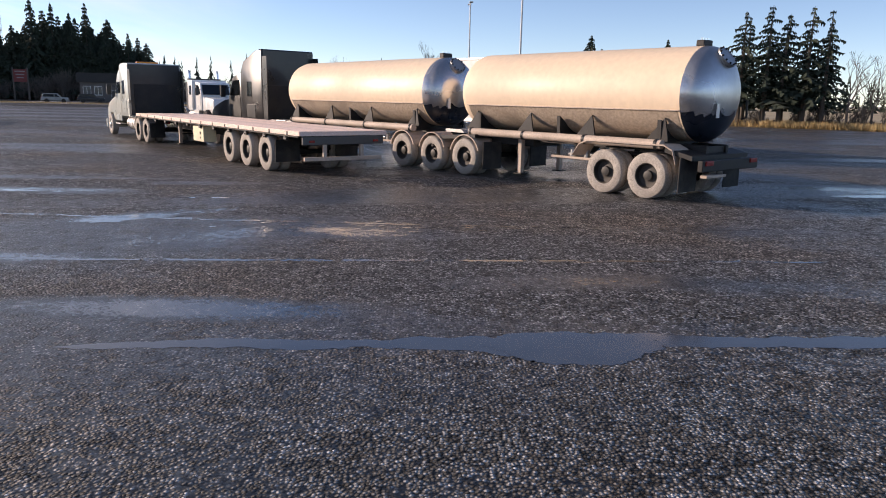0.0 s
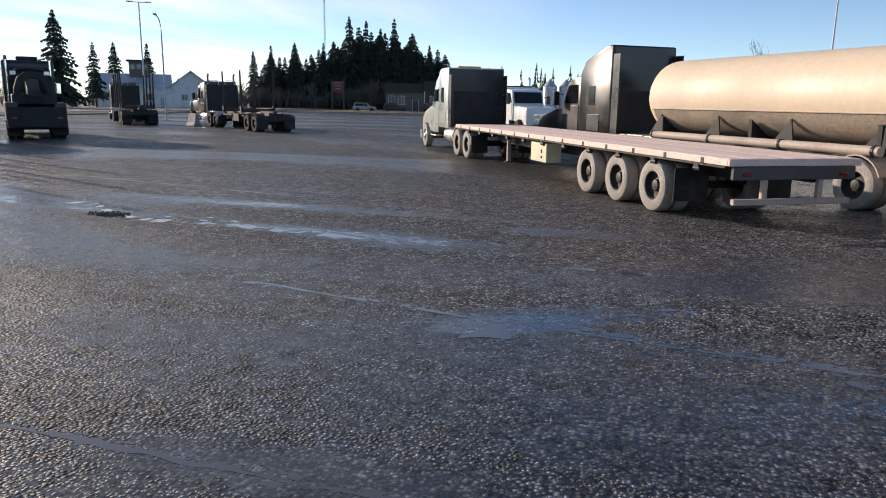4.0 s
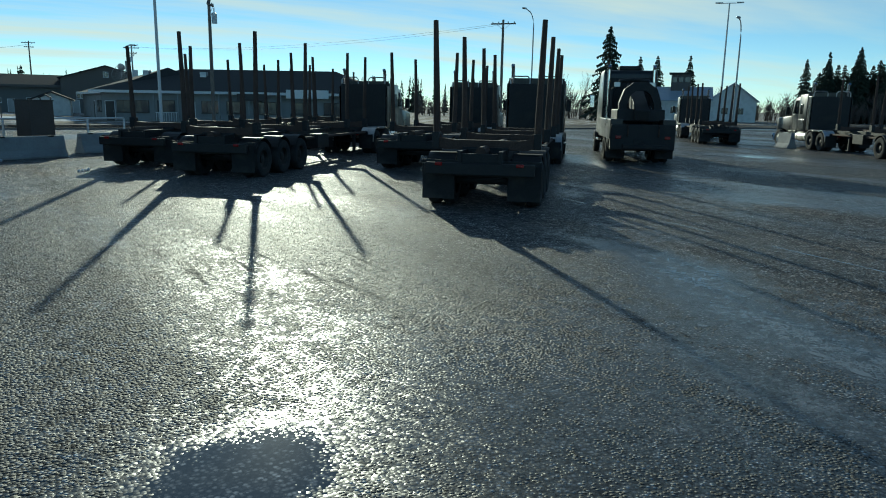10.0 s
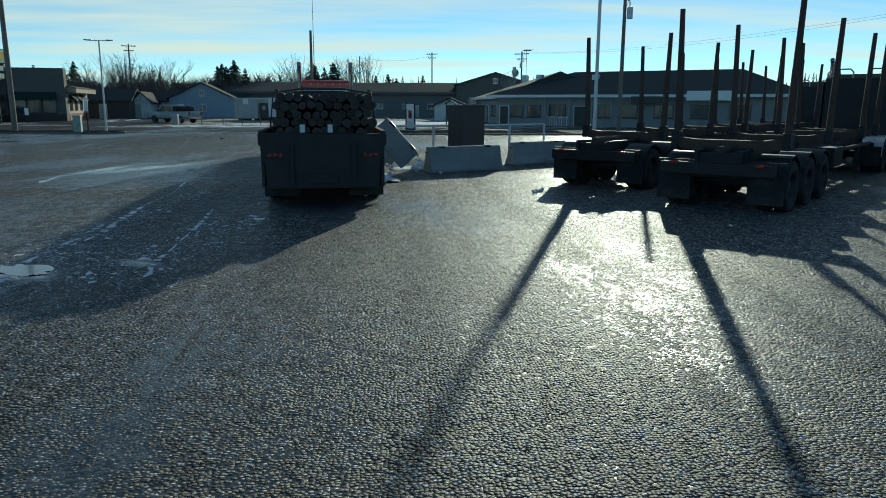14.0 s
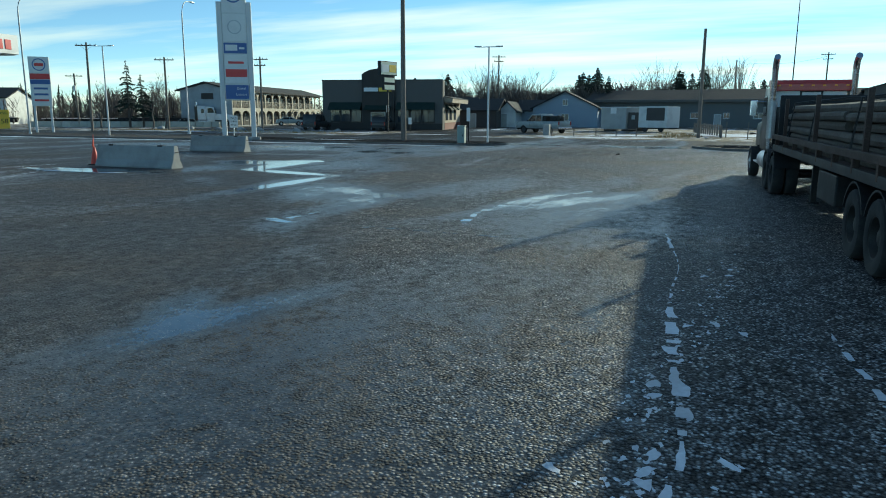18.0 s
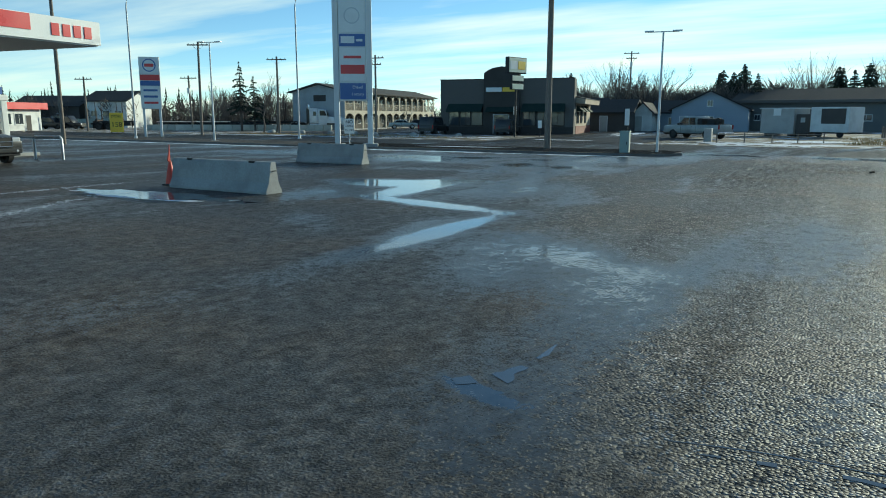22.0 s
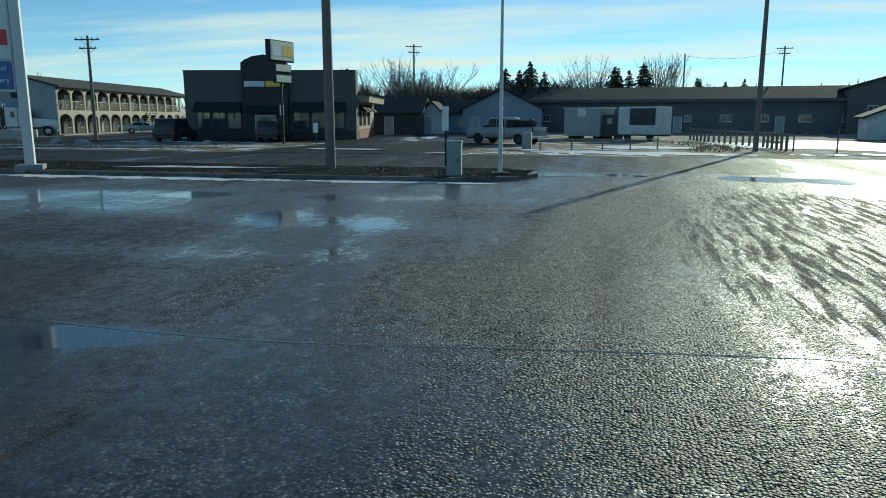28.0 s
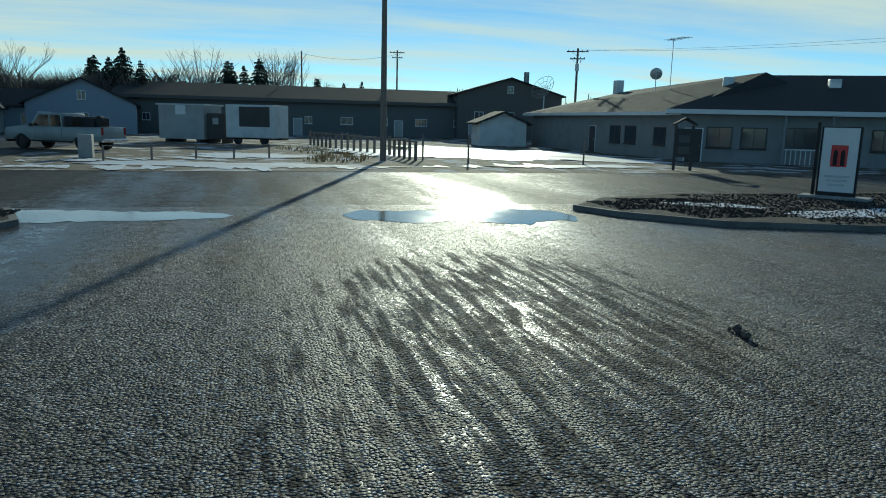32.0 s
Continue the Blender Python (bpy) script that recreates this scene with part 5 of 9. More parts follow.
def davit(x, y, h, yaw, label="grey steel street light with a curved arm", r=0.085):
    p = thing("street_lamp", pose(x, y, 0, 0, 0, yaw), label, "street lamp", "street lamps")
    part("base", lathe(B(), [(0, 0.2), (0.03, 0.2), (0.05, 0.13), (0.3, 0.12)], n=12), M["galv"], p)
    pts = [(0, 0, 0), (0, 0, h - 1.6)] + [(1.6 * (1 - math.cos(a)), 0, h - 1.6 + 1.5 * math.sin(a)) for a in [i * math.pi / 12 for i in range(1, 6)]] + [(2.4, 0, h)]
    part("mast", tube(B(), pts, [r, r * 0.75] + [r * 0.55] * 6, 10), M["greypole"], p, smooth=True)
    part("lamp_head", box(B(), (2.7, 0, h), (0.7, 0.28, 0.13), None, 0.04), M["galv"], p)
    return p


def twin_lamp(x, y, h, yaw, label="pale steel lamp post with two flat heads", base=0.5):
    p = thing("lot_lamp", pose(x, y, 0, 0, 0, yaw), label, "lamp post", "lot lamps")
    part("footing", lathe(B(), [(0, 0.3), (base * 0.3, 0.3), (base * 0.3, 0.0)], n=16), M["concrete"], p)
    part("mast", tube(B(), [(0, 0, 0), (0, 0, h)], [0.075, 0.05], 10), M["trimw"], p, smooth=True)
    part("arm", tube(B(), [(0, -0.8, h), (0, 0.8, h)], 0.03, 8), M["trimw"], p)
    for s in (1, -1):
        part("lamp_head", box(B(), (0, s * 0.72, h + 0.03), (0.26, 0.5, 0.07), None, 0.015), M["galv"], p)
    return p


wood_pole(-66.9, -14.5, 11.5, "thick weathered wooden pole standing in the gravel bed", 0, r=0.2)
twin_lamp(-66.2, -7.75, 6.5, 10)
wood_pole(-88.3, 4.7, 9.5, "tall wooden pole by the fence", 0, r=0.17)
wood_pole(-139.5, -31.3, 12.0, arms=2, yaw=20, transformer=True)
wood_pole(-97.6, -49.8, 9.2, arms=2, yaw=10)
wood_pole(-79.96, -60.2, 9.8, arms=1, yaw=30, lean=-2)
wood_pole(-89.5, -58.0, 8.8, arms=1, yaw=30)
wood_pole(-57.3, -48.5, 11.5, "tall wooden pole behind the fuel canopy", 0)
wood_pole(-84.7, -88.0, 7.1, arms=1, yaw=30)
wood_pole(-95.3, -80.0, 7.5, arms=1, yaw=30, transformer=True, lean=4)
twin_lamp(-65.7, -42.1, 7.6, 20)
davit(-66.0, -52.2, 12.5, 200)
davit(-76.3, -42.9, 13.0, 200)
wood_pole(-123.7, 32.7, 10.2, arms=2, yaw=-27, transformer=True)
wood_pole(-159.2, 6.4, 11.6, arms=0, yaw=0)
wood_pole(-161.1, 20.9, 12.6, arms=2, yaw=-12)
wood_pole(-60.5, 54.8, 10.0, arms=1, yaw=130)
davit(-66.7, 63.3, 12.0, -60)
davit(-46.5, 70.0, 9.8, -60)
twin_lamp(-41.0, 60.9, 9.9, 130)
twin_lamp(12.0, 63.9, 9.6, 0)
twin_lamp(13.9, 48.6, 11.0, 30)
p = thing("radio_mast", pose(-116, 233, 0), "thin lattice radio mast far behind the trees", "mast")
for a in (0, 120, 240):
    part("leg", tube(B(), [(0.5 * math.cos(radians(a)), 0.5 * math.sin(radians(a)), 0), (0.15 * math.cos(radians(a)), 0.15 * math.sin(radians(a)), 37)], 0.06, 5), M["galv"], p)
for k in range(18):
    z = 1 + 2 * k
    part("rung", tube(B(), [(0.4, 0.1, z), (-0.3, 0.3, z + 1), (-0.2, -0.35, z + 2)], 0.035, 4), M["galv"], p)


twin_lamp(-39.7, 20.8, 13.0, 40, "tall pale lot lamp mast behind the barriers")
wood_pole(-61.0, 28.5, 10.2, "utility pole with stacked insulators behind the trucks", 2, 60, True)


# ---- cables between poles ----
def cable(a, b, sag, label="black overhead cable between poles", r=0.018):
    pts = []
    for i in range(13):
        t = i / 12
        pts.append((a[0] + (b[0] - a[0]) * t, a[1] + (b[1] - a[1]) * t, a[2] + (b[2] - a[2]) * t - sag * 4 * t * (1 - t)))
    ob = part("overhead_cable", tube(B(), pts, r, 5), M["ink"])
    tagged(ob, label, "cable", "overhead cables")


cable((-60.5, 54.8, 9.7), (-123.7, 32.7, 10.0), 1.0, r=0.009)
cable((-60.2, 55.5, 9.7), (-123.4, 33.5, 10.0), 1.2, r=0.009)
cable((-159.2, 6.4, 11.3), (-161.1, 20.9, 12.0), 0.8)
cable((-57.3, -48.5, 11.3), (-66.9, -14.5, 11.3), 0.7)


# ---- signs ----
def sign_face(p, w, z0, z1, material, y, name="sign_panel", label="", x=0.0):
    return part(name, BX((x, y, (z0 + z1) / 2), (w, 0.05, z1 - z0), 0.012), M[material], p, label)


# tall fuel sign: local x across, y to the front
p = thing("fuel_sign", pose(-63.2, -26.3, 0, 0, 0, -56), "tall white fuel price sign with coloured panels on two legs", "sign")
for s in (-1.05, 1.05):
    part("leg", BX((s, 0, 5.0), (0.34, 0.34, 9.9), 0.02), M["trimw"], p)
    part("footing", BX((s, 0, 0.15), (0.95, 0.95, 0.34), 0.03), M["concrete"], p)
part("panel_frame", BX((0, 0, 7.5), (1.72, 0.3, 9.0), 0.02), M["trimw"], p)
for s in (1, -1):
    y = s * 0.165
    f = sign_face(p, 1.62, 9.2, 11.9, "signwhite", y)
    part("logo_ring", lathe(B(), [(-0.01, 0.62), (0.012, 0.62), (0.012, 0.52), (-0.01, 0.52)], (0, y + s * 0.03, 10.5), "y", 28), M["signblue"], f)
    part("logo_bar", BX((0, y + s * 0.03, 10.5), (0.8, 0.02, 0.3), 0.005), M["signred"], f)
    f = sign_face(p, 1.62, 7.2, 9.1, "signwhite", y)
    part("ring_left", lathe(B(), [(-0.01, 0.5), (0.012, 0.5), (0.012, 0.42), (-0.01, 0.42)], (0, y + s * 0.03, 8.2), "y", 28), M["galv"], f)
    f = sign_face(p, 1.62, 6.35, 7.1, "signblue", y)
    part("price_box", BX((0.28, y + s * 0.03, 6.75), (0.85, 0.02, 0.42), 0.005), M["signwhite"], f)
    part("label_bar", BX((-0.45, y + s * 0.03, 6.72), (0.4, 0.02, 0.14), 0.004), M["signwhite"], f)
    f = sign_face(p, 1.62, 4.2, 6.25, "signwhite", y)
    part("red_band", BX((0, y + s * 0.03, 4.95), (1.5, 0.02, 0.55), 0.004), M["signred"], f)
    part("thin_red_bar", BX((0, y + s * 0.03, 5.7), (1.1, 0.02, 0.16), 0.004), M["signred"], f)
    f = sign_face(p, 1.62, 3.1, 4.1, "signblue", y)
    words("Diesel", 0.26, M["signwhite"], f, pose(-0.3, y + s * 0.03, 3.85, 90, 0, 180 if s > 0 else 0))
    words("Lottery", 0.26, M["signwhite"], f, pose(-0.3, y + s * 0.03, 3.42, 90, 0, 180 if s > 0 else 0))

p = thing("fuel_sign", pose(-73.2, -59.3, 0, 0, 0, -44), "smaller white fuel sign with red and blue panels", "sign")
for s in (-0.75, 0.75):
    part("leg", BX((s, 0, 1.5), (0.22, 0.22, 3.0), 0.015), M["trimw"], p)
part("panel_frame", BX((0, 0, 5.2), (1.9, 0.28, 5.0), 0.02), M["trimw"], p)
for s in (1, -1):
    y = s * 0.155
    f = sign_face(p, 1.8, 6.1, 7.6, "signwhite", y)
    part("logo_ring", lathe(B(), [(-0.01, 0.62), (0.012, 0.62), (0.012, 0.52), (-0.01, 0.52)], (0, y + s * 0.03, 6.9), "y", 28), M["signblue"], f)
    part("logo_bar", BX((0, y + s * 0.03, 6.9), (0.85, 0.02, 0.3), 0.005), M["signred"], f)
    sign_face(p, 1.8, 5.45, 6.0, "signred", y)
    sign_face(p, 1.8, 4.95, 5.4, "signblue", y)
    f = sign_face(p, 1.8, 2.75, 4.9, "signwhite", y)
    for k in range(3):
        part("label_bar", BX((0, y + s * 0.03, 4.5 - 0.6 * k), (1.3, 0.02, 0.2), 0.004), M["signblue" if k < 2 else "signred"], f)

p = thing("no_trucks_sign", pose(-53.0, -18.6, 0, 0, 0, -50), "white sign on a thin post that bars large trucks", "sign")
part("post", tube(B(), [(0, 0, 0), (0, 0, 1.95)], 0.03, 8), M["galv"], p)
f = part("panel", BX((0, 0.045, 1.6), (0.46, 0.02, 0.68), 0.008), M["signwhite"], p)
for k, wd in enumerate(("NO", "LARGE", "TRUCKS")):
    words(wd, (0.21, 0.12, 0.11)[k], M["ink"], f, pose(0, 0.06, 1.79 - 0.19 * k, 90, 0, 180))
p = thing("price_board", pose(-80.8, -76.1, 0, 0, 0, -38), "yellow diesel price board standing on the ground", "sign")
f = part("panel", BX((0, 0, 1.22), (1.5, 0.1, 2.3), 0.02), M["signyellow"], p)
words("DIESEL", 0.4, M["ink"], f, pose(0, 0.055, 1.95, 90, 0, 180))
words("158", 0.82, M["ink"], f, pose(0, 0.055, 0.95, 90, 0, 180))
for s in (-0.6, 0.6):
    part("foot", BX((s, 0, 0.05), (0.1, 0.7, 0.1), 0.01), M["chassis"], p)

p = thing("parking_sign", pose(-70.3, -10.7, 0, 0, 0, 262), "narrow white sign on a dark post", "sign")
part("post", tube(B(), [(0, 0, 0), (0, 0, 2.5)], 0.05, 8), M["chassis"], p)
part("panel", BX((0, 0.06, 2.02), (0.3, 0.03, 1.0), 0.01), M["signwhite"], p)

p = thing("shop_sign", pose(-92.5, -28.8, 0, 0, 0, 167), "lit pylon sign of the sandwich shop with two small boards", "sign")
part("post", tube(B(), [(0, 0, 0), (0, 0, 6.0)], 0.09, 10), M["chassis"], p)
bd = part("cabinet", BX((0, 0, 7.0), (2.9, 0.42, 1.55), 0.04), M["chassis"], p)
for s in (1, -1):
    f = part("face", BX((0, s * 0.22, 7.0), (2.7, 0.03, 1.38), 0.02), M["signcream"], bd)
    part("white_bar", BX((0.62 * s, s * 0.24, 7.0), (1.15, 0.02, 0.8), 0.02), M["signwhite"], f)
    part("yellow_bar", BX((-0.62 * s, s * 0.24, 7.0), (1.15, 0.02, 0.8), 0.02), M["signyellow"], f)
for z in (5.75, 4.95):
    b2 = part("small_board", BX((0.15, 0, z), (1.9, 0.3, 0.6), 0.02), M["chassis"], p)
    for s in (1, -1):
        part("board_face", BX((0.15, s * 0.16, z), (1.75, 0.02, 0.5), 0.01), M["signcream"], b2)
part("notice", BX((0.1, 0.12, 2.6), (0.45, 0.03, 0.8), 0.01), M["signwhite"], p)
p = thing("drive_sign", pose(-93.5, -26.5, 0, 0, 0, 258), "small white sign on a short post", "sign")
part("post", tube(B(), [(0, 0, 0), (0, 0, 1.1)], 0.04, 8), M["chassis"], p)
part("panel", BX((0, 0.05, 1.25), (0.45, 0.04, 0.75), 0.01), M["signwhite"], p)

p = thing("advert_board", pose(-68.6, 14.4, 0.12, 0, 0, 215) @ Matrix.Scale(0.62, 4), "white advert board with two small bottle shapes on a red ground", "sign")
part("frame", BX((0, 0, 1.75), (1.7, 0.2, 3.3), 0.02), M["chassis"], p)
part("post", BX((1.0, 0, 1.8), (0.14, 0.16, 3.6), 0.02), M["chassis"], p)
part("footing", BX((0, 0, 0.08), (3.0, 1.2, 0.16), 0.02), M["concrete"], p)
for s in (1, -1):
    f = part("face", BX((0, s * 0.11, 1.85), (1.52, 0.03, 3.0), 0.01), M["signwhite"], p)
    part("red_patch", BX((0, s * 0.13, 2.05), (0.7, 0.02, 1.0), 0.03), M["signred"], f)
    for k in (-0.16, 0.16):
        part("bottle_shape", lathe(B(), [(1.6, 0.0), (1.6, 0.1), (2.2, 0.1), (2.36, 0.04), (2.55, 0.04), (2.55, 0)], (k, s * 0.1, 0.0), "z", 12), M["ink"], f)
    for k in range(3):
        part("label_bar", BX((0, s * 0.13, 1.1 - 0.2 * k), (1.1 - 0.2 * k, 0.02, 0.09), 0.01), M["galv"], f)

# utility boxes and bollards
def steel_box(x, y, yaw, w, d, h, material, name, label):
    p = thing(name, pose(x, y, 0, 0, 0, yaw), label, "utility box")
    part("body", BX((0, 0, h / 2 + 0.05), (w, d, h), 0.02), M[material], p)
    part("lid", BX((0, 0, h + 0.07), (w + 0.06, d + 0.06, 0.06), 0.015), M[material], p)
    part("plinth", BX((0, 0, 0.05), (w + 0.15, d + 0.15, 0.12), 0.01), M["concrete"], p)
    part("handle", BX((w / 2 + 0.01, d * 0.25, h * 0.55), (0.02, 0.04, 0.16), 0.005), M["chassis"], p)
    return p


steel_box(-64.7, -9.1, 8, 0.46, 0.5, 1.2, "boxgreen", "utility_cabinet", "pale green steel utility cabinet in the gravel bed")
p = thing("bollard", pose(-88.6, -9.4, 0), "short square concrete bollard by the road", "bollard")
part("block", BX((0, 0, 0.55), (0.6, 0.6, 1.1), 0.04), M["concrete"], p)
steel_box(-40.4, 15.9, 120, 1.05, 1.0, 2.0, "darkwall", "steel_bin", "dark steel bin behind the concrete barriers")

# pipe rail behind the barriers
p = thing("pipe_rail", pose(-43.5, 16.5, 0, 0, 0, 118), "white pipe rail with posts behind the barriers", "rail")
for k in range(5):
    part("post", tube(B(), [(-4 + 2 * k, 0, 0), (-4 + 2 * k, 0, 1.25)], 0.05, 8), M["trimw"], p)
part("top_pipe", tube(B(), [(-4, 0, 1.25), (4, 0, 1.25)], 0.045, 8), M["trimw"], p)


# ---- buildings: local x along the front, y to the back ----
def shell(p, w, d, h, wall, z=0.0, name="wall", x=0.0, y=0.0):
    """Four walls with thickness, each an own part."""
    t = 0.25
    part(name, BX((x + w / 2, y + t / 2, z + h / 2), (w, t, h)), M[wall], p)
    part(name, BX((x + w / 2, y + d - t / 2, z + h / 2), (w, t, h)), M[wall], p)
    part(name, BX((x + t / 2, y + d / 2, z + h / 2), (t, d - 2 * t, h)), M[wall], p)
    part(name, BX((x + w - t / 2, y + d / 2, z + h / 2), (t, d - 2 * t, h)), M[wall], p)


def window(p, x, z, w, h, y=-0.01, frame="trimw", bars=1, side=None):
    """A window in the front (or, with side = x, in an end wall, x then being the depth)."""
    at = None if side is None else pose(side, 0, 0, 0, 0, 90)
    f = part("window", BX((x, y - 0.02, z), (w, 0.09, h), 0.01), M[frame], p, at=at)
    part("pane", BX((x, y - 0.055, z), (w - 0.14, 0.04, h - 0.14), 0.004), M["pane"], f)
    for i in range(bars):
        part("bar", BX((x - w / 2 + w * (i + 1) / (bars + 1), y - 0.075, z), (0.05, 0.03, h - 0.1)), M[frame], f)
    part("sill", BX((x, y - 0.09, z - h / 2 - 0.03), (w + 0.12, 0.12, 0.05), 0.006), M[frame], f)
    return f


def door(p, x, w=0.95, h=2.05, y=-0.01, material="palewall", z=0.0):
    d = part("door", BX((x, y - 0.02, z + h / 2), (w, 0.07, h), 0.01), M[material], p)
    part("handle", BX((x + w * 0.38, y - 0.08, z + 1.0), (0.03, 0.05, 0.12), 0.006), M["steel"], d)
    part("frame", BX((x, y - 0.005, z + h / 2 + 0.03), (w + 0.16, 0.05, h + 0.06), 0.004), M["trimw"], d)
    return d


def gable(p, w, d, z, rise, over=0.4, material="shingle", wall=None, x=0.0, y=0.0, along="x"):
    """A pitched roof with thickness, ridge along x or y."""
    if along == "x":
        r = B()
        prism(r, [(y - over, z - rise * over / (d / 2)), (y + d / 2, z + rise), (y + d + over, z - rise * over / (d / 2)), (y + d + over, z - rise * over / (d / 2) + 0.18), (y + d / 2, z + rise + 0.2), (y - over, z - rise * over / (d / 2) + 0.18)], x - over, x + w + over, axis="x")
        part("roof", r, M[material], p)
        if wall:
            for xx in (x + 0.01, x + w - 0.26):
                part("gable_wall", prism(B(), [(y, z), (y + d, z), (y + d / 2, z + rise)], xx, xx + 0.25, axis="x"), M[wall], p)
    else:
        r = B()
        prism(r, [(x - over, z - rise * over / (w / 2)), (x + w / 2, z + rise), (x + w + over, z - rise * over / (w / 2)), (x + w + over, z - rise * over / (w / 2) + 0.18), (x + w / 2, z + rise + 0.2), (x - over, z - rise * over / (w / 2) + 0.18)], y - over, y + d + over)
        part("roof", r, M[material], p)
        if wall:
            for yy in (y + 0.01, y + d - 0.26):
                part("gable_wall", prism(B(), [(x, z), (x + w, z), (x + w / 2, z + rise)], yy, yy + 0.25), M[wall], p)


# sandwich shop
p = thing("sandwich_shop", pose(-102.0, -43.3, 0, 0, 0, 101.5), "flat-roofed brown stucco shop with dark awnings and a raised entry", "shop")
shell(p, 16.2, 1.4, 6.3, "stucco")
shell(p, 16.1, 12.0, 3.7, "tanwall", x=0.05, y=1.4)
part("roof", BX((8.1, 7.4, 3.8), (16.0, 11.9, 0.2)), M["shingle"], p)
part("front_cap", BX((8.1, 0.8, 6.25), (15.7, 1.0, 0.1)), M["shingle"], p)
part("parapet_cap", BX((8.1, 0.1, 6.34), (16.3, 0.34, 0.09), 0.01), M["stucco_dark"], p)
bm = B()
prism(bm, [(5.6, 0), (9.9, 0), (9.9, 7.0), (9.5, 7.3), (8.8, 7.6), (7.75, 7.75), (6.7, 7.6), (6.0, 7.3), (5.6, 7.0)], -0.55, -0.002)
part("entry_tower", bm, M["stucco_dark"], p, "arched dark stucco entry front")
lo = part("logo_panel", BX((7.75, -0.6, 5.1), (4.0, 0.06, 0.8), 0.03), M["stucco_dark"], p, "white and yellow shop sign")
part("white_bar", BX((6.85, -0.64, 5.1), (1.9, 0.04, 0.5), 0.03), M["signwhite"], lo)
part("yellow_bar", BX((8.75, -0.64, 5.1), (1.7, 0.04, 0.5), 0.03), M["signyellow"], lo)
for x0, x1 in ((1.0, 5.4), (10.2, 15.2)):
    part("awning", prism(B(), [(-0.02, 3.5), (-0.02, 2.55), (-1.0, 2.5), (-1.0, 2.62)], x0, x1, axis="x"), M["awning"], p)
    n = 3
    for i in range(n):
        window(p, x0 + (x1 - x0) * (i + 0.5) / n, 1.75, (x1 - x0) / n - 0.15, 1.6, frame="stucco_dark", bars=1)
part("awning", prism(B(), [(-0.56, 3.1), (-0.56, 2.6), (-1.3, 2.5), (-1.3, 2.6)], 6.0, 9.5, axis="x"), M["awning"], p)
door(p, 7.75, 1.8, 2.2, -0.56, "pane")
part("base_course", BX((8.1, -0.03, 0.4), (16.2, 0.06, 0.8)), M["stucco_dark"], p)
# canopy, windows and awnings along the shop's side
part("side_canopy", prism(B(), [(16.0, 3.55), (17.3, 3.45), (17.35, 3.95), (16.0, 4.25)], 0.9, 13.3), M["tanwall"], p, "pale sloping canopy over the side wall")
part("canopy_trim", prism(B(), [(16.0, 4.27), (17.4, 3.97), (17.4, 4.05), (16.0, 4.35)], 0.8, 13.4), M["stucco_dark"], p)
for y in (3.0, 5.8, 9.0):
    w_ = part("side_window", BX((16.17, y, 1.9), (0.08, 1.5, 1.4), 0.01), M["stucco_dark"], p)
    part("pane", BX((16.2, y, 1.9), (0.06, 1.36, 1.26), 0.004), M["pane"], w_)
    part("awning", prism(B(), [(16.16, 3.3), (16.16, 2.7), (16.95, 2.55), (16.95, 2.66)], y - 1.0, y + 1.0), M["awning"], p)
part("side_base", BX((16.19, 7.4, 0.45), (0.08, 11.8, 0.9)), M["redwood"], p)

# motel
p = thing("motel", pose(-110.0, -64.5, 0, 0, 0, 193.3), "long two-storey motel with arched balconies and grey end wall", "motel")
Lm, Dm, Hm = 41.0, 8.5, 5.5
# inner wall darker than the end wall, the arcade's shade put into its colour
shell(p, Lm, Dm - 1.7, Hm, "darkwall", y=1.7)
gable(p, Lm, Dm, Hm, 1.1, 0.6, "shingle", None)
part("end_wall", prism(B(), [(0, 0), (Dm, 0), (Dm, Hm), (Dm / 2, Hm + 1.05), (0, Hm)], -0.12, 0.12, axis="x"), M["motelgrey"], p)
part("end_sign", BX((-0.16, 4.0, 4.6), (0.08, 2.0, 0.9), 0.02), M["stucco_dark"], p)
part("balcony_floor", BX((Lm / 2, 0.85, 2.75), (Lm, 1.7, 0.2)), M["cream"], p)
part("walkway", BX((Lm / 2, 0.7, 0.06), (Lm, 2.2, 0.12)), M["concrete"], p)
nb = 13
for fl in (0, 1):
    z0, h = (0.12, 2.55) if fl == 0 else (2.86, 2.6)
    for i in range(nb):
        x0, x1 = Lm * i / nb, Lm * (i + 1) / nb
        prof = [(x0, z0), (x0 + 0.2, z0)]
        w = x1 - x0
        for k in range(9):
            a = math.pi - math.pi * k / 8
            prof.append((x0 + w / 2 + (w / 2 - 0.2) * math.cos(a), z0 + h - 0.95 + 0.7 * math.sin(a)))
        prof += [(x1 - 0.2, z0), (x1, z0), (x1, z0 + h), (x0, z0 + h)]
        bm = B()
        prism(bm, prof, -0.02, 0.16)
        part("arch", bm, M["cream"], p)
        dr = part("door", BX((x0 + w * 0.35, 1.66, z0 + 1.0), (0.9, 0.07, 2.0), 0.01), M["stucco" if (i + fl) % 4 else "palewall"], p)
        wdw = part("window", BX((x0 + w * 0.72, 1.66, z0 + 1.25), (1.1, 0.08, 1.1), 0.01), M["trimw"], p)
        part("pane", BX((x0 + w * 0.72, 1.62, z0 + 1.25), (1.0, 0.03, 1.0)), M["pane"], wdw)
        if fl:
            rl = part("railing", BX((x0 + w / 2, 0.06, z0 + 1.0), (w - 0.3, 0.05, 0.06)), M["cream"], p)
            for k in range(10):
                part("baluster", BX((x0 + 0.3 + (w - 0.6) * k / 9, 0.06, z0 + 0.5), (0.04, 0.04, 1.0)), M["cream"], rl)
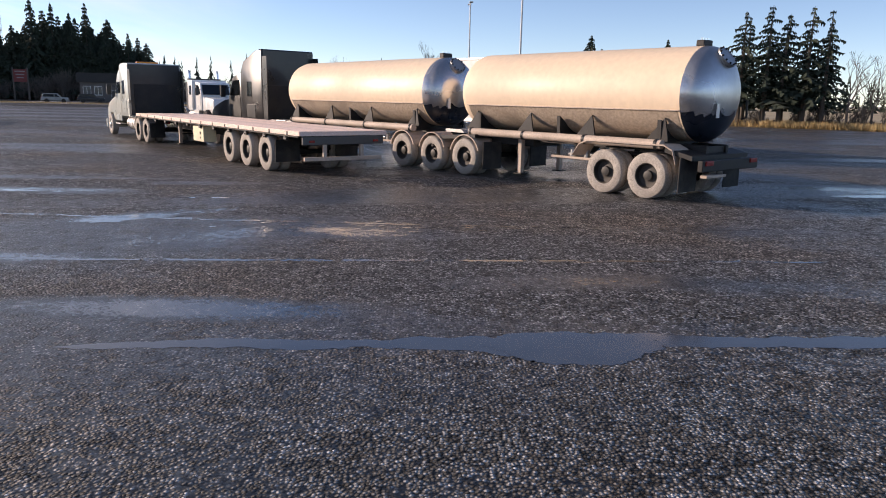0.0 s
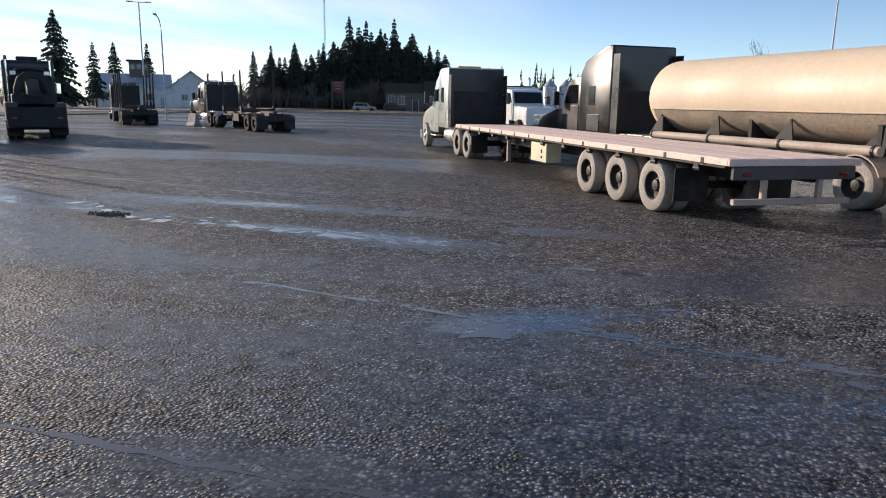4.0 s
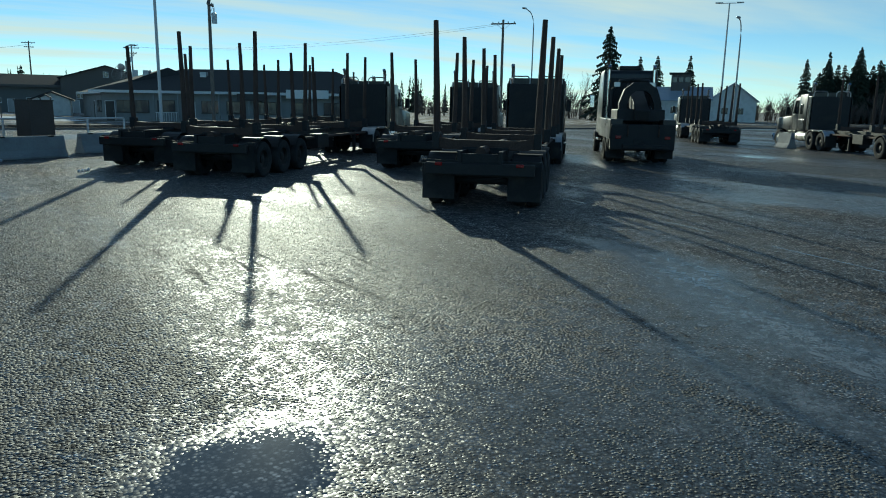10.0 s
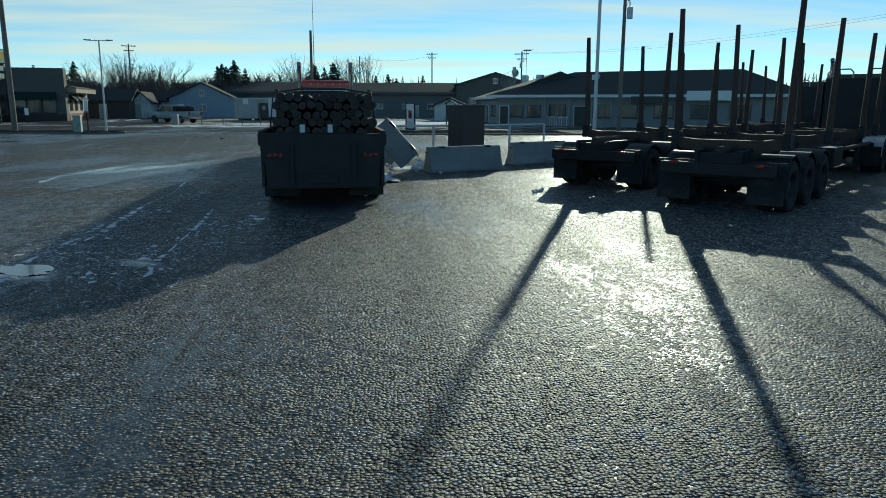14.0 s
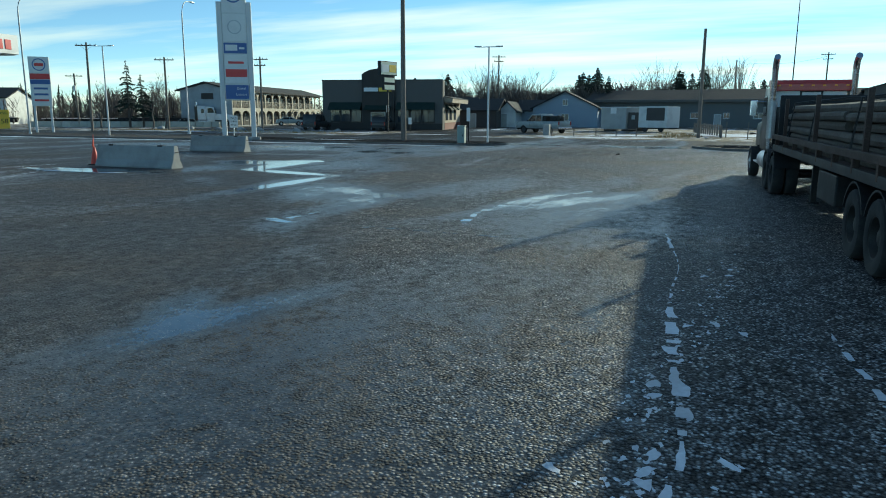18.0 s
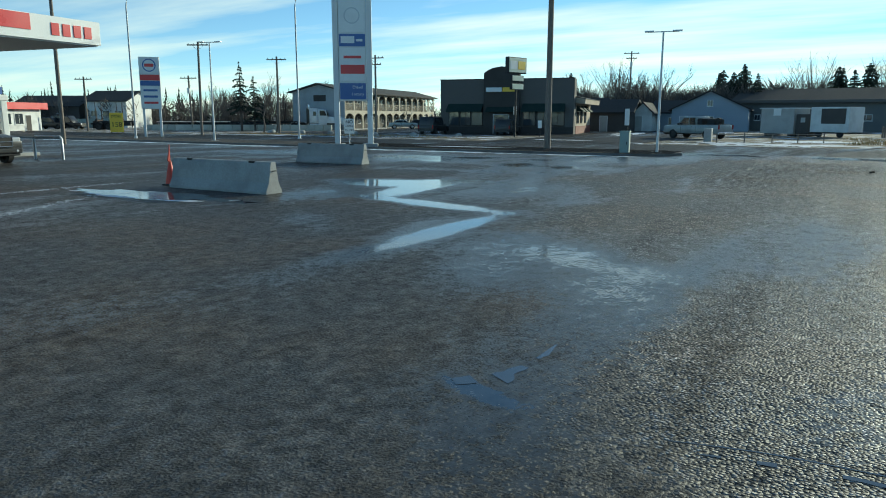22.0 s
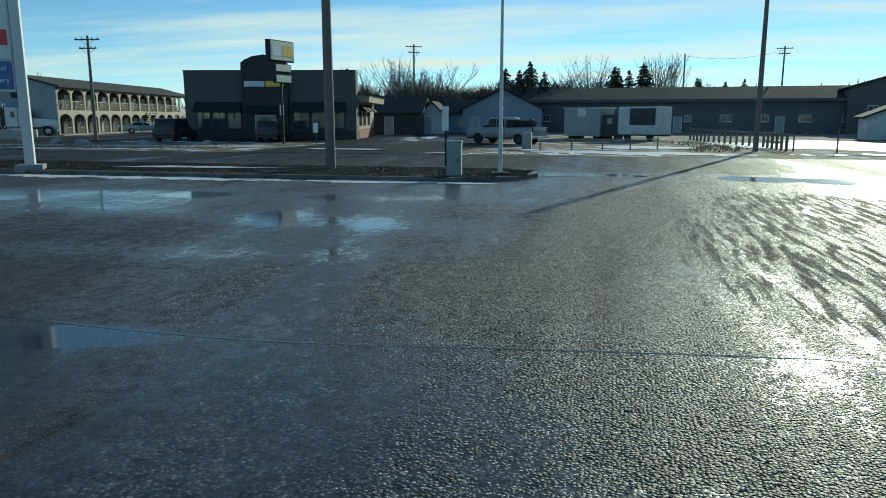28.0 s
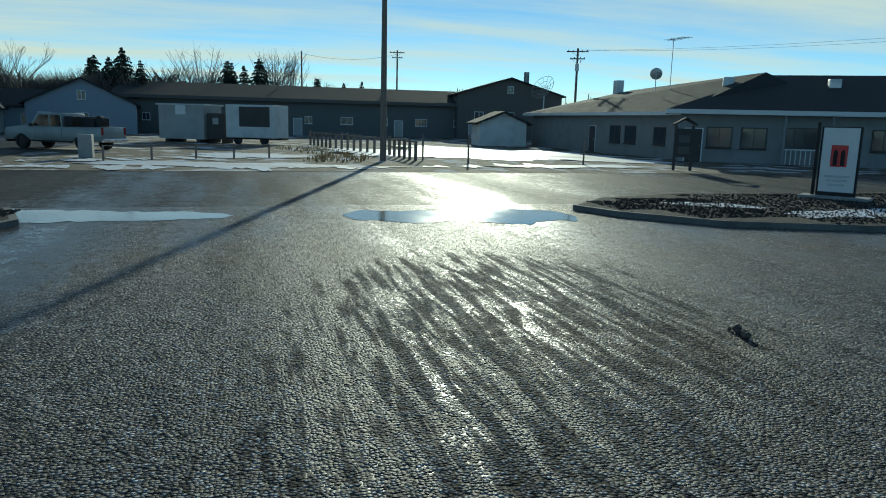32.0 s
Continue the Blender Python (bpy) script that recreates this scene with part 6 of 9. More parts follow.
for i in range(9):
    part("stair_tread", BX((22.0 + i * 0.32, -0.9, 0.25 + i * 0.29), (0.34, 1.1, 0.06)), M["concrete"], p)
for s in (-0.38, -1.42):
    part("stringer", prism(B(), [(21.8, 0.05), (22.1, 0.05), (25.0, 2.7), (25.0, 2.9), (24.7, 2.9)], s - 0.04, s + 0.04), M["cream"], p)


def house(x, y, yaw, w, d, h, rise, wall, roof, label, along="x", wins=2, dr=True, chimney=False, name="house"):
    p = thing(name, pose(x, y, 0, 0, 0, yaw), label, "house")
    shell(p, w, d, h, wall)
    gable(p, w, d, h, rise, 0.45, roof, wall, along=along)
    for i in range(wins):
        window(p, w * (i + 0.7) / (wins + 0.4), h * 0.52, 1.2, 1.1)
    if dr:
        door(p, w * 0.12 + 0.4)
    if along == "y" and rise > 1.5:
        window(p, w / 2, h + rise * 0.35, 0.8, 0.9)
    if chimney:
        part("chimney", BX((w * 0.75, d * 0.5, h + rise + 0.4), (0.6, 0.6, 1.8), 0.02), M["concrete"], p)
    return p


house(-130.5, -22.5, 97, 10.0, 11, 3.0, 2.4, "bluewall", "shingle", "pale blue house with a steep gable", "y", 1)
house(-132.0, -25.5, 97, 5.5, 9, 2.6, 1.6, "bluewall", "shingle", "low blue side wing of a house", "x", 1, False)
house(-122.0, -30.5, 97, 4.6, 8, 2.6, 1.6, "darkwall", "shingle", "low dark house with a long dark roof", "x", 0)
# narrow block added as the sunlit white gable end of the dark house
house(-126.0, -26.6, 97, 2.5, 8, 2.6, 1.2, "whitewall", "shingle", "narrow white block standing in for the sunlit gable of the dark house", "y", 0)
house(-121.5, -38.5, 97, 8.5, 8, 2.7, 1.7, "darkwall", "shingle", "dark house behind the shop", "x", 1)
house(-150.0, -8.0, 97, 7.0, 8, 3.2, 1.6, "stucco", "shingle", "distant brown house with a low roof", "x", 2)

# long low dark building
p = thing("long_building", pose(-143.5, -16.0, 0, 0, 0, 86.0), "long low dark building with small windows and a flat eave", "building")
shell(p, 44, 13, 4.2, "longwall")
part("roof", prism(B(), [(-0.9, 4.0), (-0.9, 4.4), (6.5, 6.2), (13.9, 4.4), (13.9, 4.0)], -0.8, 44.8, axis="x"), M["shingle"], p)
part("eave_band", BX((22, -0.93, 4.2), (45, 0.08, 0.4)), M["stucco"], p)
for k in range(9):
    window(p, 3.0 + 4.7 * k, 1.9, 1.5 if k % 2 else 0.9, 0.9)
door(p, 20.5); door(p, 33.0)

# two-storey house with a big dish
p = house(-139.0, 24.0, 82, 13.5, 11, 5.6, 2.0, "stucco", "shingle", "two-storey brown house with a wide gable", "y", 3, True, True, "two_storey_house")
p = thing("satellite_dish", pose(-131.0, 32.2, -0.9, 0, 0, 200), "large mesh satellite dish on a post", "satellite dish")
part("mast", tube(B(), [(0, 0, 0), (0, 0, 6.3)], 0.07, 8), M["galv"], p)
dish = part("dish_rim", lathe(B(), [(0.32, 1.5), (0.32, 1.53), (0.36, 1.53), (0.36, 1.5)], (0, 0, 0), "x", 24), M["galv"], p, at=pose(0, 0, 7.1, 0, -35, 0))
for k in range(12):
    a = k * math.pi / 6
    part("rib", tube(B(), [(0, 0.1 * math.cos(a), 0.1 * math.sin(a)), (0.12, 0.8 * math.cos(a), 0.8 * math.sin(a)), (0.34, 1.5 * math.cos(a), 1.5 * math.sin(a))], 0.02, 5), M["galv"], dish)
for r in (0.5, 0.95):
    part("mesh_ring", lathe(B(), [(0.13 * r * r, r), (0.15 * r * r + 0.03, r), (0.15 * r * r + 0.03, r - 0.03)], (0, 0, 0), "x", 24), M["galv"], dish)
house(-114.5, 18.8, 83, 4.4, 4, 2.1, 0.9, "whitewall", "shingle", "small white shed with a pitched roof", "y", 0, False, name="shed")

# white roadside building with a wide hipped roof
p = thing("roadside_building", pose(-91.6, 24.4, 0, 0, 0, 57.0), "long white building with wide dark hipped roof and shaded porch", "building")
Lw, Dw, Hw = 30.0, 16.0, 3.2
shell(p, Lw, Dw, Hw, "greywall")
bm = B()
o, rz = 0.9, 2.7
v = [bm.verts.new(c) for c in ((-o, -o, Hw), (Lw + o, -o, Hw), (Lw + o, Dw + o, Hw), (-o, Dw + o, Hw), (6, Dw / 2, Hw + rz), (Lw - 6, Dw / 2, Hw + rz))]
w2 = [bm.verts.new((c.co.x, c.co.y, Hw - 0.22)) for c in v[:4]]
for q in ((v[0], v[1], v[5], v[4]), (v[1], v[2], v[5]), (v[2], v[3], v[4], v[5]), (v[3], v[0], v[4])):
    bm.faces.new(q)
for i in range(4):
    j = (i + 1) % 4
    bm.faces.new((v[i], w2[i], w2[j], v[j]))
bm.faces.new(w2[::-1])
part("roof", bm, M["shingle"], p)
part("fascia", BX((Lw / 2, -o - 0.03, Hw - 0.1), (Lw + 2 * o, 0.06, 0.28)), M["trimw"], p)
for x in (2.4, 4.4):
    window(p, x, 1.55, 1.5, 1.3, frame="darkwall")
door(p, 0.9, material="darkwall")
door(p, 9.5, 1.2, material="darkwall")
for x in (7.0, 11.8, 14.5, 18.0, 21.5, 25.0):
    window(p, x, 1.6, 1.9, 1.3, frame="darkwall", bars=2)
for x in (6.0, 8.6, 13.0, 16.2, 19.6):
    part("porch_post", BX((x, -0.75, 1.5), (0.16, 0.16, 3.0), 0.01), M["greywall"], p)
part("porch_rail", BX((7.3, -0.75, 0.95), (2.4, 0.06, 0.08)), M["trimw"], p)
for k in range(9):
    part("baluster", BX((6.2 + 0.27 * k, -0.75, 0.5), (0.05, 0.04, 0.9)), M["trimw"], p)
part("name_board", BX((16.5, -0.98, 2.7), (3.0, 0.06, 0.7), 0.01), M["darkwall"], p)
part("name_board", BX((22.5, -0.98, 3.1), (4.5, 0.06, 0.9), 0.01), M["signwhite"], p)
for x, hgt in ((3.0, 1.3), (9.5, 1.1)):
    part("roof_vent", BX((x, 5.0, Hw + 1.7), (0.7, 0.7, hgt), 0.02), M["galv"], p)
for k in range(9):
    window(p, 1.6 + 1.6 * k, 1.6, 1.0, 1.1, frame="trimw", side=-0.01) if k in (2, 6) else None

# its side wing
p = thing("side_wing", pose(-117.0, 25.0, 0, 0, 0, 0.5), "white single-storey wing with a dark hipped roof", "building")
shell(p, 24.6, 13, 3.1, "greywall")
bm = B()
v = [bm.verts.new(c) for c in ((-0.7, -0.7, 3.1), (25.2, -0.7, 3.1), (25.2, 13.7, 3.1), (-0.7, 13.7, 3.1), (7, 6.5, 5.3), (24, 6.5, 5.9))]
w2 = [bm.verts.new((c.co.x, c.co.y, 2.9)) for c in v[:4]]
for q in ((v[0], v[1], v[5], v[4]), (v[1], v[2], v[5]), (v[2], v[3], v[4], v[5]), (v[3], v[0], v[4])):
    bm.faces.new(q)
for i in range(4):
    j = (i + 1) % 4
    bm.faces.new((v[i], w2[i], w2[j], v[j]))
bm.faces.new(w2[::-1])
part("roof", bm, M["shingle"], p)
part("fascia", BX((12.3, -0.73, 3.0), (26.0, 0.06, 0.24)), M["trimw"], p)
window(p, 16.0, 1.5, 1.5, 1.3, frame="darkwall")
window(p, 18.2, 1.5, 1.5, 1.3, frame="darkwall")
door(p, 12.4, material="darkwall")
window(p, 22.0, 1.5, 1.4, 1.2, frame="darkwall")
part("chimney_vent", BX((5.5, 6.0, 5.5), (0.7, 0.7, 1.4), 0.02), M["galv"], p)
ant = part("tv_antenna", tube(B(), [(16.7, 4.0, 4.4), (16.7, 4.0, 8.7)], 0.03, 6), M["galv"], p)
for k in range(6):
    part("element", tube(B(), [(16.2 + 0.42 * k, 3.5, 8.61), (16.2 + 0.42 * k, 4.5, 8.61)], 0.015, 4), M["galv"], ant)
part("boom", tube(B(), [(16.0, 4.0, 8.61), (18.6, 4.0, 8.61)], 0.02, 5), M["galv"], ant)
d2 = part("roof_dish", lathe(B(), [(0, 0.0), (0.03, 0.25), (0.1, 0.45), (0.12, 0.45), (0.05, 0.25), (0.02, 0.0)], (0, 0, 0), "y", 18), M["galv"], p, at=pose(16.9, 2.6, 6.0, 20, 0, 60))
part("dish_mast", tube(B(), [(16.9, 2.6, 4.8), (16.9, 2.6, 6.0)], 0.03, 6), M["galv"], p)


# info booth by the road
p = thing("info_booth", pose(-82.5, 18.6, 0, 0, 0, 75), "narrow dark wooden notice board with a peaked top", "notice board")
for s in (-0.42, 0.42):
    part("post", BX((s, 0, 1.1), (0.12, 0.12, 2.2), 0.01), M["darkwall"], p)
part("board", BX((0, 0, 1.35), (0.72, 0.08, 1.4), 0.01), M["darkwall"], p)
part("roof", prism(B(), [(-0.56, 2.2), (0, 2.5), (0.56, 2.2), (0.56, 2.28), (0, 2.6), (-0.56, 2.28)], -0.2, 0.2), M["shingle"], p)
for k in range(2):
    part("notice", BX((0, -0.05, 1.0 + 0.55 * k), (0.56, 0.02, 0.36), 0.005), M["stucco"], p)

# site cabins
p = thing("site_cabin", pose(-113.0, -8.6, 0, 0, 0, 60), "pale plywood-sided cabin with a white notice", "cabin")
shell(p, 4.0, 2.6, 2.6, "palewall", 0.25)
part("roof", BX((2.0, 1.3, 2.92), (4.3, 2.9, 0.12), 0.01), M["galv"], p)
part("notice", BX((2.0, -0.03, 2.5), (0.9, 0.04, 0.7), 0.005), M["signwhite"], p)
for k in (0.6, 3.4):
    part("skid", BX((k, 1.3, 0.12), (0.3, 2.4, 0.26)), M["darkwall"], p)
p = thing("welding_skid", pose(-111.0, -4.9, 0, 0, 0, 62), "dark steel equipment box between the cabins", "equipment box")
part("body", BX((0.7, 0.9, 1.3), (1.5, 1.6, 2.0), 0.03), M["darkwall"], p)
part("white_plate", BX((0.7, 0.08, 1.7), (0.5, 0.03, 0.5), 0.01), M["palewall"], p)
for k in (0.15, 1.25):
    part("runner", BX((k, 0.9, 0.15), (0.12, 1.6, 0.3)), M["chassis"], p)
p = thing("site_trailer", pose(-109.5, -3.6, 0, 0, 0, 62), "white box trailer with a dark roll-up side", "trailer")
part("body", BX((2.1, 1.4, 1.75), (4.0, 2.6, 2.5), 0.05), M["whitewall"], p)
part("dark_panel", BX((2.5, 0.08, 2.1), (2.5, 0.06, 1.5), 0.02), M["darkwall"], p)
for k in (1.0, 3.2):
    part("wheel", lathe(B(), [(-0.1, 0.0), (-0.1, 0.33), (0.1, 0.33), (0.1, 0)], (k, 0.3, 0.33), "y", 14), M["tread"], p)
part("chassis", BX((2.1, 1.4, 0.45), (4.6, 1.2, 0.14)), M["chassis"], p)


# fences
def post_fence(name, pts, h, material, label, rails=1, r=0.06, step=2.0):
    p = thing(name, pose(0, 0, 0), label, "fence")
    for (x0, y0), (x1, y1) in zip(pts, pts[1:]):
        L = math.hypot(x1 - x0, y1 - y0)
        n = max(1, int(L / step))
        for i in range(n + 1):
            x, y = x0 + (x1 - x0) * i / n, y0 + (y1 - y0) * i / n
            part("post", tube(B(), [(x, y, 0), (x + random.uniform(-0.04, 0.04), y, h + random.uniform(-0.08, 0.05))], r, 7), M[material], p)
        for k in range(rails):
            z = h * (0.9 - 0.4 * k)
            part("rail", tube(B(), [(x0, y0, z), (x1, y1, z)], r * 0.6, 6), M[material], p)
    return p


post_fence("wooden_fence", [(-110, 3.0), (-104.4, 3.9), (-94.5, 6.3), (-89.0, 6.6)], 1.1, "wood", "row of weathered wooden fence posts", 1, 0.09, 1.1)
post_fence("wire_fence", [(-89, 7.0), (-86.6, 8.8), (-86.0, 15.0)], 1.4, "wood", "thin wire fence posts by the snow", 0, 0.05, 3.4)
post_fence("low_rail", [(-86.3, -8.3), (-88.2, -4.5), (-90.0, -1.0)], 0.75, "wood", "low broken pole rail along the road", 1, 0.05, 1.6)

# fuel canopy: reaches out to the sign corner
p = thing("fuel_canopy", pose(-45.8, -26.4, 0, 0, 0, 188.6), "white fuel station canopy with a red fascia band", "canopy")
# local x runs back along the front edge, y to the rear
Lc, Dc, z0, z1 = -20.0, 12.5, 4.95, 5.9
part("soffit", BX((Lc / 2, Dc / 2, z0 + 0.06), (-Lc, Dc, 0.12)), M["trimw"], p)
part("fascia", BX((Lc / 2, -0.05, (z0 + z1) / 2 + 0.05), (-Lc + 0.2, 0.1, z1 - z0), 0.01), M["signwhite"], p)
part("fascia", BX((0.05, Dc / 2, (z0 + z1) / 2 + 0.05), (0.1, Dc - 0.02, z1 - z0), 0.01), M["signwhite"], p)
part("fascia", BX((Lc / 2, Dc + 0.05, (z0 + z1) / 2 + 0.05), (-Lc + 0.2, 0.1, z1 - z0), 0.01), M["signwhite"], p)
part("red_band", BX((Lc / 2 - 1.6, -0.115, 5.62), (-Lc - 3.2, 0.03, 0.6), 0.005), M["signred"], p, "red band along the fascia")
part("top", BX((Lc / 2, Dc / 2, z1 + 0.02), (-Lc, Dc, 0.06)), M["galv"], p)
for k in range(4):
    part("logo_block", BX((-0.55 - 0.52 * k, -0.115, 5.45), (0.36, 0.03, 0.48), 0.01), M["signred"], p, "red block of the fascia sign")
for cx in (-1.4, -12.0):
    cy = 8.8
    part("column", BX((cx, cy, 2.5), (0.75, 0.75, 4.95), 0.03), M["trimw"], p)
    part("red_wedge", prism(B(), [(cx - 0.95, 3.75), (cx + 0.95, 3.75), (cx + 0.6, 3.2), (cx - 0.6, 3.2)], cy - 0.5, cy + 0.5), M["signred"], p)
    part("red_skirt", BX((cx, cy, 1.9), (0.8, 0.8, 0.55), 0.02), M["signred"], p)
    part("island", BX((cx + 1.4, cy, 0.09), (6.4, 1.3, 0.18), 0.03), M["concrete"], p)
for cx in (0.9, -9.6):
    q = thing("fuel_pump", pose(-45.8, -26.4, 0, 0, 0, 188.6) @ pose(cx, 8.6, 0.18), "white fuel pump in a tall frame with a blue top sign", "fuel pump", "fuel pumps")
    part("body", BX((0, 0, 0.9), (0.8, 0.5, 1.8), 0.03), M["trimw"], q)
    for s in (1, -1):
        part("frame_post", BX((s * 0.72, 0, 1.45), (0.34, 0.5, 2.9), 0.04), M["trimw"], q)
        part("screen", BX((0, s * 0.255, 1.45), (0.5, 0.03, 0.4), 0.01), M["glass"], q)
        part("nozzle_hose", tube(B(), [(0.3, s * 0.28, 1.2), (0.42, s * 0.4, 0.7), (0.3, s * 0.36, 0.4)], 0.025, 6), M["tread"], q)
    part("lintel", BX((0, 0, 2.75), (1.9, 0.6, 0.3), 0.04), M["trimw"], q)
    ts = part("top_sign", BX((0, 0, 3.1), (1.5, 0.4, 0.36), 0.03), M["signblue"], q)
    part("white_bar", BX((0, 0.21, 3.1), (0.8, 0.02, 0.1)), M["signwhite"], ts)
p = thing("hoop_guard", pose(-46.2, -31.5, 0, 0, 0, 100), "bent white steel pipe guard at the pump island", "guard rail")
part("hoop", tube(B(), [(-0.9, 0, 0), (-0.9, 0, 0.95), (-0.8, 0, 1.08), (0.8, 0, 1.08), (0.9, 0, 0.95), (0.9, 0, 0)], 0.06, 10), M["galv"], p, smooth=True)

# ---- north side buildings ----
p = thing("roadhouse", pose(-57.4, 150.2, 0, 0, 0, 19.5), "low grey roadhouse with a dark flat canopy roof", "building")
shell(p, 18.5, 10, 4.3, "stucco")
part("mansard", prism(B(), [(-1.0, 4.0), (-0.7, 6.2), (10.5, 6.2), (10.5, 4.0)], 7.8, 19.0, axis="x"), M["shingle"], p)
part("mansard", prism(B(), [(-0.4, 3.9), (-0.2, 5.7), (10.3, 5.7), (10.3, 3.9)], -0.5, 7.7, axis="x"), M["shingle"], p)
for x in (1.2, 3.2, 9.0, 11.0, 16.5):
    window(p, x, 2.3, 1.4, 1.7)
door(p, 6.2, 1.2, 2.3, material="darkwall"); door(p, 13.6, 1.4, 2.6, material="tanwall")
p = thing("service_building", pose(-116.0, 131.0, 0, 0, 0, 40), "pale building with a blue metal roof and a lookout turret", "building")
shell(p, 24, 12, 4.4, "whitewall")
gable(p, 15, 12, 4.4, 2.6, 0.6, "blueroof", "whitewall")
gable(p, 9, 12, 4.4, 3.4, 0.5, "blueroof", "whitewall", x=15.0, along="y")
for x in (2, 5, 8, 11, 18, 21):
    window(p, x, 2.2, 1.4, 1.4)
door(p, 13.5)
tw = part("turret", BX((9.0, 6.0, 8.0), (4.0, 4.0, 3.6), 0.02), M["stucco"], p)
part("turret_roof", BX((9.0, 6.0, 9.95), (5.0, 5.0, 0.3), 0.03), M["shingle"], tw)
for k in range(3):
    part("turret_window", BX((7.7 + 1.3 * k, 3.97, 8.6), (0.9, 0.06, 1.0), 0.01), M["pane"], tw)
for i, (x, y) in enumerate(((-24.5, 158.6), (-21.3, 159.4), (-18.2, 160.2), (-15.0, 160.9))):
    p = thing("grain_bin", pose(x, y, 0), "ribbed galvanised grain bin with a conical top", "grain bin", "grain bins")
    part("drum", lathe(B(), [(0, 1.4)] + [(0.4 * k + 0.2 * j, 1.4 + 0.03 * j) for k in range(13) for j in (0, 1)] + [(5.4, 1.4)], n=24), M["galv"], p, smooth=False)
    part("cone_top", lathe(B(), [(5.38, 1.5), (6.7, 0.3), (6.9, 0.3), (6.9, 0)], n=24), M["galv"], p, smooth=True)
house(-13.5, 160.0, 8, 8.0, 8, 4.6, 1.6, "whitewall", "shingle", "white farm shed by the grain bins", "x", 2)
p = thing("van_trailer", pose(11.6, 39.0, 0, 0, 0, 127.9), "long white box trailer parked beyond the tankers", "trailer")
part("box", BX((-1.0, 0, 2.55), (16.4, 2.58, 2.9), 0.04), M["white"], p)
part("roof_rail", BX((-1.0, 1.3, 3.98), (16.4, 0.05, 0.1), 0.01), M["alu"], p)
part("lower_rail", BX((-1.0, 1.3, 1.12), (16.4, 0.05, 0.14), 0.01), M["alu"], p)
for x in (-7.4, -6.1):
    axle(p, x)
    for s in (1, -1):
        wheel(p, x, s, dual=True)
for s in (1, -1):
    lg = part("landing_leg", BX((4.5, s * 0.75, 0.6), (0.12, 0.12, 1.0), 0.01), M["alu"], p)
    part("foot", BX((4.5, s * 0.75, 0.1), (0.28, 0.26, 0.03), 0.006), M["chassis"], lg)
tractor("parked_tractor", P(-8.0, 57.2, -57), "white", "white conventional tractor parked beyond the flatbed", 3.2, 5.2, 1.0, aero=False, stacks=True)


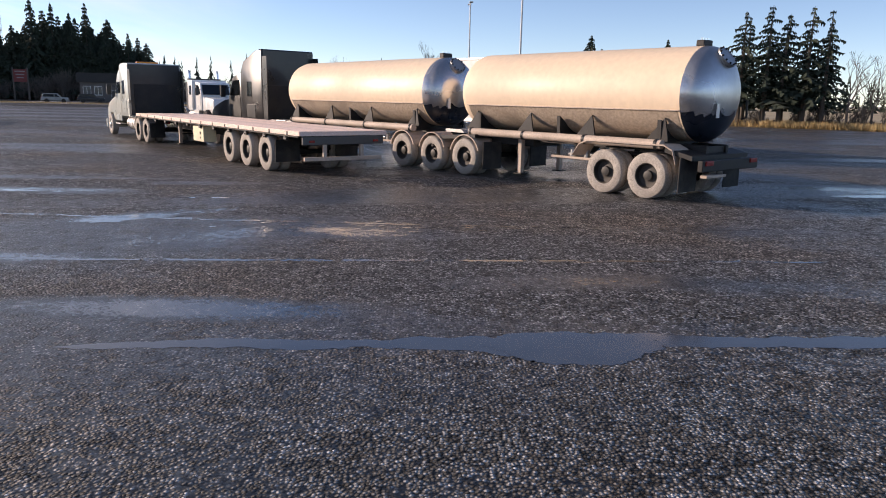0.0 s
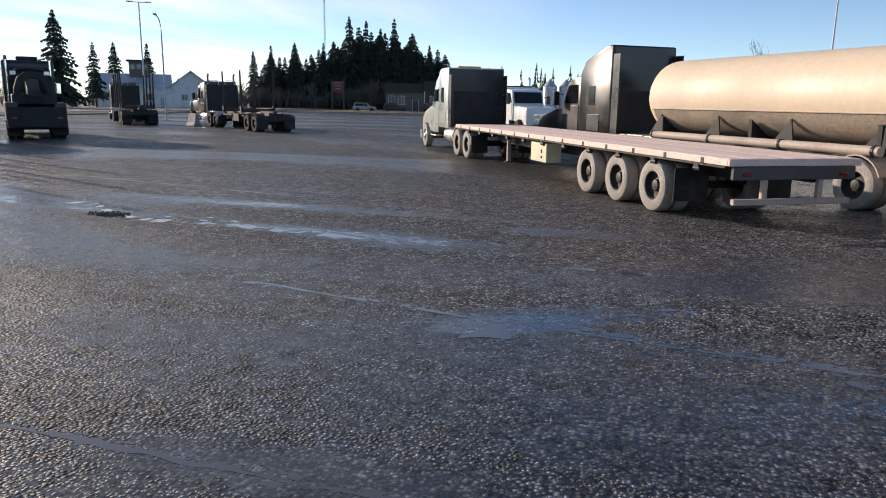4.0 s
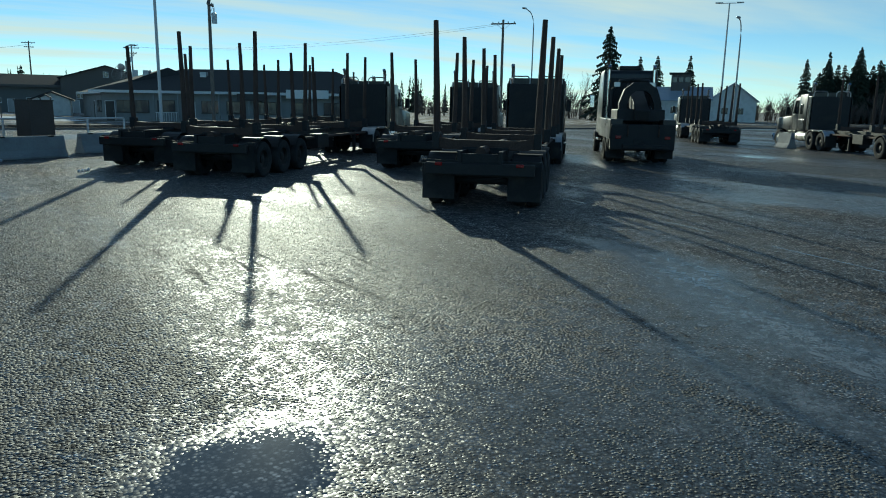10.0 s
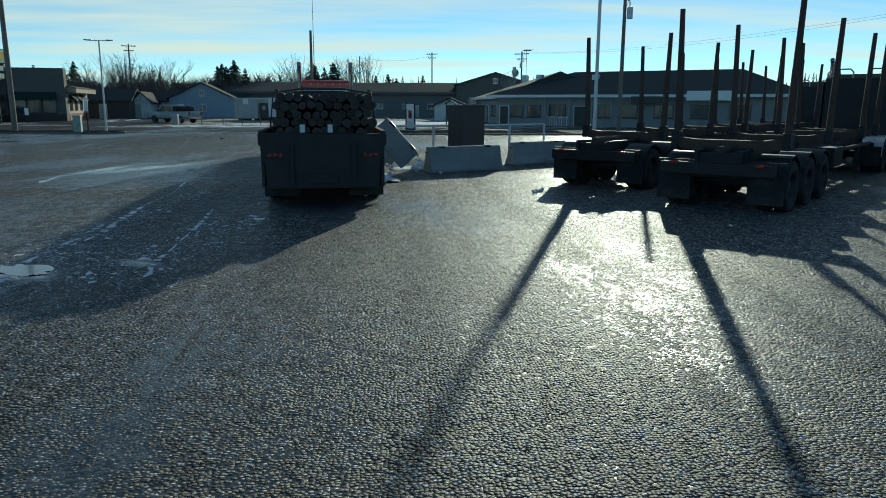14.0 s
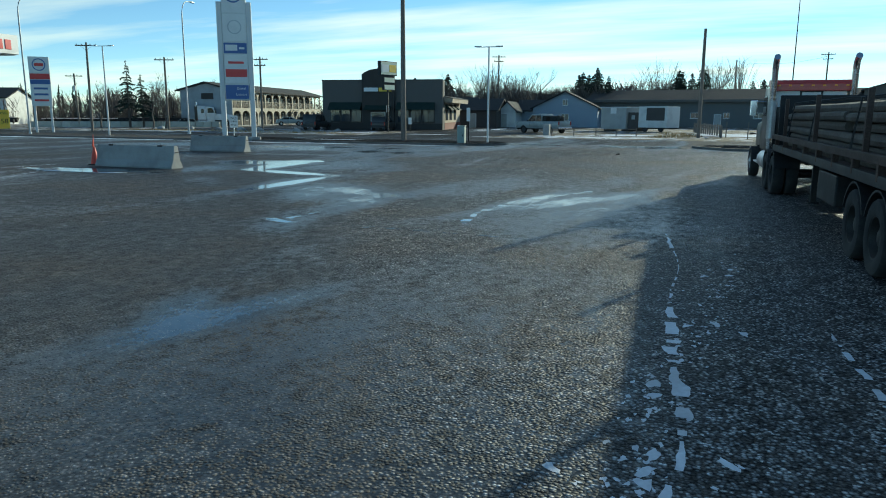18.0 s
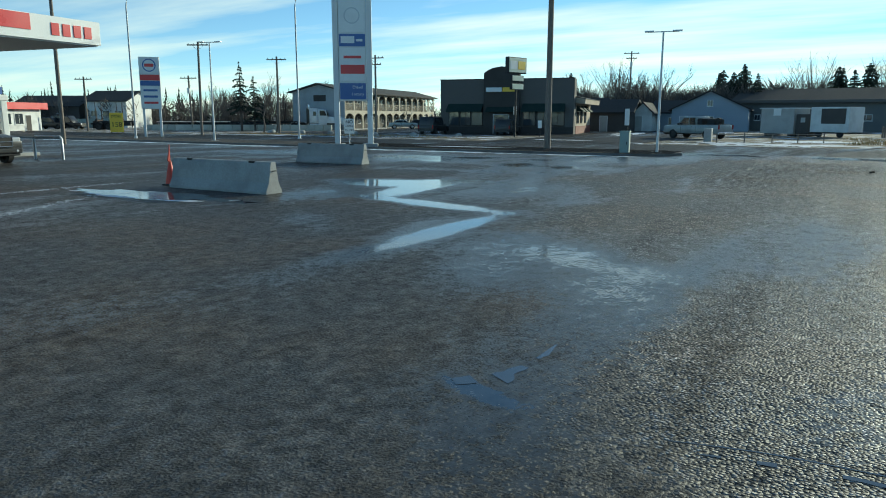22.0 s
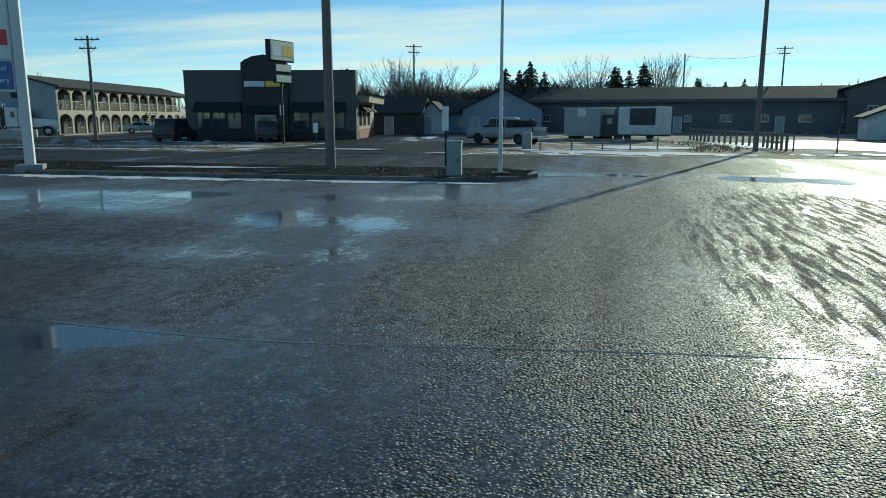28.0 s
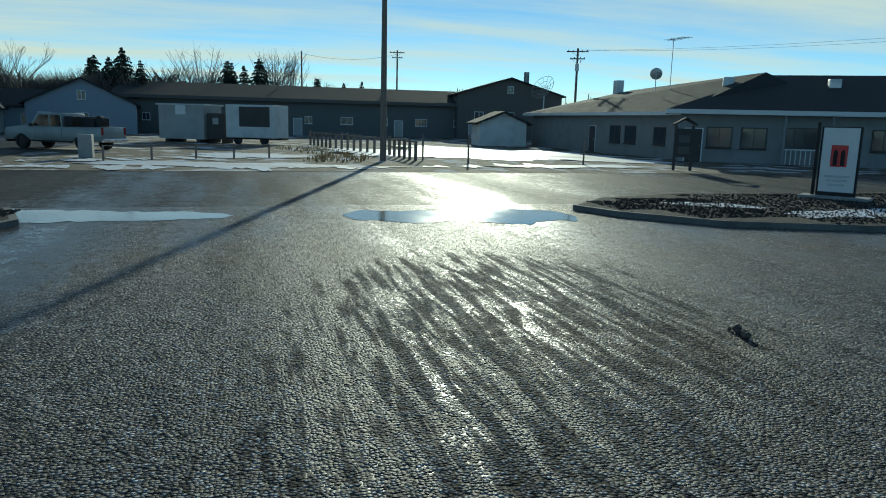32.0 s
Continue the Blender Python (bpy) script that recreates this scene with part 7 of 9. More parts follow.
# ---- loaded pole truck ----
def pole_trailer(at):
    """x = 0 at the tail board; a boxed tail, side rails with stanchions, and a load of thin logs."""
    p = thing("pole_trailer", at, "dark rail-sided trailer loaded with stacked thin logs", "log trailer", "log trailers")
    frame_rails(p, 0.3, 13.8, 1.0, 0.3)
    for x in (1.9, 3.2, 4.5):
        axle(p, x)
        for s in (1, -1):
            wheel(p, x, s, dual=True)
            fender(p, x, s, 0.6, "chassis", 20, 160)
    part("deck", BX((6.9, 0, 1.24), (13.6, 2.4, 0.12), 0.015), M["rust"], p)
    tail = part("tailboard", prism(B(), [(-1.28, 1.52), (1.28, 1.52), (1.28, 1.3), (1.17, 1.24), (1.12, 0.42), (-1.12, 0.42), (-1.17, 1.24), (-1.28, 1.3)], -0.02, 0.12, 0.015, "x"), M["chassis"], p)
    for s in (1, -1):
        part("tail_rib", BX((-0.05, s * 0.62, 0.9), (0.07, 0.09, 0.8), 0.01), M["chassis"], tail)
        part("tail_wing", BX((0.55, s * 1.2, 1.0), (1.05, 0.07, 1.1), 0.012), M["chassis"], p)
        part("top_rail", BX((6.9, s * 1.22, 1.52), (13.7, 0.1, 0.12), 0.012), M["rust"], p)
        part("low_rail", BX((6.9, s * 1.2, 1.24), (13.7, 0.09, 0.16), 0.012), M["chassis"], p)
        for k in range(10):
            x = 0.5 + 1.42 * k
            part("stanchion", BX((x, s * 1.2, 1.4), (0.1, 0.1, 0.34), 0.01), M["rust"], p)
        for x in (4.4, 8.3, 12.3):
            part("stake", BX((x, s * 1.17, 1.98), (0.09, 0.08, 1.0), 0.01), M["rust"], p)
        part("mudflap", BX((1.0, s * 0.9, 0.5), (0.03, 0.75, 0.7), 0.006), M["tread"], p)
        for k in (0.84, 0.95, 1.06):
            part("tail_lamp", lathe(B(), [(0, 0), (0, 0.04), (0.03, 0.035), (0.03, 0)], (-0.05, s * k, 1.1), "x", 10), M["redlens"], p)
        part("side_marker", BX((1.0, s * 1.245, 1.2), (0.12, 0.02, 0.05), 0.006), M["redlens"], p)
        lg = part("landing_leg", BX((10.6, s * 0.7, 0.6), (0.12, 0.12, 0.9), 0.01), M["chassis"], p)
        part("foot", BX((10.6, s * 0.7, 0.14), (0.26, 0.24, 0.03), 0.006), M["chassis"], lg)
        part("side_tank", BX((7.2, s * 0.85, 0.8), (1.6, 0.5, 0.55), 0.03), M["chassis"], p)
    part("number_panel", BX((-0.06, 0, 0.62), (0.03, 0.6, 0.2), 0.01), M["chassis"], tail)
    part("headboard", BX((13.75, 0, 1.95), (0.1, 2.3, 1.3), 0.02), M["chassis"], p)
    rg = random.Random(5)
    for bundle, (l0, l1) in enumerate(((0.35, 6.7), (6.95, 13.4))):
        z, row = 1.39, 0
        while row < 6:
            n = 12 - (row % 2)
            for i in range(n):
                r = rg.uniform(0.075, 0.105)
                zj = rg.uniform(-0.025, 0.025)
                y = -1.02 + 2.04 * (i + (0.5 if row % 2 else 0)) / 11.5 + rg.uniform(-0.02, 0.02)
                a0, a1 = l0 + rg.uniform(-0.2, 0.15), l1 + rg.uniform(-0.2, 0.1)
                lg = part("log", tube(B(), [(a0, y, z + zj), (a1, y, z - zj)], [r, r * 0.92], 8), M["bark"], p)
                if bundle == 0:
                    part("cut_end", lathe(B(), [(-0.004, 0), (-0.004, r * 0.9), (0.0, r * 0.9)], (a0, y, z + zj), "x", 8), M["logend"], lg)
            z += 0.168
            row += 1
    for x in (2.2, 5.2, 8.8, 11.6):
        part("tie_strap", tube(B(), [(x, -1.2, 1.55), (x, -1.1, 2.36), (x, -0.5, 2.44), (x, 0.5, 2.44), (x, 1.1, 2.36), (x, 1.2, 1.55)], 0.022, 5), M["chassis"], p)
    for y in (-0.15, 0.4):
        part("white_tag", BX((0.06, y, 1.62), (0.02, 0.1, 0.16), 0.004), M["trimw"], p)
    return p


def pole_tractor(at):
    """x = 0 at the drive axles' middle; red sun visor and two curved stacks."""
    p = thing("pole_tractor", at, "black tractor with red roof visor and two curved stacks", "truck")
    frame_rails(p, -1.2, 6.2)
    for x in (-0.68, 0.68):
        axle(p, x)
        for s in (1, -1):
            wheel(p, x, s, dual=True)
            fender(p, x, s, 0.6, "chassis", 20, 160)
    axle(p, 5.4)
    for s in (1, -1):
        wheel(p, 5.4, s, 1.06, alu=True)
        st = part("exhaust_pipe", tube(B(), [(1.75, s * 1.05, 0.9), (1.75, s * 1.05, 3.35), (1.72, s * 1.05, 3.55), (1.62, s * 1.05, 3.68), (1.5, s * 1.05, 3.74)], 0.09, 12), M["chrome"], p, smooth=True)
        part("heat_shield", tube(B(), [(1.75, s * 1.05, 1.4), (1.75, s * 1.05, 2.5)], 0.12, 12), M["steel"], st)
        part("fuel_tank", lathe(B(), [(0, 0), (0.0, 0.28), (0.03, 0.31), (1.35, 0.31), (1.38, 0.28), (1.38, 0)], (1.9, s * 0.9, 0.72), "x", 18), M["alu"], p, smooth=True)
        part("step", BX((3.8, s * 1.05, 0.6), (0.9, 0.3, 0.06), 0.015), M["alu"], p)
        part("side_window", BX((3.15, s * 1.085, 2.35), (0.8, 0.02, 0.6), 0.02), M["glass"], p)
        part("headlight", BX((6.35, s * 0.8, 1.15), (0.16, 0.3, 0.2), 0.04), M["lens"], p)
        mr = part("mirror", BX((3.9, s * 1.35, 2.3), (0.12, 0.22, 0.5), 0.03), M["chrome"], p)
        part("mirror_arm", tube(B(), [(3.8, s * 1.05, 2.5), (3.9, s * 1.3, 2.5)], 0.018, 6), M["chrome"], mr)
        part("rear_window", BX((1.98, s * 0.62, 2.55), (0.03, 0.62, 0.46), 0.012), M["trimw"], p, "pale rear panel of the cab")
    cabp = [(2.0, 1.0), (2.0, 2.86), (2.15, 2.96), (3.5, 2.9), (3.85, 2.1), (3.95, 1.0)]
    part("cab", prism(B(), cabp, -1.08, 1.08, 0.06), M["black"], p, smooth=True)
    part("hood", prism(B(), [(3.9, 0.95), (3.9, 1.95), (6.2, 1.8), (6.4, 1.65), (6.4, 0.8), (6.0, 0.75), (5.8, 1.1), (5.0, 1.15), (4.7, 0.85)], -0.95, 0.95, 0.06), M["black"], p, smooth=True)
    part("red_visor", prism(B(), [(1.86, 2.78), (1.86, 3.0), (1.98, 3.1), (2.4, 3.12), (2.5, 2.95)], -1.12, 1.12, 0.02), M["red"], p, "red roof panel with a row of lamps")
    for i in range(7):
        part("roof_lamp", BX((1.84, -0.9 + 0.3 * i, 2.94), (0.04, 0.08, 0.05), 0.01), M["amber"], p)
    part("centre_panel", BX((1.97, 0, 2.55), (0.03, 0.5, 0.4), 0.01), M["trimw"], p)
    part("grille", BX((6.42, 0, 1.25), (0.06, 1.0, 0.75), 0.02), M["chrome"], p)
    part("bumper", BX((6.55, 0, 0.6), (0.14, 2.3, 0.4), 0.03), M["chrome"], p)
    part("fifth_wheel", prism(B(), [(-0.45, 1.08), (-0.3, 1.14), (0.45, 1.14), (0.55, 1.08)], -0.42, 0.42, 0.01), M["chassis"], p)
    part("antenna", tube(B(), [(2.6, 0.45, 2.95), (2.6, 0.45, 6.6)], [0.02, 0.008], 5), M["ink"], p)
    return p


PX, PY, PW = -26.9, 11.65, 185.0
pole_trailer(P(PX, PY, PW))
pole_tractor(P(PX, PY, PW, 14.4))


# ---- cars and pickups ----
def car(name, at, paint, label, kind="pickup", L=5.8, W=1.95, H=1.9, load=False, group=""):
    p = thing(name, at, label, "pickup" if kind == "pickup" else "car", group)
    wb0, wb1 = -L * 0.30, L * 0.32
    r = 0.43 if kind == "pickup" else 0.34
    zb, zh = (0.5, 1.2) if kind == "pickup" else (0.35, 0.95)

    def arch(x):
        return [(x - r - 0.1, zb), (x - r * 0.75, r + 0.36), (x, r + 0.5), (x + r * 0.75, r + 0.36), (x + r + 0.1, zb)]
    low = [(-L / 2, zb)] + arch(wb0) + arch(wb1) + [(L / 2, zb)]
    top = [(L / 2 + 0.02, zh - 0.25), (L / 2 - 0.1, zh - 0.02), (L * 0.2, zh + 0.05), (-L / 2, zh + (0.12 if kind == "pickup" else 0.05))]
    part("body", prism(B(), low + top, -W / 2, W / 2, 0.05), M[paint], p, smooth=True)
    if kind == "pickup":
        cabp = [(-L * 0.11, zh), (-L * 0.095, H - 0.04), (-L * 0.08, H), (L * 0.13, H), (L * 0.15, H - 0.04), (L * 0.26, zh + 0.04)]
        gl = [(-L * 0.092, zh + 0.1), (-L * 0.082, H - 0.12), (L * 0.13, H - 0.12), (L * 0.215, zh + 0.1)]
    elif kind == "suv":
        cabp = [(-L * 0.47, zh), (-L * 0.42, H), (L * 0.1, H), (L * 0.24, zh + 0.04)]
        gl = [(-L * 0.42, zh + 0.1), (-L * 0.38, H - 0.12), (L * 0.085, H - 0.12), (L * 0.18, zh + 0.1)]
    else:
        cabp = [(-L * 0.36, zh), (-L * 0.22, H), (L * 0.08, H), (L * 0.24, zh + 0.02)]
        gl = [(-L * 0.3, zh + 0.08), (-L * 0.2, H - 0.1), (L * 0.07, H - 0.1), (L * 0.18, zh + 0.08)]
    part("cabin", prism(B(), cabp, -W / 2 + 0.1, W / 2 - 0.1, 0.05), M[paint], p, smooth=True)
    for s in (1, -1):
        part("side_window", prism(B(), gl, s * (W / 2 - 0.098) - 0.012, s * (W / 2 - 0.098) + 0.012), M["glass"], p)
        part("window_pillar", BX((L * 0.025 if kind == "pickup" else 0, s * (W / 2 - 0.085), (zh + H) / 2), (0.08, 0.03, H - zh - 0.15)), M[paint], p)
        part("headlight", BX((L / 2 - 0.06, s * (W / 2 - 0.25), zh - 0.16), (0.14, 0.38, 0.2), 0.04), M["lens"], p)
        part("tail_light", BX((-L / 2 - 0.0, s * (W / 2 - 0.12), zh - 0.1), (0.06, 0.16, 0.4), 0.02), M["redlens"], p)
        part("door_handle", BX((-0.25, s * (W / 2 + 0.01), zh - 0.08), (0.16, 0.03, 0.04), 0.008), M["chrome"], p)
        part("mirror", BX((L * (0.2 if kind == "pickup" else 0.16), s * (W / 2 + 0.1), zh + 0.15), (0.12, 0.2, 0.18), 0.03), M["black"], p)
        for x in (wb0, wb1):
            w = part("wheel", lathe(B(), [(-0.11, r * 0.6), (-0.13, r * 0.8), (-0.11, r), (0.11, r), (0.13, r * 0.8), (0.11, r * 0.6)], (x, s * (W / 2 - 0.12), r), "y", 22), M["tread"], p, smooth=True)
            part("rim", lathe(B(), [(-0.1 * s * -1, 0), (0.1 * s, r * 0.2), (0.08 * s, r * 0.62)], (x, s * (W / 2 - 0.12), r), "y", 16), M["rim" if paint in ("black", "greypaint") else "rim_alu"], w)
    fr = [(L * 0.158, H - 0.07), (L * 0.25, zh + 0.09)] if kind == "pickup" else [(L * 0.108, H - 0.1), (L * 0.205, zh + 0.09)]
    bm = B()
    quad(bm, (fr[0][0], -W / 2 + 0.2, fr[0][1]), (fr[0][0], W / 2 - 0.2, fr[0][1]), (fr[1][0] + 0.02, W / 2 - 0.16, fr[1][1]), (fr[1][0] + 0.02, -W / 2 + 0.16, fr[1][1]))
    bmesh.ops.solidify(bm, geom=bm.faces[:], thickness=0.012)
    part("windscreen", bm, M["glass"], p)
    gr = part("grille", BX((L / 2 + 0.02, 0, zh - 0.24), (0.06, W * 0.55, 0.42 if kind == "pickup" else 0.3), 0.02), M["chassis"], p)
    if kind == "pickup":
        for z in (zh - 0.44, zh - 0.24, zh - 0.04):
            part("grille_bar", BX((L / 2 + 0.055, 0, z), (0.03, W * 0.56, 0.035), 0.008), M["chrome"], gr)
        for y in (-0.28, 0, 0.28):
            part("grille_bar", BX((L / 2 + 0.05, y * W, zh - 0.24), (0.03, 0.04, 0.4), 0.008), M["chrome"], gr)
        part("hood_bulge", prism(B(), [(L * 0.25, zh + 0.0), (L * 0.26, zh + 0.1), (L * 0.4, zh + 0.07), (L / 2 - 0.06, zh - 0.02), (L / 2 - 0.1, zh - 0.1)], -W * 0.33, W * 0.33, 0.03), M[paint], p, smooth=True)
        part("air_dam", BX((L / 2 - 0.02, 0, zb - 0.06), (0.12, W - 0.25, 0.16), 0.03), M["chassis"], p)
        for s in (1, -1):
            part("fog_lamp", lathe(B(), [(0, 0), (0, 0.06), (0.02, 0.05), (0.02, 0)], (L / 2 + 0.1, s * W * 0.36, zb + 0.08), "x", 10), M["lens"], p)
            part("door_seam", BX((L * 0.17, s * (W / 2 + 0.001), zh - 0.3), (0.015, 0.012, 0.6)), M["chassis"], p)
            part("door_seam", BX((-L * 0.105, s * (W / 2 + 0.001), zh - 0.3), (0.015, 0.012, 0.6)), M["chassis"], p)
            part("side_sill", BX((0, s * (W / 2 - 0.04), zb - 0.03), (L * 0.42, 0.1, 0.1), 0.02), M["chassis"], p)
    part("front_bumper", BX((L / 2 + 0.03, 0, zb + 0.08), (0.16, W - 0.1, 0.22), 0.05), M["chrome" if kind == "pickup" and paint != "black" else paint], p)
    part("rear_bumper", BX((-L / 2 - 0.04, 0, zb + 0.08), (0.16, W - 0.1, 0.2), 0.04), M["chrome" if kind == "pickup" else paint], p)
    if kind == "pickup":
        part("bed_liner", BX((-L * 0.31, 0, zh + 0.13), (L * 0.34, W - 0.2, 0.03)), M["chassis"], p)
    if load:
        part("bed_toolbox", BX((-L * 0.17, 0, zh + 0.4), (0.55, W - 0.15, 0.55), 0.03), M["chassis"], p)
        part("slip_tank", BX((-L * 0.32, 0, zh + 0.36), (0.9, 1.2, 0.5), 0.04), M["chassis"], p)
        part("hose_reel", lathe(B(), [(-0.15, 0.0), (-0.15, 0.28), (0.15, 0.28), (0.15, 0)], (-L * 0.43, 0.4, zh + 0.45), "y", 14), M["chassis"], p)
    return p


car("pickup_truck", P(-97.4, -12.1, 238), "greypaint", "silver grey crew cab pickup with a loaded bed", "pickup", 6.7, 2.0, 2.05, True)
car("pickup_truck", P(-42.6, -32.1, 93), "black", "black pickup with a wide grille at the fuel pumps", "pickup", 5.8, 2.0, 1.95)
car("parked_suv", P(-97.5, -41.5, 190), "black", "dark van parked before the sandwich shop", "suv", 5.0, 1.95, 1.95)
car("parked_suv", P(-99.5, -33.0, 190), "black", "dark car parked before the sandwich shop", "suv", 4.6, 1.9, 1.7)
car("parked_car", P(-122.0, -62.5, 130), "silver", "grey sedan parked before the motel", "car", 4.6, 1.8, 1.45)
car("parked_car", P(-127.0, -62.5, 130), "black", "dark sedan parked before the motel", "car", 4.6, 1.8, 1.45)
car("parked_suv", P(-58.5, 142.0, 20), "greypaint", "grey car by the far roadhouse", "suv", 4.5, 1.85, 1.65)
car("parked_car", P(-53.0, 144.5, 20), "black", "dark car by the far roadhouse", "suv", 4.7, 1.85, 1.7)
car("parked_car", P(-46.5, 149.0, 30), "black", "dark car by the far roadhouse", "suv", 4.7, 1.85, 1.7)


# ---- water, ice and snow on the ground ----
def blob(cx, cy, lx, ly, yaw, seed, rough=0.22, n=220, z=0.002):
    """A puddle outline: an ellipse with uneven edges at several scales."""
    bm = B()
    a0 = radians(yaw)
    vs = []
    for i in range(n):
        a = 2 * math.pi * i / n
        r = 1.0
        for k, amp in ((1.3, 1.0), (3.1, 0.6), (7.7, 0.35), (17.0, 0.2), (41.0, 0.16)):
            r += rough * amp * noise.noise(Vector((math.cos(a) * k + seed * 3.7, math.sin(a) * k, seed)))
        x, y = lx / 2 * r * math.cos(a), ly / 2 * r * math.sin(a)
        vs.append(bm.verts.new((cx + x * math.cos(a0) - y * math.sin(a0), cy + x * math.sin(a0) + y * math.cos(a0), z)))
    f = bm.faces.new(vs)
    bmesh.ops.triangulate(bm, faces=[f])
    return bm


def streak(pts, widths, seed, z=0.0015, step=0.05, rough=0.45, gap=0.0, often=0.7):
    """A ragged band of water or ice along a smooth line."""
    bm = B()
    P = [Vector((x, y, 0)) for x, y in pts]
    line = []
    for i in range(len(P) - 1):
        a, b, c, d = P[max(i - 1, 0)], P[i], P[i + 1], P[min(i + 2, len(P) - 1)]
        n = max(2, int((c - b).length / step))
        for k in range(n):
            t = k / n
            q = 0.5 * (2 * b + (c - a) * t + (2 * a - 5 * b + 4 * c - d) * t * t + (3 * b - a - 3 * c + d) * t ** 3)
            line.append((q, widths[i] + (widths[i + 1] - widths[i]) * t))
    line.append((P[-1], widths[-1]))
    prev, s, N = None, 0.0, len(line)
    for i, (c, w) in enumerate(line):
        u = (line[min(i + 8, N - 1)][0] - line[max(i - 8, 0)][0]).normalized()
        v = Vector((-u.y, u.x, 0))
        w *= min(1.0, 0.1 + 0.12 * min(i, N - 1 - i))
        s += step
        o1 = w * (0.5 + rough * (noise.noise(Vector((s * 0.9, seed, 1.3))) + 0.6 * noise.noise(Vector((s * 4.0, seed, 5.1)))))
        o2 = w * (0.5 + rough * (noise.noise(Vector((s * 0.9, seed + 9, 2.3))) + 0.6 * noise.noise(Vector((s * 4.0, seed + 9, 6.1)))))
        o1 += 0.035 * noise.noise(Vector((s * 13.0, seed, 7.7))) * min(1.0, w * 5)
        o2 += 0.035 * noise.noise(Vector((s * 13.0, seed, 17.7))) * min(1.0, w * 5)
        if gap and noise.noise(Vector((s * often, seed + 4, 0))) > gap:
            prev = None
            continue
        q = (bm.verts.new((*(c - v * max(0.006, o2)).xy, z)), bm.verts.new((*(c + v * max(0.006, o1)).xy, z)))
        if prev:
            bm.faces.new((prev[0], q[0], q[1], prev[1]))
        prev = q
    return bm


def water(bm, label, material="water", name="puddle"):
    setting(name, bm, M[material], label, "puddle" if material != "ice" else "ice")


water(streak([(4.2, 9.9), (5.7, 10.0), (7.2, 10.0), (8.3, 9.95), (9.2, 10.1), (10.2, 10.1), (12.5, 10.05)], [0.12, 0.26, 0.32, 0.42, 0.34, 0.3, 0.2], 1, rough=0.35), "long narrow puddle along a rut in the asphalt")
water(blob(8.7, 9.93, 1.5, 0.85, 4, 2, z=0.0026), "wide pool in the rutted asphalt")
water(streak([(-2.0, 13.1), (2.7, 13.2), (7.4, 13.3), (13.0, 13.4)], [0.06, 0.06, 0.06, 0.05], 6, gap=0.22, often=1.6, rough=1.0), "water standing in a paving joint", name="wet_joint")
water(streak([(-1.0, 16.9), (2.8, 16.4), (6.4, 16.1), (12.0, 15.8)], [0.05, 0.06, 0.05, 0.04], 7, gap=0.2, often=1.6, rough=1.0), "water standing in a paving joint", name="wet_joint")
water(blob(18.6, 20.6, 2.4, 0.5, 5, 12), "puddle behind the tank trailers")
water(streak([(-22.0, 26.5), (-10.0, 24.6), (1.0, 22.7), (8.0, 21.2)], [0.03, 0.03, 0.03, 0.03], 16, gap=0.1), "water standing in a long paving joint", name="wet_joint")
water(blob(-38.6, -13.9, 5.6, 1.2, 92, 26, 0.5), "meltwater pool along the barrier's foot")
water(streak([(-38.2, -17.0), (-37.9, -14.5), (-38.1, -12.2), (-38.9, -10.9)], [0.06, 0.16, 0.2, 0.1], 27, rough=1.0, gap=0.2, often=1.5, z=0.004), "rim of white ice round the pool", "ice", "ice_strip")
water(streak([(-30.9, 1.5), (-31.05, 2.2), (-31.1, 3.3)], [0.012, 0.014, 0.012], 29, rough=0.4, z=0.0024), "water standing in a crack", name="wet_joint")
water(streak([(-46.95, -10.3), (-46.8, -8.1), (-46.85, -6.5), (-47.2, -4.0), (-47.5, -1.5)], [0.03, 0.03, 0.025, 0.02, 0.02], 31, rough=0.4, z=0.0028), "water standing in a long crack", name="wet_joint")
water(streak([(-62.4, -60), (-62.6, -26), (-62.9, -14), (-63.3, -7.4)], [0.9, 0.8, 0.7, 0.35], 40, rough=0.8, z=0.012), "strip of snow and ice along the kerb", "snow", "ice_strip")
water(streak([(-63.0, 11.0), (-62.9, 20), (-62.8, 45)], [0.3, 0.4, 0.4], 41, rough=1.0, z=0.012), "strip of snow and ice along the kerb", "ice", "ice_strip")
water(streak([(-68.0, -7.6), (-67.5, -5.0), (-67.3, -2.6)], [1.9, 1.6, 0.5], 42, rough=0.25, z=0.008), "long gutter pool at the road's edge")
water(streak([(-67.2, -0.3), (-66.9, 1.5), (-66.7, 3.5), (-66.6, 5.0)], [1.4, 2.0, 2.2, 1.6], 43, rough=0.25, z=0.008), "long gutter pool at the road's edge")


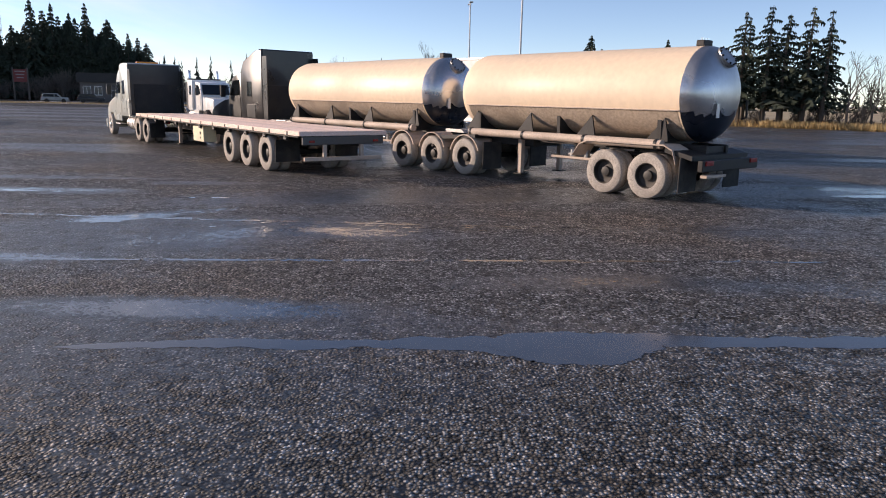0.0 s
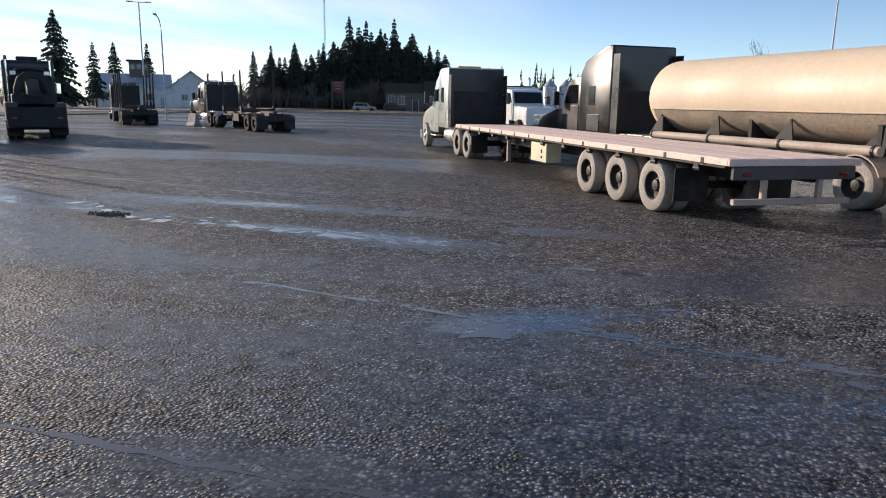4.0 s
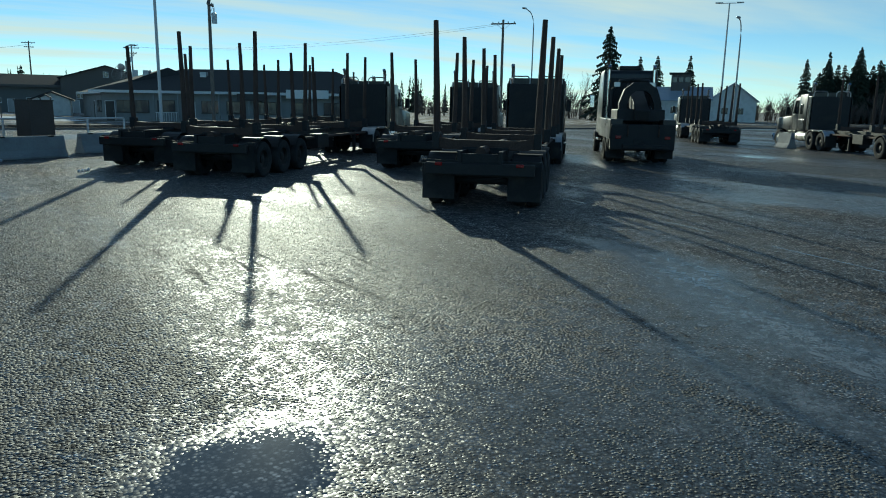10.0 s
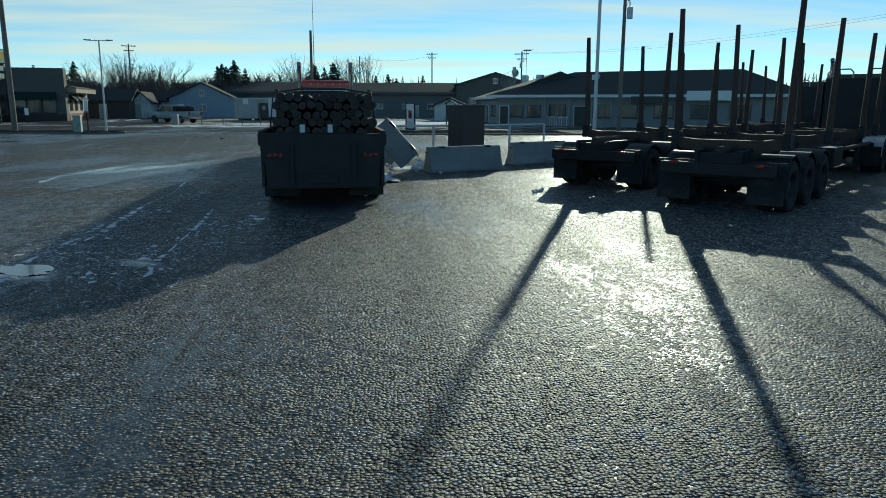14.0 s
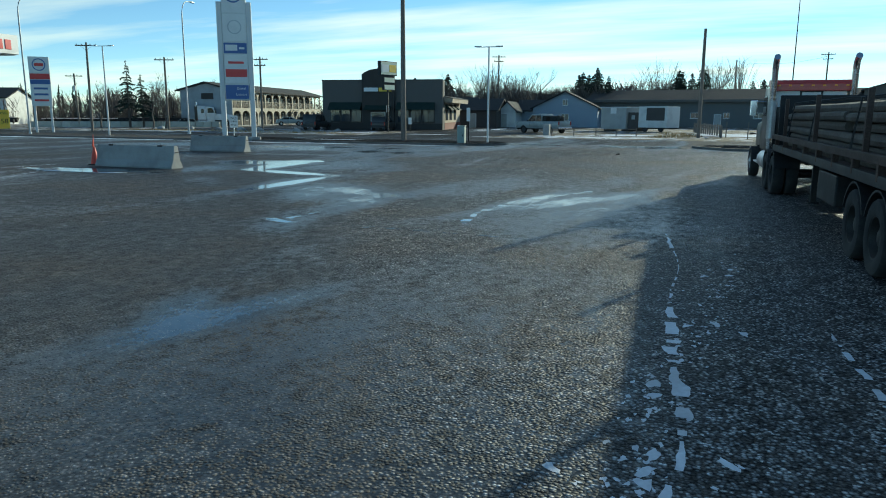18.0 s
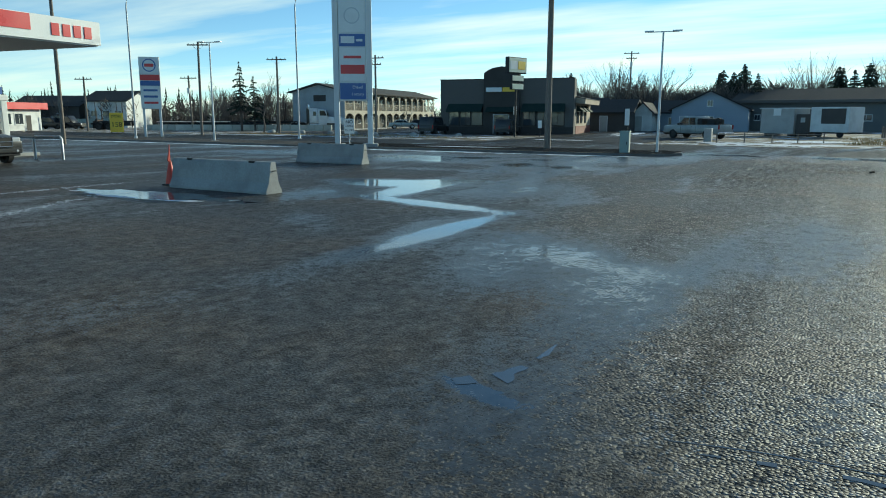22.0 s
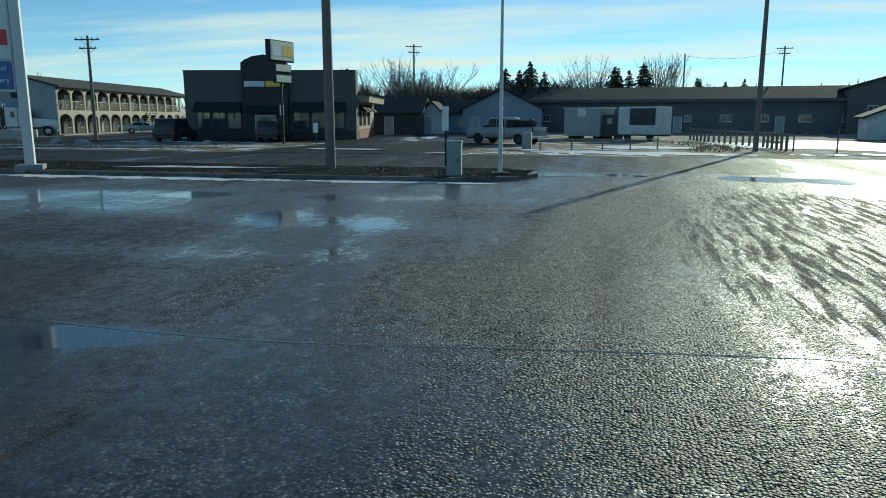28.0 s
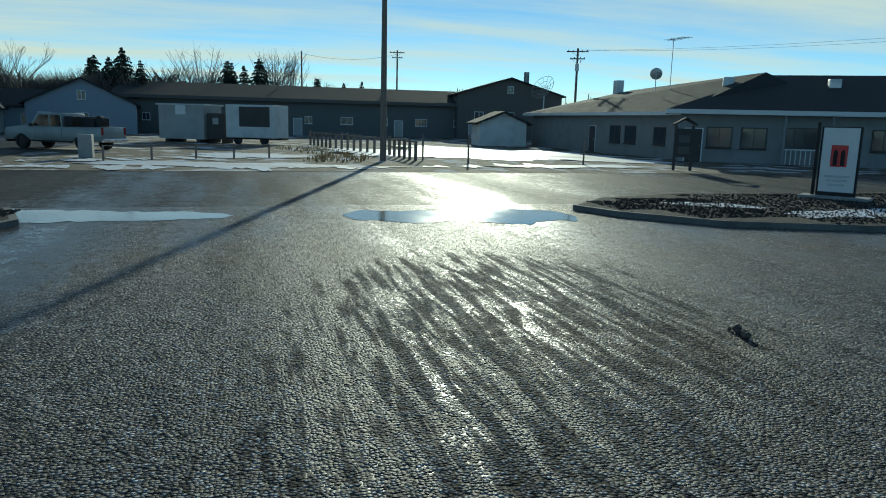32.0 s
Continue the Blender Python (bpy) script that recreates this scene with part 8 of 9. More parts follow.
for sd, (pts, wd, txt) in enumerate((
    ([(-30.95, -0.4), (-31.4, 0.05), (-32.4, 0.12)], [0.12, 0.2, 0.1], "thin pool in a low place of the asphalt"),
    ([(-30.8, 1.7), (-30.95, 2.55), (-30.95, 3.5), (-30.85, 5.5)], [0.03, 0.035, 0.04, 0.03], "water standing in a crack"),
    ([(-32.0, 3.6), (-33.9, 3.35), (-35.7, 3.45), (-37.4, 4.05), (-39.1, 4.8)], [0.08, 0.2, 0.16, 0.22, 0.1], "ragged wet trickle over the asphalt"),
    ([(1.95, 15.85), (2.2, 16.2), (2.5, 16.5)], [0.15, 0.32, 0.14], "small pool between the stones"),
    ([(2.3, 18.95), (3.0, 19.0), (3.8, 19.1)], [0.08, 0.14, 0.06], "small pool between the stones"),
    ([(5.5, 15.2), (6.5, 15.35), (7.5, 15.4)], [0.05, 0.1, 0.06], "small pool between the stones"),
    ([(-8.3, 20.65), (-7.2, 20.9), (-5.3, 19.95), (-3.0, 20.0), (-0.9, 19.75), (0.1, 19.5)], [0.1, 0.2, 0.16, 0.2, 0.2, 0.1], "long wet trickle over the asphalt"),
)):
    water(streak(pts, wd, 50 + sd, rough=1.0, gap=0.06, often=3.5, z=0.003), txt)


def flecks(name, label, material, places, seed):
    """Many small ragged spots of water or ice: (x, y, length, width, yaw, count)."""
    rg = random.Random(seed)
    vs, fs = [], []
    for cx, cy, lx, ly, yaw, n in places:
        a0 = radians(yaw)
        for _ in range(n * 4):
            u, w = rg.gauss(0, 0.3) * lx, rg.gauss(0, 0.3) * ly
            x, y = cx + u * math.cos(a0) - w * math.sin(a0), cy + u * math.sin(a0) + w * math.cos(a0)
            s, k, b1 = rg.uniform(0.01, 0.045) * (2.4 if rg.random() < 0.08 else 1.0), rg.uniform(0.3, 0.7), a0 + rg.uniform(-0.5, 0.5)
            b0, m = len(vs), 9
            z = 0.0012 + 0.00000002 * b0
            for i in range(m):
                t = 2 * math.pi * i / m
                r = s * rg.uniform(0.45, 1.25)
                ex, ey = r * math.cos(t), r * k * math.sin(t)
                vs.append((x + ex * math.cos(b1) - ey * math.sin(b1), y + ex * math.sin(b1) + ey * math.cos(b1), z))
            fs.append(tuple(range(b0, b0 + m)))
    me = bpy.data.meshes.new(name)
    me.from_pydata(vs, [], fs)
    me.materials.append(M[material])
    tagged(new(name, me), label, "puddle", kind="stuff")


flecks("water_flecks", "small spots of water between the stones", "water", [
    (4.5, 13.25, 14, 0.12, 1, 150), (4, 16.4, 12, 0.15, -5, 110), (6.2, 15.9, 4.5, 0.8, -5, 90), (2.6, 16.8, 2.6, 0.5, 30, 60), (-1.5, 20.0, 6, 0.4, 2, 90), (-4.4, 20.3, 9, 0.4, -2, 60)], 5)
flecks("ice_flecks", "small flecks of ice and frost on the asphalt", "ice", [(-37.8, -17.6, 5.5, 0.35, 0, 150), (-35.2, -13.7, 6.5, 0.45, 208, 150), (-25.2, 8.1, 9, 0.5, 176, 60), (-24.0, 9.7, 6, 0.4, 174, 40), (-24.6, 10.4, 4, 0.7, 174, 30), (-22.2, 9.0, 3.0, 1.4, 40, 40)], 6)
for sd, (pts, wd) in enumerate((
    ([(-32.5, 7.3), (-29.8, 7.75), (-28.1, 7.8), (-26.4, 7.95), (-24.9, 8.15), (-23.6, 8.25), (-22.4, 8.1), (-20.6, 8.4), (-19.2, 8.7)], [0.05, 0.07, 0.06, 0.1, 0.16, 0.1, 0.16, 0.14, 0.08]),
    ([(-27.0, 9.4), (-24.6, 9.65), (-23.3, 9.75), (-21.9, 9.9), (-21.0, 10.0)], [0.05, 0.08, 0.05, 0.2, 0.1]),
    ([(-22.65, 8.2), (-22.5, 8.45), (-22.7, 8.7)], [0.15, 0.3, 0.1]),
    ([(-22.0, 9.25), (-22.15, 9.6), (-21.8, 9.95)], [0.12, 0.3, 0.2]),
    ([(-26.1, 10.2), (-25.8, 10.55), (-25.2, 10.6)], [0.1, 0.2, 0.08]),
    ([(-23.2, 10.2), (-23.3, 10.6), (-23.1, 10.85)], [0.08, 0.14, 0.08]),
)):
    water(streak(pts, [w * 0.5 for w in wd], 70 + sd, rough=1.6, gap=0.08, often=5.0, z=0.0034, step=0.03), "ragged line of ice along a crack", "ice", "ice_strip")
water(blob(-21.5, 8.35, 0.95, 0.5, 60, 91, 0.4, z=0.0042), "small pool in the ice by the truck")
# snow beyond the road
for k, (x, y, lx, ly, a) in enumerate(((-84.5, -3.5, 13, 3.4, 80), (-96.0, 12.0, 20, 10, 70), (-101.0, 15.5, 22, 10, 30), (-92.0, -1.5, 7, 3.5, 60), (-84.5, 14, 9, 2.2, 95), (-86.5, -36, 16, 2.5, 100), (-84.0, -52, 14, 2.0, 110), (-112, -22, 9, 1.6, 10), (-105, -45, 7, 1.4, 100), (-84.5, -20.5, 5, 1.5, 90))):
    water(blob(x, y, lx, ly, a, 60 + k, 0.55, z=0.02 + 0.004 * k), "patch of old snow on the verge", "snow", "snow_patch")
for k, (x, y, lx, ly, a) in enumerate(((-65.5, 12.0, 4.5, 1.4, 100), (-67.4, 9.2, 2.2, 0.9, 60), (-36.8, 14.3, 3.0, 1.2, 120), (-38.0, 15.8, 2.4, 0.9, 40), (-33.2, 12.6, 3.0, 1.0, 10), (-66.0, -20, 6, 0.8, 95))):
    z = 0.14 if x < -60 else 0.012
    water(blob(x, y, lx, ly, a, 75 + k, 0.55, z=z + 0.004 * k), "dirty crust of old snow", "ice", "snow_patch")


for sd, (pts, wd) in enumerate((
    ([(-81.6, -15.0), (-82.0, -9.0), (-82.4, -2.0), (-82.6, 4.0)], [0.6, 1.4, 1.8, 0.8]),
    ([(-85.0, -12.5), (-87.5, -7.0), (-91.0, -3.0), (-95.5, 0.0)], [0.8, 1.6, 2.2, 1.0]),
    ([(-83.5, 5.5), (-84.5, 10.0), (-85.0, 18.0)], [1.0, 2.0, 1.2]),
    ([(-81.8, -30.0), (-82.4, -44.0), (-82.0, -62.0)], [0.8, 1.8, 1.0]),
    ([(-95.0, -46.5), (-93.8, -38.0), (-93.0, -30.5)], [0.6, 1.2, 0.6]),
    ([(-99.5, -20.0), (-106.0, -22.6), (-113.0, -24.0)], [0.5, 1.0, 0.6]),
)):
    water(streak(pts, wd, 110 + sd, rough=1.2, gap=0.14, often=1.1, z=0.026 + 0.004 * sd, step=0.12), "ragged old snow on the verge", "snow", "snow_patch")


# clods and debris
def clods(name, cx, cy, n, spread, size, material, label, seed, z=0.0):
    rg = random.Random(seed)
    bm = B()
    for i in range(n):
        x, y = cx + rg.gauss(0, spread), cy + rg.gauss(0, spread * 0.6)
        s = size * rg.uniform(0.4, 1.2)
        m = Matrix.Translation((x, y, z + s * 0.3)) @ Euler((rg.random() * 6, rg.random() * 6, rg.random() * 6)).to_matrix().to_4x4() @ Matrix.Diagonal((s, s * 0.7, s * 0.6, 1))
        bmesh.ops.create_icosphere(bm, subdivisions=1, radius=0.5, matrix=m)
    return setting(name, bm, M[material], label, "debris", kind="stuff")


clods("mud_clods", -5.95, 20.05, 150, 0.17, 0.055, "bark", "clump of dark mud and straw on the asphalt", 1)
clods("mud_clods", -29.5, 16.55, 8, 0.15, 0.12, "ice", "few lumps of dirty ice on the asphalt", 2)
clods("ice_lumps", -36.5, 14.4, 40, 1.2, 0.25, "ice", "broken lumps of snow among the barriers", 3)
clods("mud_clods", -57.6, 2.5, 8, 0.12, 0.12, "bark", "dark scrap of wood on the asphalt", 4)
rg = random.Random(8)
for i in range(7):
    p = thing("boulder", pose(-89.0 + rg.uniform(-2, 2), -34 - i * 4.2, 0.1, 0, 0, rg.uniform(0, 360)), "rounded landscape boulder on the verge", "boulder", "boulders")
    bm = B()
    bmesh.ops.create_icosphere(bm, subdivisions=3, radius=0.5)
    for v in bm.verts:
        v.co *= 1 + 0.35 * noise.noise(v.co * 1.8 + Vector((i * 5, 0, 0)))
        v.co.z *= 0.7
    part("stone", bm, M["concrete"], p, smooth=True, at=Matrix.Scale(rg.uniform(0.7, 1.3), 4))


# gravel in the kerbed beds
def gravel(name, x0, x1, y0, y1, n, z, label, seed):
    rg = random.Random(seed)
    vs, fs = [], []
    for i in range(n):
        x, y, s = rg.uniform(x0, x1), rg.uniform(y0, y1), rg.uniform(0.012, 0.05)
        b0 = len(vs)
        for dx, dy, dz in ((1, 0, 0), (-0.5, 0.87, 0), (-0.5, -0.87, 0), (rg.uniform(-0.3, 0.3), rg.uniform(-0.3, 0.3), 0.9)):
            vs.append((x + dx * s * rg.uniform(0.7, 1.2), y + dy * s * rg.uniform(0.7, 1.2), z + dz * s))
        fs += [(b0, b0 + 1, b0 + 3), (b0 + 1, b0 + 2, b0 + 3), (b0 + 2, b0, b0 + 3)]
    me = bpy.data.meshes.new(name)
    me.from_pydata(vs, [], fs)
    me.materials.append(M["soil"])
    tagged(new(name, me), label, "gravel", kind="stuff")


gravel("gravel_stones", -68.3, -63.8, -32, -7.6, 17000, 0.13, "loose grey stones in the kerbed bed", 1)
gravel("gravel_stones", -67.6, -64.7, -7.9, -6.7, 1100, 0.13, "loose grey stones at the bed's rounded end", 3)
gravel("gravel_stones", -70.0, -63.8, 9.8, 26, 15000, 0.13, "loose dark stones and clods in the kerbed bed", 2)
gravel("gravel_stones", -69.0, -65.0, 7.3, 9.8, 2600, 0.13, "loose dark stones and clods in the kerbed bed", 4)
gravel("gravel_stones", -68.4, -66.6, 6.2, 7.3, 600, 0.13, "loose dark stones at the bed's pointed end", 5)


# ---- trees ----
M["needle"] = mat("spruce_needles", (0.028, 0.042, 0.026), 0.9, 0, 2, 0.35, 0, (0.05, 0.05, 0.03), 0.5)
M["twig"] = mat("bare_twigs", (0.115, 0.095, 0.08), 0.9, 0, 3, 0.3, 0, (0.2, 0.17, 0.14), 0.5)
M["straw"] = mat("dry_grass_blades", (0.50, 0.36, 0.17), 0.9, 0, 2, 0.3, 0, (0.32, 0.22, 0.1), 0.5)


def spruce_mesh(seed, levels=34, bare_to=0.12, width=0.19, thin=1.0):
    """A spruce of height 1: whorls of drooping, jagged boughs."""
    rg = random.Random(seed)
    vs, fs = [], []
    for k in range(levels):
        t = (k + rg.random() * 0.6) / levels
        z = bare_to + (0.985 - bare_to) * t
        R = width * (1 - t) ** 0.8 * rg.uniform(0.75, 1.15) + 0.008
        nb = max(3, int((11 - 4 * t) * thin))
        for j in range(nb):
            if rg.random() < 0.12:
                continue
            a = 2 * math.pi * (j + rg.random()) / nb
            r = R * rg.uniform(0.55, 1.12)
            dx, dy = math.cos(a), math.sin(a)
            droop = r * rg.uniform(0.15, 0.55)
            px, py = -dy, dx
            m = 5
            for q in range(m):
                u0, u1 = q / m, (q + 1.15) / m
                w = r * 0.36 * (1 - 0.75 * u0) * rg.uniform(0.6, 1.3)
                z0 = z - droop * u0 * u0 + 0.010 * rg.uniform(-1, 1)
                z1 = z - droop * u1 * u1 + 0.004
                b0 = len(vs)
                vs += [(dx * r * u0, dy * r * u0, z0 + 0.008), (dx * r * u1 + px * w, dy * r * u1 + py * w, z1 - 0.016 * rg.uniform(0.3, 1.6)),
                       (dx * r * u1 * 1.05, dy * r * u1 * 1.05, z1), (dx * r * u1 - px * w, dy * r * u1 - py * w, z1 - 0.016 * rg.uniform(0.3, 1.6)),
                       (dx * r * (u0 + u1) / 2, dy * r * (u0 + u1) / 2, (z0 + z1) / 2 - 0.03 * rg.uniform(0.5, 1.4))]
                fs += [(b0, b0 + 1, b0 + 2), (b0, b0 + 2, b0 + 3), (b0, b0 + 2, b0 + 4)]
    me = bpy.data.meshes.new("crown")
    me.from_pydata(vs, [], fs)
    me.materials.append(M["needle"])
    return me


SPRUCE = [spruce_mesh(11), spruce_mesh(12, 30, 0.1, 0.16), spruce_mesh(13, 38, 0.08, 0.22), spruce_mesh(14, 26, 0.16, 0.15)]
THIN = [spruce_mesh(21, 24, 0.22, 0.17, 0.45), spruce_mesh(22, 20, 0.28, 0.14, 0.45), spruce_mesh(23, 24, 0.2, 0.19, 0.45)]
TRUNK = mesh_of("trunk", tube(B(), [(0, 0, -0.01), (0, 0, 0.5), (0, 0, 0.98)], [0.016, 0.010, 0.001], 7), M["bark"], True)


def spruce(x, y, h, k, meshes=SPRUCE, label="tall dark spruce with drooping boughs", group="spruces", wide=1.0):
    p = thing("spruce_tree", pose(x, y, 0, 0, 0, 67 * k), label, "tree", group)
    s = Matrix.Diagonal((h * wide, h * wide, h, 1))
    part("trunk", TRUNK, None, p, at=s)
    part("crown", meshes[k % len(meshes)], None, p, at=s)


rg = random.Random(3)
EDGE = [(-100.4, 166.8, 12.7), (-96.8, 169.1, 14.2), (-91.8, 172.1, 14.9), (-85.6, 175.6, 15), (-79.8, 178.5, 21), (-76, 180.3, 20.4), (-72.5, 181.5, 18.5), (-69.5, 183.1, 20.8), (-65.7, 184.6, 15.7), (-61.1, 186.3, 15), (-57.9, 187.4, 11)]
k = 0
for x, y, h in EDGE:
    spruce(x, y, h * 1.1, k, label="tall dark spruce in a dense stand")
    k += 1
for _ in range(135):
    a = rg.random() * (len(EDGE) - 1.001)
    i, f = int(a), a - int(a)
    q = [EDGE[i][c] * (1 - f) + EDGE[i + 1][c] * f for c in range(3)]
    spruce(q[0] + rg.uniform(-1.5, 1.5), q[1] + rg.uniform(-1, 11), q[2] * rg.uniform(0.6, 1.04), k, label="tall dark spruce in a dense stand", wide=1.45)
    k += 1
for x, y, h in ((-104.5, 111.5, 17.4), (-110.9, 126.4, 13.0), (-121.9, 143.6, 14.5), (-116.6, 148.3, 14.7), (36, 120.5, 12.6), (38.0, 121.5, 10.6), (47.2, 117.2, 11.9)):
    spruce(x, y, h, k, label="single spruce standing clear of the others", wide=1.2)
    k += 1
for x, y, h in ((38.8, 72.6, 10.9), (39.9, 74.0, 10.2), (40.9, 71.9, 11.4), (41.7, 73.5, 9.6), (42.3, 71.5, 10.5), (43.2, 72.9, 10.8), (44.0, 70.4, 11.2), (45.4, 69.7, 10.8), (44.6, 72.0, 9.0), (46.2, 71.0, 9.6)):
    spruce(x, y, h, k, THIN, "open-crowned spruce in the row beside the field", "field spruces", 1.5)
    k += 1
for x, y, h in ((-148.8, -51.5, 9.1), (-154.9, -47.1, 10.1), (-150.7, -47.0, 8.5), (-150.0, -16.3, 10.4), (-148.5, -14.0, 8.8), (-151.2, -18.0, 9.2), (-160.5, -13.6, 7.6), (-165.9, 0.6, 11.0), (-165.2, 9.4, 8.3), (-167.7, 13.7, 7.9), (-161.8, -22.1, 9.9), (-160.4, -18.9, 8.5), (-169.6, -3.4, 10.5), (-190.9, 11.7, 9.7), (-189.8, 20.2, 9.5)):
    spruce(x, y, h, k, label="dense garden spruce behind the houses", group="garden spruces", wide=1.7)
    k += 1


for x, y, h in ((-96.8, -71.9, 9.4), (-98.6, -71.2, 7.6)):
    spruce(x, y, h, k, THIN, "tall thin spruce with an open crown", "garden spruces", 1.25)
    k += 1


def bare_mesh(seed, spread=0.5, depth=7):
    rg = random.Random(seed)
    bm = B()

    def grow(p, d, L, r, n):
        q = p + d * L
        mid = p + d * L * 0.5 + Vector((rg.uniform(-1, 1), rg.uniform(-1, 1), 0)) * L * 0.06
        tube(bm, [p, mid, q], [r, r * 0.85, r * 0.68], 5 if n > 3 else 3, False)
        if n == 0:
            return
        for _ in range(2 if rg.random() < 0.45 else 3):
            e = (d + Vector((rg.uniform(-1, 1), rg.uniform(-1, 1), rg.uniform(-0.15, 0.75))) * spread).normalized()
            grow(q if rg.random() < 0.7 else mid, e, L * rg.uniform(0.62, 0.84), r * 0.6, n - 1)
    grow(Vector((0, 0, -0.02)), Vector((0, 0, 1)), 0.25, 0.017, depth - 1)
    return mesh_of("bough_frame", bm, M["twig"])


BARE = [bare_mesh(31), bare_mesh(32, 0.62), bare_mesh(33, 0.46), bare_mesh(34, 0.7)]
for i, (x, y, h) in enumerate(((9.1, 84.0, 8.9), (46.9, 68.2, 8.6), (48.8, 67.4, 7.4), (-135.2, -37.0, 8.7), (-134.6, -32.5, 9.3), (-139.2, -31.1, 9.0), (-170.7, -11.3, 11.7), (-165.7, 3.3, 11.6), (-168.8, -6.8, 8.9), (-181.2, -12.1, 12.4), (-176.5, -6.8, 9.6), (-90.7, -70.7, 8.3), (-91.8, -62.8, 8.0), (-95.1, -63.8, 7.5), (-127.6, -83.9, 9.8), (-155.4, -84.4, 7.7), (-122.5, 121.5, 10.9), (-124.6, 111.2, 9.9), (-9.8, 161.7, 12.1), (-82.5, 164.8, 9.1), (-129.1, 124.2, 11.0), (-86, 168, 8), (-106, 150, 9), (-142, -41, 10.5), (-147, -38, 12), (-151, -33, 11), (-155, -30, 12.5), (-158, -24, 10.5), (-144, -30, 9.5), (-140, -44, 9), (-150, -42, 11.5), (-162, -8, 12), (-172, 2, 13), (-175, 12, 11))):
    p = thing("bare_tree", pose(x, y, 0, 0, 0, 51 * i), "leafless tree with fine grey-brown branches", "tree", "bare trees")
    part("bough_frame", BARE[i % 4], None, p, at=Matrix.Scale(h, 4))


def shrub_tree(x, y, h, seed, wide=0.42):
    """A many-stemmed leafless tree: long fine stems fanning from the base."""
    rg = random.Random(seed)
    p = thing("bare_tree", pose(x, y, 0), "many-stemmed leafless tree with upright fine twigs", "tree", "bare trees")
    bm = B()
    for i in range(26):
        a, s = rg.random() * 6.28, rg.uniform(0.05, 1.0) * wide * h
        e = Vector((math.cos(a) * s, math.sin(a) * s, h * rg.uniform(0.75, 1.0)))
        m = Vector((e.x * 0.35, e.y * 0.35, e.z * 0.5))
        tube(bm, [(0, 0, 0), m, e], [0.08, 0.05, 0.015], 4, False)
        for _ in range(9):
            t = rg.uniform(0.4, 0.95)
            b0 = m.lerp(e, (t - 0.4) / 0.6)
            tube(bm, [b0, b0 + Vector((rg.uniform(-1, 1) * 0.11 * h, rg.uniform(-1, 1) * 0.11 * h, rg.uniform(0.05, 0.16) * h))], [0.025, 0.008], 3, False)
    part("bough_frame", bm, M["twig"], p)


shrub_tree(-169.5, 3.0, 12.2, 1)
shrub_tree(-180.0, -8.2, 14.0, 6, 0.5)
shrub_tree(-165.1, -41.3, 12.5, 7, 0.55)
shrub_tree(-177.9, -40.4, 11.0, 8, 0.6)
shrub_tree(-187.6, 6.8, 14.0, 9, 0.5)
shrub_tree(-169.5, -6.1, 9.6, 2, 0.3)
shrub_tree(-160.0, -34.0, 10.0, 3)
shrub_tree(-146.0, -34.0, 9.0, 4)
for x, y, h in ((-167.9, -22.6, 10.6), (-168.6, -19.8, 8.0), (-166.5, -21.2, 8.6), (-169.1, -13.7, 7.8), (-169.6, -4.0, 10.7), (-169.6, -1.6, 10.2)):
    spruce(x, y, h, k, label="dense garden spruce behind the houses", group="garden spruces", wide=1.9)
    k += 1


# far woods and brush, as one belt each
def brush(name, pts, n, hmin, hmax, label, seed, deep=10.0):
    rg = random.Random(seed)
    vs, fs = [], []
    for i in range(n):
        a = rg.random() * (len(pts) - 1.001)
        s, f = int(a), a - int(a)
        x = pts[s][0] * (1 - f) + pts[s + 1][0] * f + rg.uniform(-deep, deep)
        y = pts[s][1] * (1 - f) + pts[s + 1][1] * f + rg.uniform(-deep, deep)
        h = rg.uniform(hmin, hmax) * (0.75 + 0.5 * noise.noise(Vector((x * 0.05, y * 0.05, seed))))
        for t in range(24):
            an, le = rg.random() * 6.28, h * rg.uniform(0.45, 1.0)
            sp = rg.uniform(0.04, 0.34) * h
            b0 = len(vs)
            ax, ay = math.cos(an), math.sin(an)
            vs += [(x - ay * 0.04, y + ax * 0.04, 0), (x + ay * 0.04, y - ax * 0.04, 0), (x + ax * sp * 0.6, y + ay * sp * 0.6, le * 0.7), (x + ax * sp, y + ay * sp, le), (x + ax * sp * 0.4 + ay * 0.16 * h, y + ay * sp * 0.4 - ax * 0.16 * h, le * 0.93), (x + ax * sp * 0.6 + 0.05, y + ay * sp * 0.6, le * 0.66)]
            fs += [(b0, b0 + 1, b0 + 2), (b0 + 5, b0 + 2, b0 + 3), (b0 + 5, b0 + 2, b0 + 4)]
    me = bpy.data.meshes.new(name)
    me.from_pydata(vs, [], fs)
    me.materials.append(M["twig"])
    tagged(new(name, me), label, "woods", kind="stuff")


brush("far_brush", [(-60, -150), (-100, -125), (-130, -105), (-165, -95), (-190, -70)], 700, 5, 9, "belt of leafless brush far beyond the fuel station", 1)
brush("far_brush", [(-150, -60), (-142, -45), (-140, -30), (-155, -28), (-150, -22), (-156, -14)], 900, 5.5, 10, "leafless thicket behind the houses", 2, 5)
brush("far_brush", [(-190, -40), (-200, 0), (-200, 50), (-180, 90)], 600, 5, 10, "distant leafless trees behind the long building", 3)
brush("far_brush", [(-150, 95), (-130, 130), (-115, 165), (-80, 195), (-40, 200), (0, 200), (40, 190)], 520, 5, 10, "distant leafless woods along the highway", 4)
brush("far_brush", [(x, y - 3) for x, y, h in EDGE] + [(-50, 187), (-35, 190)], 420, 3.5, 7.5, "grey-brown brush at the foot of the spruce stand", 6, 3.0)
